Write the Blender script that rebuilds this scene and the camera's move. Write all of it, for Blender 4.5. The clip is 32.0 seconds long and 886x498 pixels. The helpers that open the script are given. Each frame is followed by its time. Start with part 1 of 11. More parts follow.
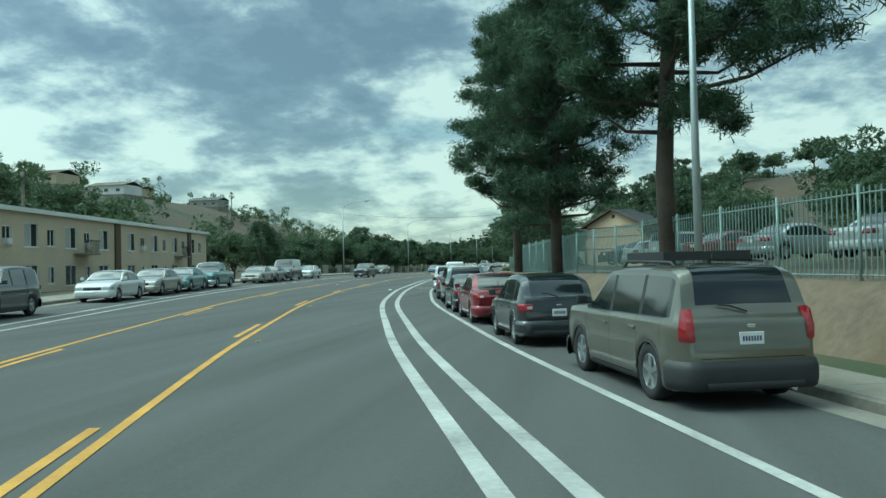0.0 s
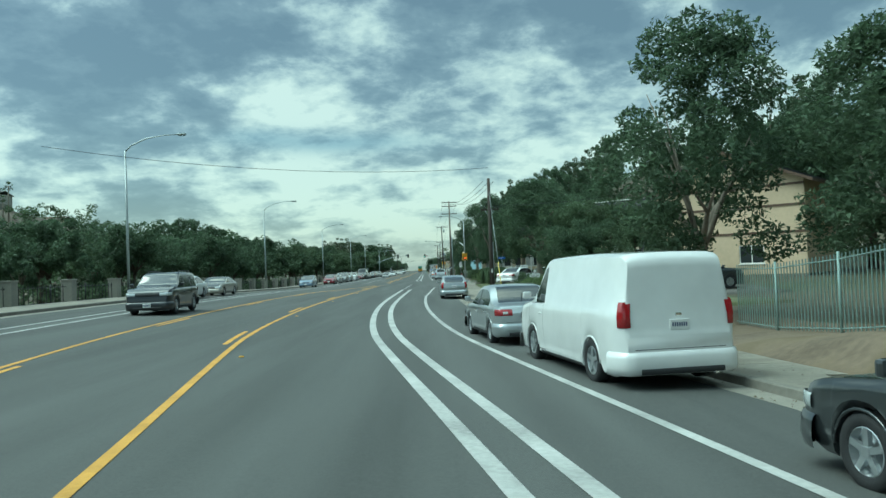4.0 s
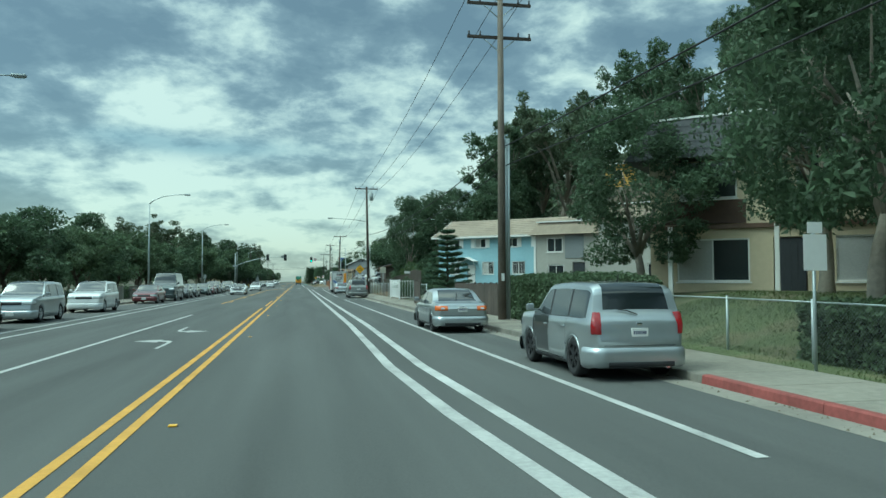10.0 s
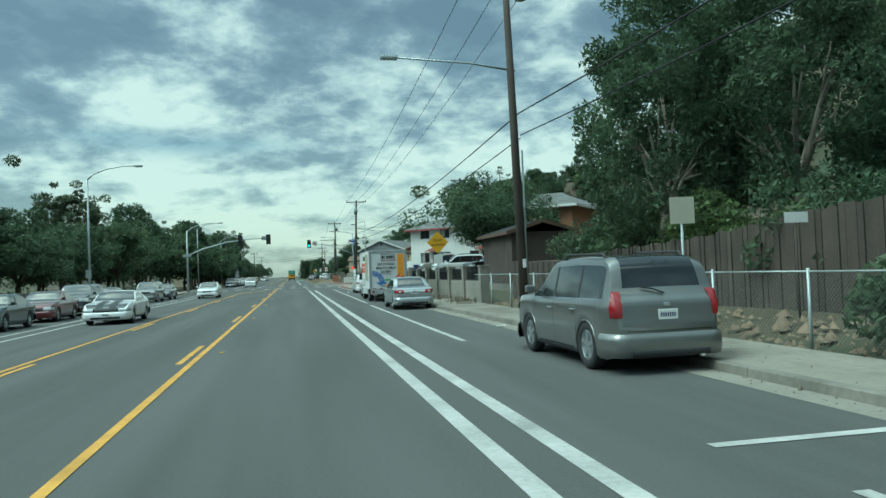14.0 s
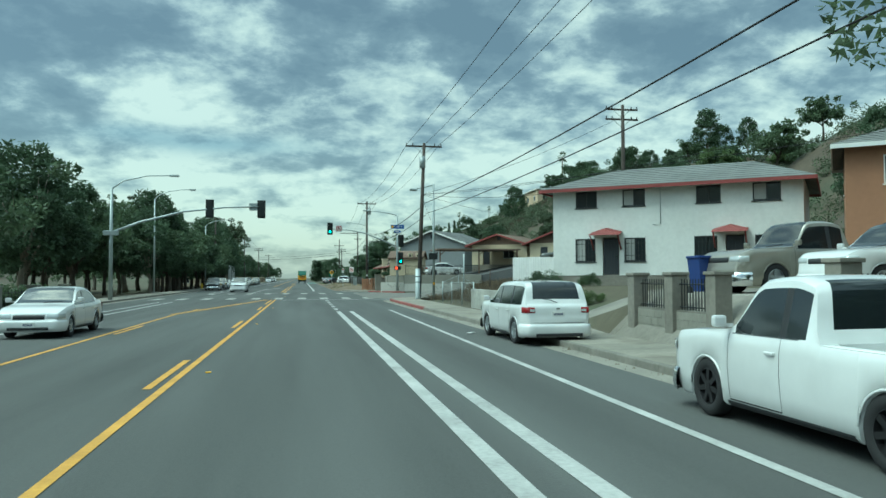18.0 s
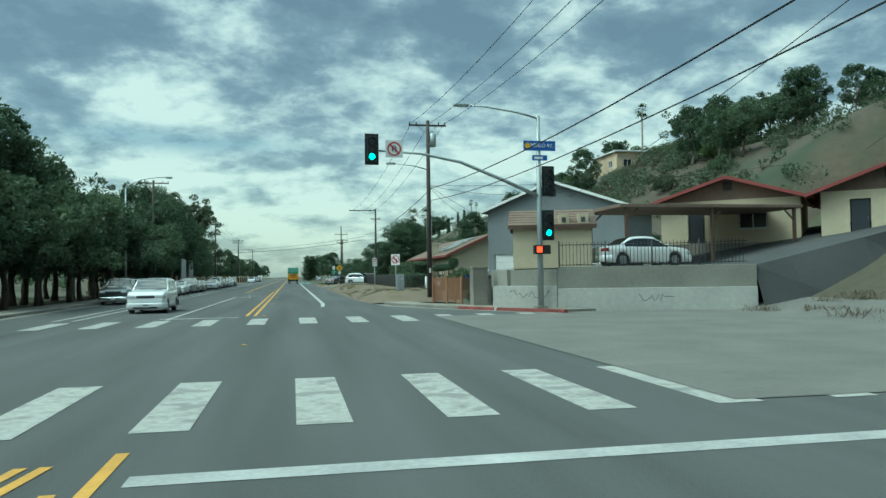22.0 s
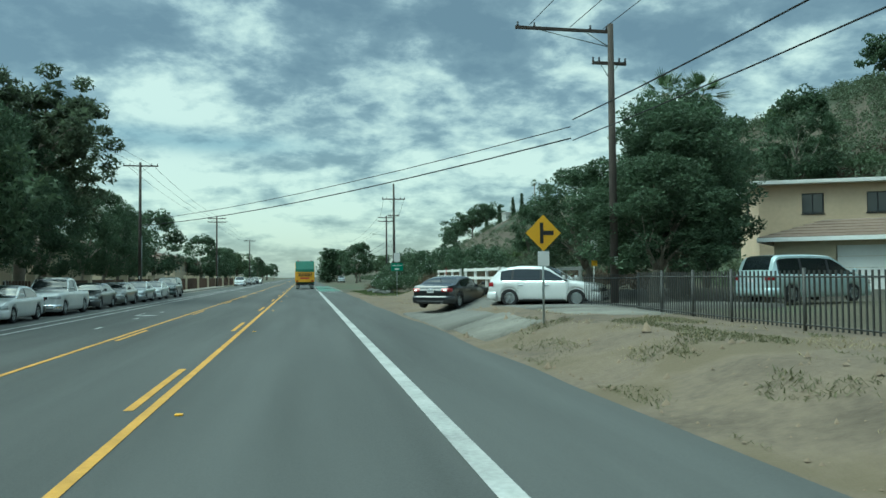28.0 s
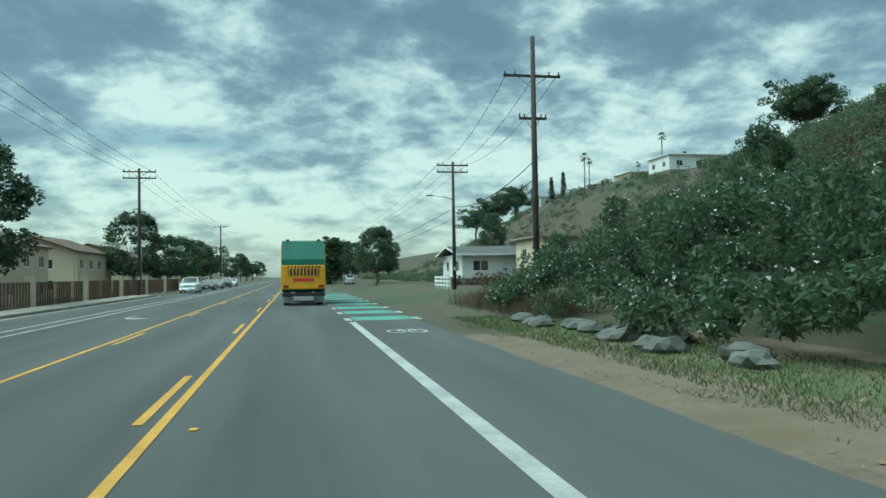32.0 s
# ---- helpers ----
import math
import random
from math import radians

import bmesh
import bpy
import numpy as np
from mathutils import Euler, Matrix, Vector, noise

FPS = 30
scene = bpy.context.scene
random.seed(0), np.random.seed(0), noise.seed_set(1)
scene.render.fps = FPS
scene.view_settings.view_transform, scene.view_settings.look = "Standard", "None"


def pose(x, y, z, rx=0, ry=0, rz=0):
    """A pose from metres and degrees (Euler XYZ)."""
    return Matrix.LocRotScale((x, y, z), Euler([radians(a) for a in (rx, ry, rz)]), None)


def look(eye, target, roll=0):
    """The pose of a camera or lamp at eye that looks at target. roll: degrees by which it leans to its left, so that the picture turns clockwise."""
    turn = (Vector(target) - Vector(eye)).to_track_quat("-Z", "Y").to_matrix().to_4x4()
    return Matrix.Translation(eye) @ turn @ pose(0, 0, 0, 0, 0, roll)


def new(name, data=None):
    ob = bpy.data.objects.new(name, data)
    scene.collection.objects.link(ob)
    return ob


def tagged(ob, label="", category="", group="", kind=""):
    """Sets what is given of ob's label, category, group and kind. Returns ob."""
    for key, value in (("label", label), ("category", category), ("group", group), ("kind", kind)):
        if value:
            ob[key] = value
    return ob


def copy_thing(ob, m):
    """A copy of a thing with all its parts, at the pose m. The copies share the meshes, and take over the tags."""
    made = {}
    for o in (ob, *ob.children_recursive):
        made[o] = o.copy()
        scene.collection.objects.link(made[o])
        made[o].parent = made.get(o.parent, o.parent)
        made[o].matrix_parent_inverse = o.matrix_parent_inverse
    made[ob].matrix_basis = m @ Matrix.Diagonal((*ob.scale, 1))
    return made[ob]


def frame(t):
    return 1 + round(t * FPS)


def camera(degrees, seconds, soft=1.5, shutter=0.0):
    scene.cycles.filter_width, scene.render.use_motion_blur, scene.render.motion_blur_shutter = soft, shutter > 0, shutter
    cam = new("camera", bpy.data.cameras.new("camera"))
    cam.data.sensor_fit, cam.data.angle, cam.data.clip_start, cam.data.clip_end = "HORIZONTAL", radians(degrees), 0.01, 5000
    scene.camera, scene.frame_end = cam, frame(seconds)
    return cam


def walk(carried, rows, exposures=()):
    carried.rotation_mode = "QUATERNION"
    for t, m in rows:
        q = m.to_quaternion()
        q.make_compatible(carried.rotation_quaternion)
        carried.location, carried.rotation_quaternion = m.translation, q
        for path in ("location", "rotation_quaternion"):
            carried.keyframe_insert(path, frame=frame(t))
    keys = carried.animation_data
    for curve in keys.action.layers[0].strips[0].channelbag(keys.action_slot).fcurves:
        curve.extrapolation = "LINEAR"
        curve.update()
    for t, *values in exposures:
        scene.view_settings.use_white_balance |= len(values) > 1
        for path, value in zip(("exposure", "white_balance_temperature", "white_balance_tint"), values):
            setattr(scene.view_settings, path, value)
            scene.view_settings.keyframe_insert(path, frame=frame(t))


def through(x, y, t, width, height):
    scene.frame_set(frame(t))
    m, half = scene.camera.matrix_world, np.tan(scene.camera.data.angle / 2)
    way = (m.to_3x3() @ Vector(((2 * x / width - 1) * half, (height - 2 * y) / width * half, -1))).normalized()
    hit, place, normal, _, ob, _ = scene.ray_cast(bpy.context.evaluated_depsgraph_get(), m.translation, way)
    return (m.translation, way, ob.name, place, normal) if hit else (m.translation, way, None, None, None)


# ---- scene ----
cam = camera(60.5, 32.0)
PATH = [
    (0, (18.654, 8.529, 1.72), (18.2988, 10.497, 1.759), -1.40),
    (0.5, (16.279, 15.292, 1.72), (15.9723, 17.268, 1.7597), -1.43),
    (1, (14.114, 22.22, 1.72), (13.8526, 24.2027, 1.7581), -1.61),
    (1.5, (12.043, 29.17, 1.72), (11.8271, 31.1579, 1.7537), -2.28),
    (2, (10.182, 36.272, 1.72), (10.0112, 38.2647, 1.7534), -2.28),
    (2.5, (8.37, 43.4, 1.72), (8.2465, 45.3958, 1.7575), -2.45),
    (4.5, (2.054, 76.372, 1.731), (2.1624, 78.3683, 1.7877), -2.29),
    (5, (1.196, 85.336, 1.723), (1.36, 87.3283, 1.7841), -2.54),
    (5.5, (0.495, 94.273, 1.725), (0.7151, 96.2598, 1.7901), -2.42),
    (6, (0.078, 103.385, 1.721), (0.3508, 105.3653, 1.7853), -2.30),
    (6.5, (-0.076, 112.234, 1.722), (0.2415, 114.2076, 1.7866), -2.04),
    (7, (-0.105, 121.511, 1.721), (0.2475, 123.4786, 1.7859), -1.57),
    (7.5, (-0.058, 130.955, 1.72), (0.3183, 132.9182, 1.7867), -1.27),
    (8, (0.002, 140.057, 1.728), (0.3858, 142.0185, 1.7999), -0.96),
    (8.5, (-0.031, 149.034, 1.721), (0.3565, 150.9947, 1.7961), -1.01),
    (9, (-0.048, 158.148, 1.706), (0.338, 160.1088, 1.7852), -0.76),
    (9.5, (-0.028, 167.3, 1.717), (0.3539, 169.2615, 1.7993), -0.20),
    (10, (-0.001, 176.271, 1.725), (0.3748, 178.2336, 1.8078), -0.18),
    (10.5, (0.052, 185.302, 1.721), (0.4255, 187.2652, 1.8001), -0.49),
    (11, (0.06, 194.272, 1.689), (0.4347, 196.2351, 1.7651), -1.15),
    (11.5, (-0.173, 201.634, 1.745), (0.2089, 203.596, 1.813), -1.50),
    (12, (-0.036, 210.105, 1.725), (0.351, 212.066, 1.7945), -1.28),
    (12.5, (0.111, 218.367, 1.727), (0.5018, 220.3272, 1.7977), -2.04),
    (13, (0.181, 226.081, 1.729), (0.5761, 228.0407, 1.7894), -2.18),
    (13.5, (0.223, 233.52, 1.715), (0.6171, 235.4799, 1.7726), -1.95),
    (14, (0.227, 240.635, 1.719), (0.6208, 242.5951, 1.7747), -2.26),
    (14.5, (0.224, 247.591, 1.724), (0.6205, 249.5504, 1.7843), -2.50),
    (16.5, (0.297, 270.11, 1.719), (0.6732, 272.0731, 1.788), -0.71),
    (17, (0.287, 276.232, 1.715), (0.6591, 278.1958, 1.7847), -0.51),
    (17.5, (0.334, 282.323, 1.715), (0.7016, 284.2877, 1.7853), -0.41),
    (18, (0.32, 288.476, 1.72), (0.6857, 290.4409, 1.7945), -0.14),
    (18.5, (0.232, 294.705, 1.724), (0.5982, 296.6698, 1.7992), 0.12),
    (19, (0.096, 300.776, 1.736), (0.4644, 302.7404, 1.8088), 0.05),
    (19.5, (0.048, 307.079, 1.735), (0.4197, 309.0428, 1.8078), 0.11),
    (20, (0.0, 313.748, 1.716), (0.375, 315.7112, 1.7882), -0.00),
    (20.5, (-0.045, 320.434, 1.716), (0.3333, 322.3964, 1.7922), -0.02),
    (21, (-0.135, 327.336, 1.726), (0.2472, 329.2976, 1.8036), 0.16),
    (21.5, (-0.113, 334.371, 1.735), (0.2749, 336.3317, 1.8058), -0.14),
    (22, (-0.037, 341.345, 1.734), (0.3559, 343.3049, 1.8006), -0.79),
    (22.5, (0.135, 348.724, 1.727), (0.533, 350.6829, 1.7923), -1.17),
    (23, (0.218, 355.859, 1.699), (0.62, 357.817, 1.7686), -1.01),
    (23.5, (0.344, 362.744, 1.719), (0.7433, 364.7025, 1.7879), -1.08),
    (24, (0.433, 369.423, 1.719), (0.8256, 371.383, 1.7845), -1.03),
    (24.5, (0.553, 376.303, 1.721), (0.9366, 378.2646, 1.7908), -0.70),
    (25, (0.682, 383.092, 1.712), (1.0586, 385.0547, 1.789), -0.40),
    (25.5, (0.813, 389.731, 1.722), (1.1821, 391.6952, 1.7964), -0.81),
    (27.5, (0.321, 417.208, 1.715), (0.6798, 419.1745, 1.7799), -0.88),
    (28, (0.356, 424.57, 1.716), (0.7162, 426.5361, 1.7854), -0.51),
    (28.5, (0.307, 431.907, 1.717), (0.6655, 433.8732, 1.7916), -0.57),
    (29, (0.243, 439.249, 1.729), (0.6013, 441.2152, 1.8052), -0.49),
    (29.5, (0.232, 446.569, 1.738), (0.5913, 448.535, 1.813), -0.35),
    (30, (0.129, 453.942, 1.72), (0.4951, 455.9068, 1.7932), -0.67),
    (30.5, (-0.001, 461.42, 1.706), (0.3741, 463.3834, 1.7725), -0.84),
    (31, (-0.061, 469.056, 1.709), (0.3209, 471.018, 1.7775), -0.81),
    (31.5, (-0.084, 476.824, 1.723), (0.3016, 478.7852, 1.7942), -0.77),
    (32, (-0.052, 484.036, 1.724), (0.3324, 485.9976, 1.7896), -0.86),
]
EXPOSURES = [(0, 0.25, 5750, -20), (32, 0.25, 5750, -20)]
walk(cam, [(t, look(eye, target, roll)) for t, eye, target, roll in PATH], EXPOSURES)

# ---- sky and sun ----
SUN_ELEVATION, SUN_ROTATION = radians(55), radians(-95)
world = bpy.data.worlds.new("overcast_sky")
scene.world = world
world.use_nodes = True
wn, wl = world.node_tree.nodes, world.node_tree.links
wn.clear()


def wnode(kind, **inputs):
    n = wn.new(kind)
    for key, value in inputs.items():
        n.inputs[key.replace("_", " ")].default_value = value
    return n


def wmath(op, a, b=None, clamp=False):
    n = wn.new("ShaderNodeMath")
    n.operation, n.use_clamp = op, clamp
    for i, v in enumerate((a, b)):
        if v is None:
            continue
        if isinstance(v, (int, float)):
            n.inputs[i].default_value = v
        else:
            wl.new(v, n.inputs[i])
    return n.outputs[0]


def wramp(fac, stops):
    n = wn.new("ShaderNodeValToRGB")
    els = n.color_ramp.elements
    while len(els) < len(stops):
        els.new(0.5)
    for el, (p, c) in zip(els, stops):
        el.position, el.color = p, (*c, 1)
    wl.new(fac, n.inputs[0])
    return n.outputs[0]


def wmix(fac, a, b):
    n = wn.new("ShaderNodeMix")
    n.data_type = "RGBA"
    for sock, v in ((n.inputs[0], fac), (n.inputs[6], a), (n.inputs[7], b)):
        if isinstance(v, (int, float)):
            sock.default_value = v
        elif isinstance(v, tuple):
            sock.default_value = (*v, 1)
        else:
            wl.new(v, sock)
    return n.outputs[2]


sky = wn.new("ShaderNodeTexSky")
sky.sky_type, sky.sun_disc = "NISHITA", False
sky.sun_elevation, sky.sun_rotation = SUN_ELEVATION, SUN_ROTATION
coord = wn.new("ShaderNodeTexCoord")
sep = wn.new("ShaderNodeSeparateXYZ")
wl.new(coord.outputs["Generated"], sep.inputs[0])
up = wmath("MAXIMUM", sep.outputs[2], 0.0)
flatness = wmath("ADD", up, 0.30)
comb = wn.new("ShaderNodeCombineXYZ")
wl.new(wmath("DIVIDE", sep.outputs[0], flatness), comb.inputs[0])
wl.new(wmath("DIVIDE", sep.outputs[1], flatness), comb.inputs[1])


def wnoise(scale, detail, rough, shift, distort=0.0):
    mp = wn.new("ShaderNodeMapping")
    mp.inputs["Location"].default_value = shift
    wl.new(comb.outputs[0], mp.inputs[0])
    n = wnode("ShaderNodeTexNoise", Scale=scale, Detail=detail, Roughness=rough, Distortion=distort)
    wl.new(mp.outputs[0], n.inputs["Vector"])
    return n.outputs[0]


big = wnoise(1.5, 2.0, 0.5, (3.1, 0.6, 0))
mid = wnoise(4.2, 12.0, 0.57, (0.7, 5.1, 0), 0.15)
fine = wnoise(11.0, 8.0, 0.6, (7.4, 2.3, 0), 0.2)
body = wmath("ADD", wmath("MULTIPLY", big, 0.3), wmath("ADD", wmath("MULTIPLY", mid, 0.50), wmath("MULTIPLY", fine, 0.20)))
# bearing and height of each direction, for the lie of the large masses and breaks: bearing, height, widths (degrees), depth
bearing = wmath("MULTIPLY", wmath("ARCTAN2", sep.outputs[0], sep.outputs[1]), 57.2958)
climb = wmath("MULTIPLY", wmath("ARCSINE", sep.outputs[2]), 57.2958)
MASSES = [
    (-19, 15.5, 10, 5, 0.12), (4.4, 16.4, 6.0, 3.6, 0.07), (14.5, 15.2, 6.0, 4.0, 0.12), (22.0, 18.1, 10.7, 3.2, 0.13),
    (-17.9, 9.6, 5.5, 1.7, 0.06), (-8.3, 13.5, 4.3, 2.3, -0.15), (-8.3, 7.1, 10.2, 1.7, -0.13),
    (6.8, 13.5, 2.3, 2.1, -0.14), (13.6, 8.8, 6.0, 2.1, -0.06), (37.1, 12.9, 5.1, 2.6, -0.13),
    (-2.3, 19.8, 1.2, 0.9, -0.16), (14.7, 19.7, 1.7, 1.0, -0.13), (30.7, 10.0, 6.0, 1.7, 0.07)
]


def wlobe(az, el, wide, tall, depth):
    a = wmath("POWER", wmath("ABSOLUTE", wmath("DIVIDE", wmath("SUBTRACT", bearing, az), wide)), 2.0)
    b = wmath("POWER", wmath("ABSOLUTE", wmath("DIVIDE", wmath("SUBTRACT", climb, el), tall)), 2.0)
    return wmath("MULTIPLY", wmath("POWER", 2.71828, wmath("MULTIPLY", wmath("ADD", a, b), -1.0)), depth)


masses = wlobe(*MASSES[0])
for lobe in MASSES[1:]:
    masses = wmath("ADD", masses, wlobe(*lobe))
# thick grey masses overhead, thin bright cloud towards the horizon, a broad glow round the hidden sun
height = wmath("MULTIPLY", wmath("SUBTRACT", wmath("MINIMUM", up, 0.36), 0.19), 0.6)
shade = wmath("ADD", wmath("ADD", wmath("ADD", wmath("MULTIPLY", wmath("SUBTRACT", body, 0.5), 2.35), 0.47), height), masses)
cloud = wramp(shade, [(0.30, (1.42, 1.42, 1.26)), (0.38, (1.10, 1.14, 1.05)), (0.45, (0.80, 0.86, 0.84)), (0.51, (0.52, 0.58, 0.61)), (0.58, (0.34, 0.395, 0.435)), (0.72, (0.225, 0.27, 0.31))])
haze = wmath("POWER", wmath("SUBTRACT", 1.0, up, True), 22.0)
cloud = wmix(wmath("MULTIPLY", haze, 0.8), cloud, (0.74, 0.83, 0.80))
gap = wmath("MULTIPLY", wmath("ADD", wlobe(-6.0, 9.6, 6.5, 0.75, 1.0), wlobe(-12.0, 10.2, 3.0, 0.6, 0.5)), wmath("MULTIPLY", wmath("SUBTRACT", 0.62, body), 6.0, True), True)
mixed = wmix(wmath("MULTIPLY", gap, 0.75), cloud, (0.30, 0.52, 0.66))
toward = wn.new("ShaderNodeVectorMath")
toward.operation = "DOT_PRODUCT"
toward.inputs[1].default_value = (math.sin(SUN_ROTATION) * math.cos(SUN_ELEVATION), math.cos(SUN_ROTATION) * math.cos(SUN_ELEVATION), math.sin(SUN_ELEVATION))
wl.new(coord.outputs["Generated"], toward.inputs[0])
glow = wmath("ADD", wmath("MULTIPLY", wmath("POWER", wmath("MAXIMUM", toward.outputs["Value"], 0.0), 7.0), 13.0), 1.0)
glow = wmath("ADD", glow, wmath("MULTIPLY", wmath("POWER", up, 3.0), 5.0))
bg_sky = wnode("ShaderNodeBackground", Strength=0.04)
wl.new(sky.outputs[0], bg_sky.inputs[0])
bg_cloud = wnode("ShaderNodeBackground")
wl.new(wmath("MULTIPLY", glow, 0.37), bg_cloud.inputs[1])
wl.new(mixed, bg_cloud.inputs[0])
add = wn.new("ShaderNodeAddShader")
wl.new(bg_sky.outputs[0], add.inputs[0])
wl.new(bg_cloud.outputs[0], add.inputs[1])
wo = wn.new("ShaderNodeOutputWorld")
wl.new(add.outputs[0], wo.inputs[0])

sun = new("sun", bpy.data.lights.new("sun", "SUN"))
sun.data.energy, sun.data.angle, sun.data.color = 1.5, radians(30), (1.0, 0.96, 0.88)
sun.matrix_world = look((0, 0, 100), (-100 * math.sin(SUN_ROTATION) / math.tan(SUN_ELEVATION), -100 * math.cos(SUN_ROTATION) / math.tan(SUN_ELEVATION), 0))


# ---- materials ----
def mat(name, color, rough=0.6, metal=0.0, vary=0.25, grain=8.0, stain=0.6, bump=0.15, bump_scale=40.0, coat=0.0, random_tint=0.0, tint=None, spec=0.5):
    """A surface with colour variation at two scales, fine relief and, if wanted, a shade of its own for each object."""
    m = bpy.data.materials.new(name)
    m.use_nodes = True
    n, l = m.node_tree.nodes, m.node_tree.links
    p = n["Principled BSDF"]
    p.inputs["Roughness"].default_value, p.inputs["Metallic"].default_value = rough, metal
    p.inputs["Coat Weight"].default_value = coat
    p.inputs["Coat Roughness"].default_value = 0.08
    p.inputs["Specular IOR Level"].default_value = spec
    tc = n.new("ShaderNodeTexCoord")
    geo = n.new("ShaderNodeNewGeometry")
    a = n.new("ShaderNodeTexNoise")
    a.inputs["Scale"].default_value, a.inputs["Detail"].default_value = grain, 6
    b = n.new("ShaderNodeTexNoise")
    b.inputs["Scale"].default_value, b.inputs["Detail"].default_value = stain, 4
    for t in (a, b):
        l.new(geo.outputs["Position"], t.inputs["Vector"])
    s = n.new("ShaderNodeMath")
    s.operation = "MULTIPLY_ADD"
    l.new(a.outputs[0], s.inputs[0])
    s.inputs[1].default_value = 0.5
    l.new(b.outputs[0], s.inputs[2])
    ramp = n.new("ShaderNodeMapRange")
    ramp.inputs["From Min"].default_value, ramp.inputs["From Max"].default_value = 0.45, 1.05
    ramp.inputs["To Min"].default_value, ramp.inputs["To Max"].default_value = 1 - vary, 1 + vary
    l.new(s.outputs[0], ramp.inputs[0])
    mul = n.new("ShaderNodeMix")
    mul.data_type, mul.blend_type = "RGBA", "MULTIPLY"
    mul.inputs[0].default_value = 1
    mul.inputs[6].default_value = (*color, 1)
    l.new(ramp.outputs[0], mul.inputs[7])
    out = mul.outputs[2]
    if tint:
        tm = n.new("ShaderNodeMix")
        tm.data_type = "RGBA"
        tm.inputs[7].default_value = (*tint, 1)
        l.new(out, tm.inputs[6])
        tr = n.new("ShaderNodeMapRange")
        tr.inputs["From Min"].default_value, tr.inputs["From Max"].default_value = 0.5, 0.62
        l.new(b.outputs[0], tr.inputs[0])
        l.new(tr.outputs[0], tm.inputs[0])
        out = tm.outputs[2]
    if random_tint:
        oi = n.new("ShaderNodeObjectInfo")
        rr = n.new("ShaderNodeMapRange")
        rr.inputs["To Min"].default_value, rr.inputs["To Max"].default_value = 1 - random_tint, 1 + random_tint
        l.new(oi.outputs["Random"], rr.inputs[0])
        m2 = n.new("ShaderNodeMix")
        m2.data_type, m2.blend_type = "RGBA", "MULTIPLY"
        m2.inputs[0].default_value = 1
        l.new(out, m2.inputs[6])
        l.new(rr.outputs[0], m2.inputs[7])
        out = m2.outputs[2]
    l.new(out, p.inputs["Base Color"])
    if bump:
        c = n.new("ShaderNodeTexNoise")
        c.inputs["Scale"].default_value, c.inputs["Detail"].default_value = bump_scale, 5
        l.new(geo.outputs["Position"], c.inputs["Vector"])
        bp = n.new("ShaderNodeBump")
        bp.inputs["Strength"].default_value, bp.inputs["Distance"].default_value = bump, 0.02
        l.new(c.outputs[0], bp.inputs["Height"])
        l.new(bp.outputs[0], p.inputs["Normal"])
    return m


def leaf_mat(name, color, vary=0.45, rough=0.6, through=0.4):
    """Leaves: each leaf or clump has a shade of its own, and some light passes through."""
    m = bpy.data.materials.new(name)
    m.use_nodes = True
    n, l = m.node_tree.nodes, m.node_tree.links
    p = n["Principled BSDF"]
    p.inputs["Roughness"].default_value = rough
    p.inputs["Specular IOR Level"].default_value = 0.3
    geo = n.new("ShaderNodeNewGeometry")
    noise_big = n.new("ShaderNodeTexNoise")
    noise_big.inputs["Scale"].default_value = 0.6
    l.new(geo.outputs["Position"], noise_big.inputs["Vector"])
    s = n.new("ShaderNodeMath")
    s.operation = "MULTIPLY_ADD"
    l.new(geo.outputs["Random Per Island"], s.inputs[0])
    s.inputs[1].default_value = 0.6
    l.new(noise_big.outputs[0], s.inputs[2])
    r = n.new("ShaderNodeMapRange")
    r.inputs["From Min"].default_value, r.inputs["From Max"].default_value = 0.3, 1.2
    r.inputs["To Min"].default_value, r.inputs["To Max"].default_value = 1 - vary, 1 + vary
    l.new(s.outputs[0], r.inputs[0])
    x = n.new("ShaderNodeMix")
    x.data_type, x.blend_type = "RGBA", "MULTIPLY"
    x.inputs[0].default_value = 1
    x.inputs[6].default_value = (*color, 1)
    l.new(r.outputs[0], x.inputs[7])
    l.new(x.outputs[2], p.inputs["Base Color"])
    t = n.new("ShaderNodeBsdfTranslucent")
    l.new(x.outputs[2], t.inputs[0])
    ms = n.new("ShaderNodeMixShader")
    ms.inputs[0].default_value = through
    l.new(p.outputs[0], ms.inputs[1])
    l.new(t.outputs[0], ms.inputs[2])
    l.new(ms.outputs[0], n["Material Output"].inputs[0])
    return m


def glow_mat(name, color, strength):
    m = bpy.data.materials.new(name)
    m.use_nodes = True
    p = m.node_tree.nodes["Principled BSDF"]
    p.inputs["Base Color"].default_value = (*color, 1)
    p.inputs["Emission Color"].default_value = (*color, 1)
    p.inputs["Emission Strength"].default_value = strength
    return m


ASPHALT = mat("asphalt", (0.087, 0.089, 0.086), 0.9, vary=0.3, grain=30, stain=0.16, bump=0.35, bump_scale=160, spec=0.25)
# traffic wears the surface in long streaks
for nd in [q for q in ASPHALT.node_tree.nodes if q.bl_idname == "ShaderNodeTexNoise" and abs(q.inputs["Scale"].default_value - 0.16) < 1e-4]:
    st = ASPHALT.node_tree.nodes.new("ShaderNodeVectorMath")
    st.operation = "MULTIPLY"
    st.inputs[1].default_value = (5.5, 0.3, 1.0)
    ASPHALT.node_tree.links.new(nd.inputs["Vector"].links[0].from_socket, st.inputs[0])
    ASPHALT.node_tree.links.new(st.outputs[0], nd.inputs["Vector"])
WHITE_LINE = mat("white_road_paint", (0.37, 0.37, 0.355), 0.8, vary=0.38, grain=14, stain=0.9, bump=0.3, bump_scale=150)
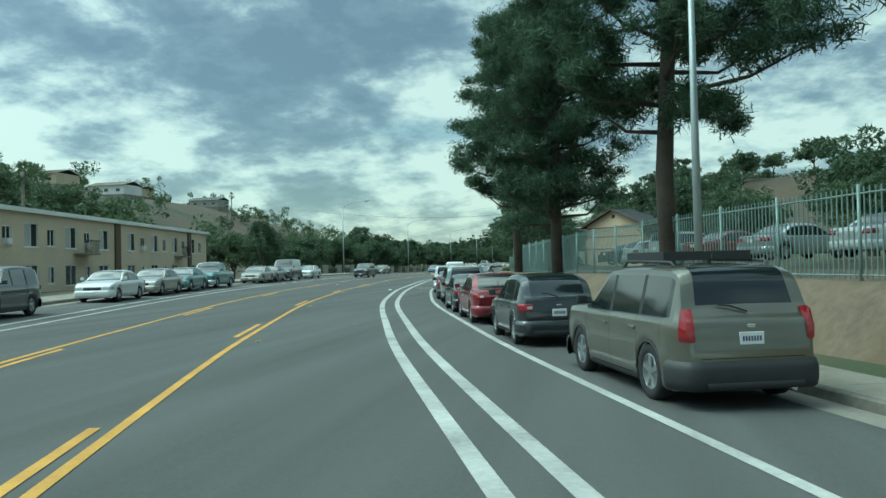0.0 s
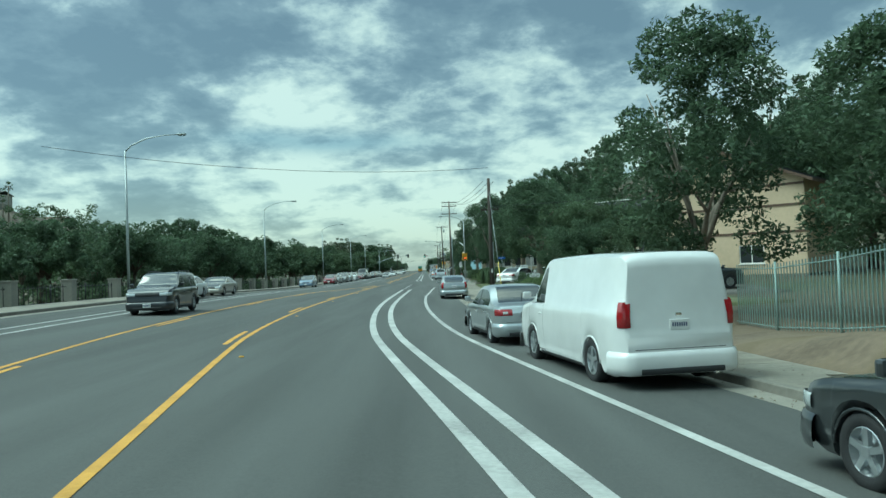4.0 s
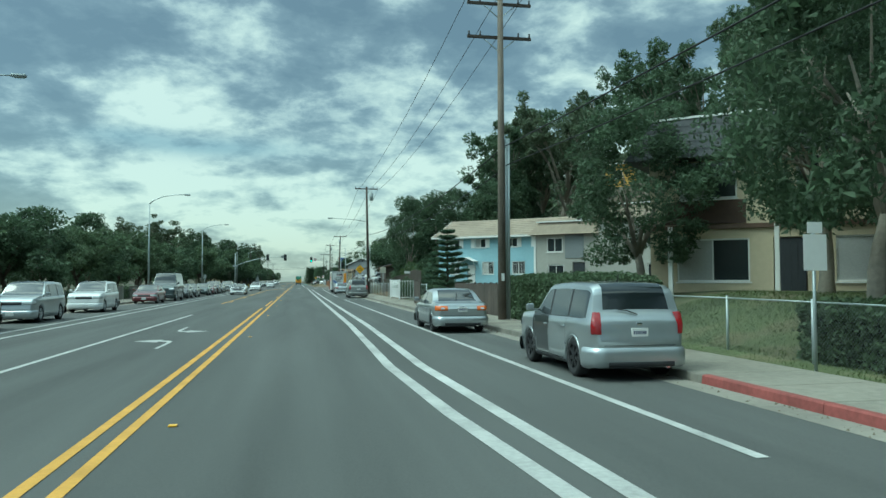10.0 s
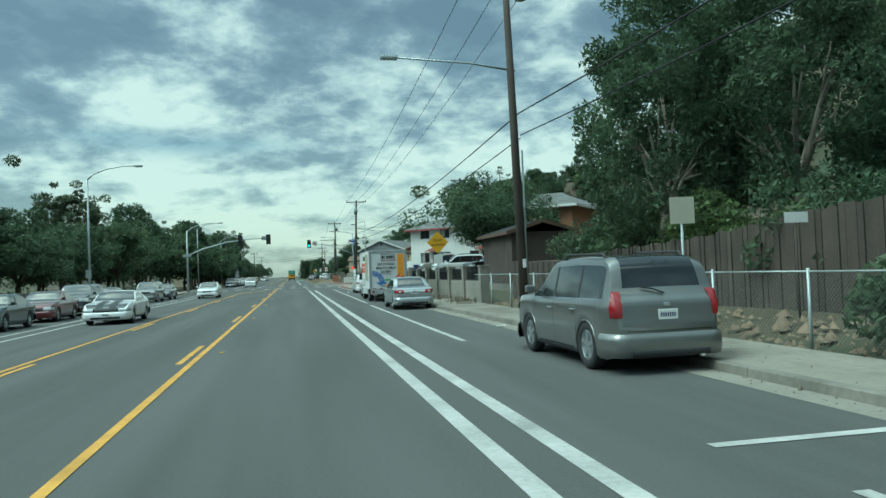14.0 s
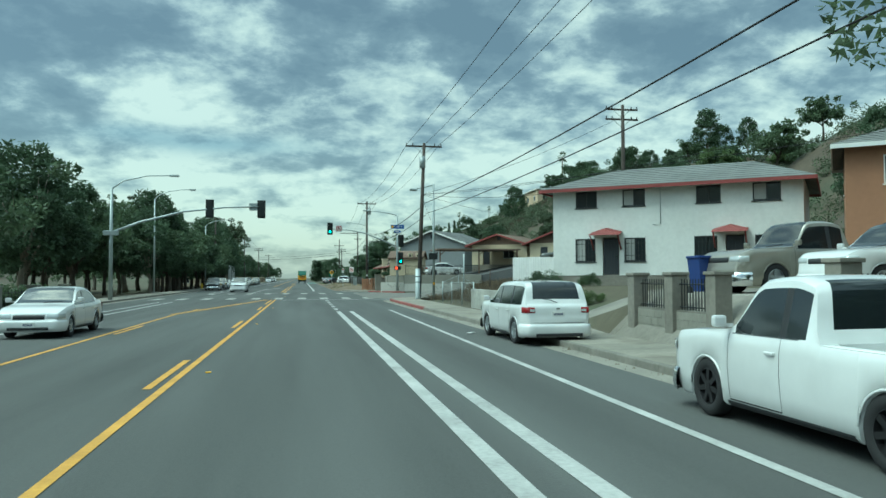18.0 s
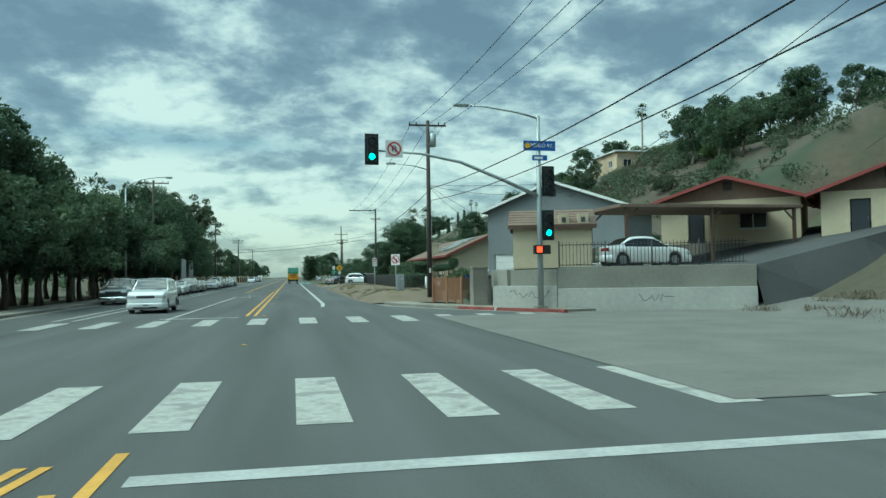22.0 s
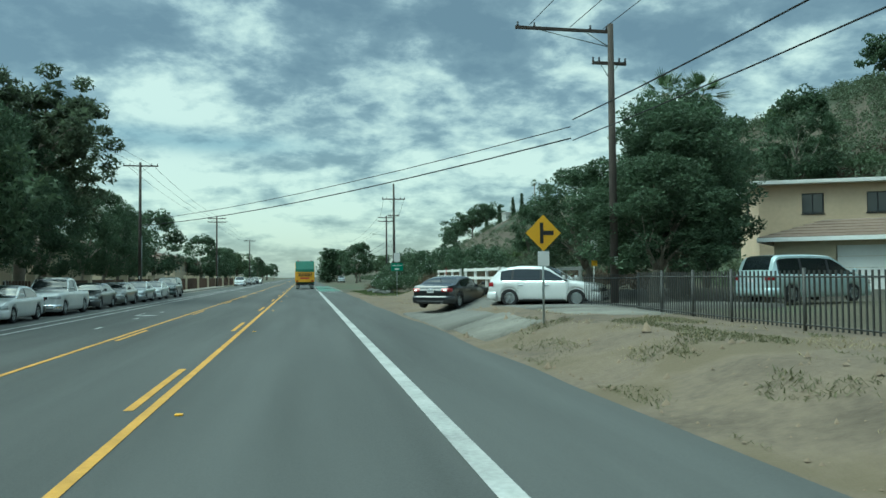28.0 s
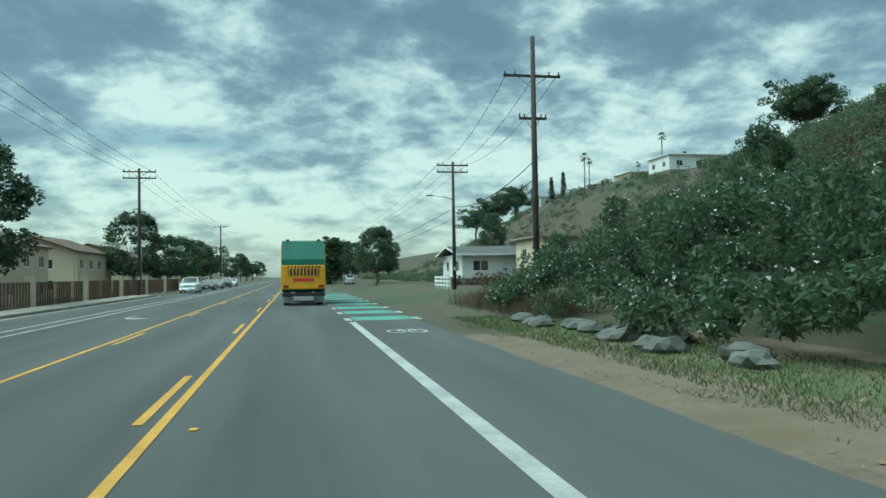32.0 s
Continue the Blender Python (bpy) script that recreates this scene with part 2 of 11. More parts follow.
YELLOW_LINE = mat("yellow_road_paint", (0.50, 0.27, 0.045), 0.8, vary=0.26, grain=18, stain=1.5, bump=0.3, bump_scale=150)
GREEN_LINE = mat("green_road_paint", (0.10, 0.26, 0.20), 0.8, vary=0.25, grain=12, stain=1.0, bump=0.3, bump_scale=150)
CONCRETE = mat("concrete", (0.215, 0.2, 0.17), 0.9, vary=0.32, grain=9, stain=0.5, bump=0.3, bump_scale=90)
CURB_CONCRETE = mat("kerb_concrete", (0.165, 0.155, 0.132), 0.9, vary=0.4, grain=8, stain=0.9, bump=0.3, bump_scale=70, random_tint=0.08)
CURB_RED = mat("red_kerb_paint", (0.20, 0.052, 0.046), 0.85, vary=0.5, grain=10, stain=1.2, bump=0.2)
DIRT = mat("dry_dirt", (0.148, 0.113, 0.079), 0.95, vary=0.5, grain=6, stain=0.5, bump=0.8, bump_scale=18, tint=(0.125, 0.095, 0.058))
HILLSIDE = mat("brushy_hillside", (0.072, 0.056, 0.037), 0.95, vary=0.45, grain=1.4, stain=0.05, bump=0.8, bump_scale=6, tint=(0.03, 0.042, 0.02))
GROUND = mat("dry_grassy_ground", (0.075, 0.065, 0.04), 0.95, vary=0.35, grain=2.0, stain=0.08, bump=0.6, bump_scale=12, tint=(0.05, 0.064, 0.032))
GRASS = mat("lawn_soil", (0.088, 0.105, 0.045), 0.95, vary=0.45, grain=22, stain=0.5, tint=(0.12, 0.11, 0.06), bump=0.7, bump_scale=60)
GALV = mat("galvanised_steel", (0.38, 0.42, 0.42), 0.5, 0.55, vary=0.12, bump=0.05)
POLE_WOOD = mat("weathered_pole_wood", (0.062, 0.05, 0.042), 0.9, vary=0.35, grain=18, stain=0.8, bump=0.4, bump_scale=50)
BLACK_METAL = mat("black_painted_metal", (0.02, 0.022, 0.024), 0.45, 0.2, vary=0.2, bump=0.05)
WHITE_PAINT = mat("white_painted_metal", (0.78, 0.78, 0.76), 0.5, vary=0.1, bump=0.05)
RUBBER = mat("tyre_rubber", (0.018, 0.018, 0.019), 0.85, vary=0.2, bump=0.2)
PLASTIC = mat("dark_plastic", (0.025, 0.026, 0.028), 0.6, vary=0.15, bump=0.05)
WIRE = mat("cable_rubber", (0.015, 0.015, 0.016), 0.8, bump=0)


# ---- mesh helpers ----
def part(name, bm, material, parent=None, label="", smooth=False):
    """Links a bmesh as one mesh object, under a parent if one is given."""
    me = bpy.data.meshes.new(name)
    if smooth:
        for f in bm.faces:
            f.smooth = True
    bm.to_mesh(me)
    bm.free()
    me.materials.append(material)
    ob = new(name, me)
    ob.parent = parent
    if label:
        ob["label"] = label
    return ob


def raw(name, verts, faces, material, parent=None, label="", smooth=False):
    """The same from arrays of corners and faces."""
    me = bpy.data.meshes.new(name)
    me.from_pydata([tuple(v) for v in verts], [], [tuple(f) for f in faces])
    me.materials.append(material)
    if smooth:
        me.polygons.foreach_set("use_smooth", [True] * len(me.polygons))
    ob = new(name, me)
    ob.parent = parent
    if label:
        ob["label"] = label
    return ob


def thing(name, m, label, category, group="", kind=""):
    ob = new(name)
    ob.empty_display_size = 0.3
    ob.matrix_basis = m
    return tagged(ob, label, category, group, kind)


def box(bm, x0, x1, y0, y1, z0, z1, bevel=0.0, m=None):
    r = bmesh.ops.create_cube(bm, size=1)
    vs = r["verts"]
    bmesh.ops.scale(bm, vec=(x1 - x0, y1 - y0, z1 - z0), verts=vs)
    bmesh.ops.translate(bm, vec=((x0 + x1) / 2, (y0 + y1) / 2, (z0 + z1) / 2), verts=vs)
    if m is not None:
        bmesh.ops.transform(bm, matrix=m, verts=vs)
    if bevel:
        es = list({e for v in vs for e in v.link_edges})
        bmesh.ops.bevel(bm, geom=es, offset=bevel, segments=2, affect="EDGES", profile=0.6)
    return bm


def boxes(*specs, bevel=0.0):
    bm = bmesh.new()
    for s in specs:
        box(bm, *s, bevel=bevel)
    return bm


def tube(points, radii, sides=8, cap=True):
    """A tapered round bar along points."""
    bm = bmesh.new()
    pts = [Vector(p) for p in points]
    if isinstance(radii, (int, float)):
        radii = [radii] * len(pts)
    rings = []
    for i, p in enumerate(pts):
        d = (pts[min(i + 1, len(pts) - 1)] - pts[max(i - 1, 0)]).normalized()
        side = d.cross(Vector((0, 0, 1)) if abs(d.z) < 0.9 else Vector((1, 0, 0))).normalized()
        other = side.cross(d)
        rings.append([bm.verts.new(p + (side * math.cos(a) + other * math.sin(a)) * radii[i]) for a in [2 * math.pi * k / sides for k in range(sides)]])
    for a, b in zip(rings, rings[1:]):
        for k in range(sides):
            bm.faces.new((a[k], a[(k + 1) % sides], b[(k + 1) % sides], b[k]))
    if cap:
        bm.faces.new(rings[0][::-1])
        bm.faces.new(rings[-1])
    for f in bm.faces:
        f.smooth = len(f.verts) == 4
    bmesh.ops.recalc_face_normals(bm, faces=bm.faces)
    return bm


def merge(*bms):
    out = bms[0]
    for b in bms[1:]:
        me = bpy.data.meshes.new("tmp")
        b.to_mesh(me)
        b.free()
        out.from_mesh(me)
        bpy.data.meshes.remove(me)
    return out


def plate_poly(outline, z0, z1):
    """A slab from an outline of (x, y)."""
    bm = bmesh.new()
    f = bm.faces.new([bm.verts.new((x, y, z1)) for x, y in outline])
    r = bmesh.ops.extrude_face_region(bm, geom=[f])
    bmesh.ops.translate(bm, vec=(0, 0, z0 - z1), verts=[v for v in r["geom"] if isinstance(v, bmesh.types.BMVert)])
    bmesh.ops.recalc_face_normals(bm, faces=bm.faces)
    return bm


# ---- the road's line: the yellow line of the lane, by its distance north ----
LINE_Y = [-73.8, -24.6, 8, 14.8, 23, 30, 38.3, 44.1, 50.3, 59.9, 67.1, 76, 84, 88.8, 95.5, 105, 115.3, 132.8, 153.8, 177.1, 202.9, 861.0]
LINE_X = [48.6, 28.2, 16.45, 14.13, 11.46, 9.42, 7.1, 5.68, 4.36, 2.47, 1.33, 0.05, -1.1, -1.7, -2.2, -2.58, -2.66, -2.46, -2.15, -1.91, -1.84, -1.84]


def line_x(y):
    """Smooth course of the road (monotone in y)."""
    i = max(0, min(len(LINE_Y) - 2, next((k for k in range(len(LINE_Y) - 1) if y < LINE_Y[k + 1]), len(LINE_Y) - 2)))

    def slope(k):
        a, b = max(k - 1, 0), min(k + 1, len(LINE_Y) - 1)
        return (LINE_X[b] - LINE_X[a]) / (LINE_Y[b] - LINE_Y[a])

    h = LINE_Y[i + 1] - LINE_Y[i]
    t = (y - LINE_Y[i]) / h
    t = max(0.0, min(1.0, t))
    return (2 * t**3 - 3 * t**2 + 1) * LINE_X[i] + (t**3 - 2 * t**2 + t) * h * slope(i) + (-2 * t**3 + 3 * t**2) * LINE_X[i + 1] + (t**3 - t**2) * h * slope(i + 1)


def heading(y):
    """Degrees by which the road turns to the left of north at y."""
    return math.degrees(math.atan2(line_x(y - 1) - line_x(y + 1), 2))


def smooth01(t):
    t = max(0.0, min(1.0, t))
    return t * t * (3 - 2 * t)


def bank(u, y):
    """Height of the road's surface, which tilts to the right in the bend."""
    k = 0.02 + 0.02 * smooth01((y - 25) / 40) - 0.04 * smooth01((y - 110) / 60)
    return -k * (max(-16.0, min(16.0, u)) - 1.85)


def at(u, y, z=0.0):
    """The place u metres to the right of the road's line at y, z above the road there."""
    a = radians(heading(y))
    return Vector((line_x(y) + u * math.cos(a), y + u * math.sin(a), z + bank(u, y)))


def along(u, y, z=0.0, turn=0.0):
    """A pose there whose y axis runs with the road."""
    p = at(u, y, z)
    return pose(p.x, p.y, p.z, 0, 0, heading(y) + turn)


def strip(name, rows, z, material, parent=None, thick=0.0, label=""):
    """A band along the road: rows of (y, u left, u right)."""
    v, f = [], []
    for y, a, b in rows:
        v += [at(a, y, z), at(b, y, z)]
    for i in range(len(rows) - 1):
        f.append((2 * i, 2 * i + 1, 2 * i + 3, 2 * i + 2))
    return raw(name, v, f, material, parent, label)


def steps(y0, y1, step=4.0):
    n = max(1, int(math.ceil((y1 - y0) / step)))
    return [y0 + (y1 - y0) * i / n for i in range(n + 1)]


# ---- ground, road, markings, kerbs ----
def hill(u, y):
    """Height of the land over the road's level."""
    z = 0.0
    if u > 6.5 and 384 < y < 500:
        z = 0.6 * smooth01((u - 6.6) / 2.2) * smooth01((y - 388) / 6) * (1 - smooth01((y - 450) / 8))
        far_ = smooth01((y - 461) / 9)
        z = max(z, 1.03 * smooth01((u - 7.0 - 3.0 * far_) / (4.8 - 2.8 * far_)) * smooth01((y - 450) / 10) * (1 - smooth01((y - 484) / 12)))
    if u > 9.9:
        yard = smooth01((u - 11.0) / 6.0)
        if y < 88:
            z = (1.4 * smooth01((u - 9.9) / 1.5) + 0.5 * smooth01((u - 13) / 6)) * (1 - smooth01((y - 70) / 18)) + 0.5 * yard * smooth01((y - 75) / 15)
        elif y < 150:
            z = (0.5 + 0.7 * smooth01((y - 100) / 20)) * yard
        elif y < 182:
            z = 0.9 * smooth01((u - 20) / 30)
        elif 300 < y < 310.5:
            z = 1.25 * smooth01((u - 11.2) / 0.9)
        elif y < 345:
            z = 1.3 * yard * smooth01((y - 182) / 12) + 0.9 * smooth01((u - 20) / 30) * (1 - smooth01((y - 182) / 12))
        elif y < 384:
            z = 4.4 * smooth01((u - 21) / 14)
        elif y < 452:
            z = max(z, 0.6 * smooth01((y - 388) / 6) * (1 - smooth01((y - 446) / 9))) + 3.9 * smooth01((u - 22) / 13) * (1 - smooth01((y - 384) / 10))
        else:
            z = max(z, 0.55 * yard * (1 - smooth01((y - 452) / 10)) + 0.5 * smooth01((y - 456) / 20) * yard)
        start = 44 - 17 * smooth01((y - 150) / 60) - 7 * smooth01((y - 470) / 70) + 10 * smooth01((y - 540) / 60)
        start += 19 * smooth01((y - 334) / 12) * (1 - smooth01((y - 390) / 16))
        rise = smooth01((u - start) / (78 - 38 * smooth01((y - 170) / 60) + 38 * smooth01((y - 450) / 70)))
        top = 22 + 8 * smooth01((y - 320) / 250) + 2.5 * math.sin(y / 37.0) - 15 * smooth01((y - 690) / 200)
        top *= 1 - 0.2 * smooth01((y - 395) / 25) * (1 - smooth01((y - 470) / 30))
        if y < 170:
            top = 12 + 10 * smooth01(y / 170)
        z += top * rise
    elif u < -13:
        z = -0.8 * smooth01((-u - 14) / 20)
        z += 34 * smooth01((-u - 46) / 125) * (1 - 0.7 * smooth01((y - 330) / 260))
    if abs(u) > 15:
        z += 0.5 * noise.noise((u * 0.06, y * 0.06, 0)) * smooth01((abs(u) - 15) / 20)
    return z


us = [-1600, -900, -500, -360, -280, -220, -180, -150, -125, -105, -88, -72, -60, -50, -42, -35, -29, -24, -20, -17, -14.5, -12.5, -9, -5, 0, 4, 6.0, 6.5, 7.0, 7.5, 8.3, 9.3, 10.4, 11, 11.8, 12.6, 13.6, 15, 16.5, 18.5, 21, 24, 27, 30, 34, 38, 42, 47, 52, 58, 65, 72, 80, 88, 97, 108, 120, 140, 170, 220, 285]
ys = [-75 + 5 * i for i in range(152)] + [700, 730, 770, 830, 900, 1000, 1200, 1600, 2400]
gv = [at(u, y, hill(u, y) - (0.2 if 385 < y < 510 and 5 < u < 12.5 else 0.07)) for y in ys for u in us]
nu = len(us)
gf = [(j * nu + i, j * nu + i + 1, (j + 1) * nu + i + 1, (j + 1) * nu + i) for j in range(len(ys) - 1) for i in range(nu - 1)]
land = raw("ground", gv, gf, GROUND, smooth=True)
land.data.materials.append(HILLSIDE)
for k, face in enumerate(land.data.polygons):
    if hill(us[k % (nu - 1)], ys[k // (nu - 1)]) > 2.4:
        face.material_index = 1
tagged(land, "dry patchy grass and earth rising into hillsides", "ground", kind="structure")

KERB_R, KERB_L, EDGE_R = 8.45, -11.0, 6.3
DRIVE_GREY = mat("dusty_asphalt", (0.135, 0.129, 0.114), 0.92, vary=0.25, grain=8, stain=0.5, bump=0.3, bump_scale=90)
SIDE_1, SIDE_2 = (153.4, 173.5), (350.5, 372.4)
CORNER = [(372.4, 13.4), (374, 12.3), (376, 11.1), (378, 9.9), (381, 8.5), (384, 7.4), (391.5, 6.75)]


def kerb_u(y):
    """The right-hand kerb's line, which swings out into the side streets."""
    if 372.4 <= y <= 391.5:
        return next(p + (q - p) * (y - a) / (b - a) for (a, p), (b, q) in zip(CORNER, CORNER[1:]) if y <= b)
    u = KERB_R
    for a, b in (SIDE_1, SIDE_2):
        if a - 7 < y < a:
            u = max(u, KERB_R + 6.0 * (1 - math.sqrt(max(0.0, 1 - ((y - a + 7) / 7) ** 2))))
        if b < y < b + 7:
            u = max(u, KERB_R + 6.0 * (1 - math.sqrt(max(0.0, 1 - ((b + 7 - y) / 7) ** 2))))
    return u


rows = []
for y in steps(-70, 1400, 2.0):
    r = KERB_R - 0.45
    if y > 382:
        r = KERB_R - 0.45 + (EDGE_R - KERB_R + 0.45) * smooth01((y - 382) / 10)
    if y > 395:
        r += 0.18 * noise.noise((y * 0.23, 3.3, 0)) + 0.1 * noise.noise((y * 0.9, 1.1, 0))
    for a, b in (SIDE_1, SIDE_2):
        if a - 6 < y < b + 6:
            r = max(r, min(kerb_u(y) - 0.45, 40) if (y < a or y > b) else 13.5)
    if 372.4 < y <= 391.5:
        r = kerb_u(y) - 0.4
    rows.append((y, KERB_L + 0.45, r))
v = [at(a + (b - a) * i / 8, y, 0.0) for y, a, b in rows for i in range(9)]
f = [(j * 9 + i, j * 9 + i + 1, j * 9 + i + 10, j * 9 + i + 9) for j in range(len(rows) - 1) for i in range(8)]
tagged(raw("road", v, f, ASPHALT), "worn dark grey asphalt road with painted lanes", "road", kind="structure")
for k, (a, b) in enumerate((SIDE_1, SIDE_2)):
    cols = [7.6 + 0.8 * i for i in range(9)] + ([17.5, 21.0, 24.0] if k else [17.5 + 3.5 * i for i in range(12)])
    rows_ = steps(a + 0.1, b - 0.1, 1.5)
    v = [at(u, y, hill(u, (a + b) / 2) + 0.03 if u > 14.2 else 0.014) for y in rows_ for u in cols]
    n_ = len(cols)
    f = [(j * n_ + i, j * n_ + i + 1, (j + 1) * n_ + i + 1, (j + 1) * n_ + i) for j in range(len(rows_) - 1) for i in range(n_ - 1)]
    side = raw("side_street", v, f, DRIVE_GREY)
    tagged(side, "pale dusty side street joining the road", "road", kind="structure")


def drift(y):
    """The paint wanders a little off the road's line."""
    return 0.23 * smooth01((y - 235) / 170)


def lines(name, label, material, pieces, z=0.008):
    """Road paint: each piece is its own strip under one structure object."""
    holder = thing(name, pose(0, 0, 0), label, "road marking", kind="structure")
    for y0, y1, u0, u1, w in pieces:
        ss = steps(y0, y1, 2.0)
        strip("stripe", [(y, u0 + (u1 - u0) * (y - y0) / (y1 - y0) - w / 2 + drift(y), u0 + (u1 - u0) * (y - y0) / (y1 - y0) + w / 2 + drift(y)) for y in ss], z, material, holder)
    return holder


DASH = 14.63
yel = [(-60, 128, 0, 0, 0.13), (128, 158, 0, 0, 0.13), (177.2, 349.4, -0.02, -0.02, 0.13), (375.9, 1000, 0, 0, 0.13)]
yel += [(y - 4.0, y, -0.27, -0.27, 0.13) for y in (-40.4, -26.3, -12.2, 1.9, 16.0, 30.0, 44.2, 58.6, 73.0)] + [(86.3 + DASH * k, 90.4 + DASH * k, -0.27, -0.27, 0.13) for k in range(3)]
yel += [(140, 158, -0.33, -0.33, 0.13), (177.2, 226, -0.36, -0.36, 0.13), (230, 243, -0.3, -0.3, 0.13), (376.0, 428, -0.36, -0.36, 0.13), (339, 348, -0.3, -0.3, 0.13)]
yel += [(257 + DASH * k, 257 + DASH * k + 4.2, -0.27, -0.27, 0.13) for k in range(0, 6)]
yel += [(435 + DASH * k, 435 + DASH * k + 4.5, -0.28, -0.28, 0.13) for k in range(0, 34)]
yel += [(-60, 128, -3.75, -3.75, 0.12), (128, 157.5, -3.75, -0.45, 0.12), (128, 157.5, -3.98, -0.68, 0.12), (236, 326, -3.8, -3.8, 0.12), (326, 349, -3.8, -0.6, 0.12), (326, 349, -4.02, -0.82, 0.12), (428, 1000, -3.35, -3.35, 0.12)]
yel += [(49 + DASH * k, 49 + DASH * k + 4.2, -3.5, -3.5, 0.12) for k in range(-6, 6)] + [(240 + DASH * k, 240 + DASH * k + 4.2, -3.55, -3.55, 0.12) for k in range(0, 7)] + [(432 + DASH * k, 432 + DASH * k + 4.2, -3.1, -3.1, 0.12) for k in range(0, 34)]
lines("yellow_centre_lines", "yellow solid and broken centre lines, slightly worn", YELLOW_LINE, yel)
wh = [(-60, 100, 3.5, 3.5, 0.21), (-60, 100, 4.15, 4.15, 0.21), (100, 137, 3.5, 3.6, 0.21), (100, 137, 4.15, 4.3, 0.21), (206, 327.3, 3.86, 3.86, 0.22), (206, 327.3, 4.5, 4.5, 0.22), (191.5, 206, 3.67, 3.86, 0.22), (186, 191.5, 3.82, 3.67, 0.22), (180.4, 186, 4.15, 3.82, 0.22), (191.5, 206, 4.32, 4.5, 0.22), (180.4, 191.5, 4.6, 4.32, 0.22)]
wh += [(-60, 122, 5.9, 5.9, 0.16), (122, 142, 5.95, 6.45, 0.16), (183, 245.5, 6.3, 6.05, 0.15), (258.4, 281, 6.05, 6.1, 0.15), (284, 328.6, 6.2, 6.6, 0.15), (384.5, 389, 3.3, 3.5, 0.2), (389, 512, 3.5, 3.62, 0.24)]
wh += [(y, y + 1.6, 3.7, 3.7, 0.22) for y in (139.6, 143.4, 147.3, 151.2, 156.0)] + [(y, y + 1.6, 3.85, 3.85, 0.22) for y in (329.5, 333.3, 337.1, 340.9, 344.7)]
wh += [(-60, 120, -7.0, -7.0, 0.16), (-60, 120, -7.9, -7.9, 0.16), (120, 345, -7.0, -7.0, 0.16), (120, 345, -7.9, -7.9, 0.16), (375, 1000, -7.2, -7.2, 0.14), (375, 1000, -8.0, -8.0, 0.14)]
wh += [(175.5, 217, -3.85, -3.45, 0.14), (374.2, 409, -3.45, -3.1, 0.14)]
wh += [(y, y + 0.9, -5.0, -5.0, 0.12) for y in (452, 458, 464)]
wh += [(247.0, 247.16, 6.9, 6.9, 2.2)]
lines("white_lane_lines", "white lane, buffer and parking lines with worn paint", WHITE_LINE, wh)
cw = [(350.4, 354.5, u - 0.15, u - 0.15, 0.66) for u in (-9.2, -7.3, -5.4, -3.5, -1.55, 0.3, 2.15, 3.95, 5.75, 7.55, 9.3)] + [(369.6, 373.6, u + 0.72, u + 0.72, 0.66) for u in (-8.0, -6.1, -4.2, -2.3, -0.4, 1.5, 3.4, 5.3, 7.2, 9.0, 10.8)]
WORN_WHITE = mat("worn_crossing_paint", (0.36, 0.355, 0.32), 0.85, vary=0.5, grain=10, stain=1.6, bump=0.4, bump_scale=120, tint=(0.22, 0.215, 0.2))
lines("crosswalk", "white ladder crosswalk bars with cracked paint", WORN_WHITE, cw)
bars = thing("stop_lines", pose(0, 0, 0), "white stop lines at the crossing", "road marking", kind="structure")
strip("stripe", [(348.1, 0.4, 9.2), (348.45, 0.4, 9.2)], 0.006, WHITE_LINE, bars)
strip("stripe", [(374.9, -3.6, -0.4), (375.2, -3.6, -0.4)], 0.006, WHITE_LINE, bars)
green = thing("green_bike_lane", pose(0, 0, 0), "green painted bike lane with white broken edges", "road marking", kind="structure")
for k in range(9):
    y = 513 + 5.2 * k
    strip("stripe", [(y, 4.0, 6.35), (y + 2.6, 4.0, 6.35)], 0.005, GREEN_LINE, green)
    for u in (3.8, 6.5):
        strip("stripe", [(y, u - 0.12, u + 0.12), (y + 1.6, u - 0.12, u + 0.12)], 0.007, WHITE_LINE, green)


def turn_arrow(u, y, two_way=False, flip=1):
    """A painted left-turn arrow."""
    o = [(0.09, -2.2), (0.09, 0.1), (0.25, 0.45), (0.6, 0.62), (0.6, 0.95), (1.5, 0.45), (0.6, -0.1), (0.6, 0.24), (0.35, 0.12), (0.22, -0.2), (0.22, -2.2)]
    v = [at(u - flip * (a - 0.4) * 0.8, y + b * flip, 0.007) for a, b in o]
    ob = raw("turn_arrow", v, [tuple(range(len(v)))], WHITE_LINE)
    tagged(ob, "white painted turn arrow on the asphalt", "road marking", kind="structure")


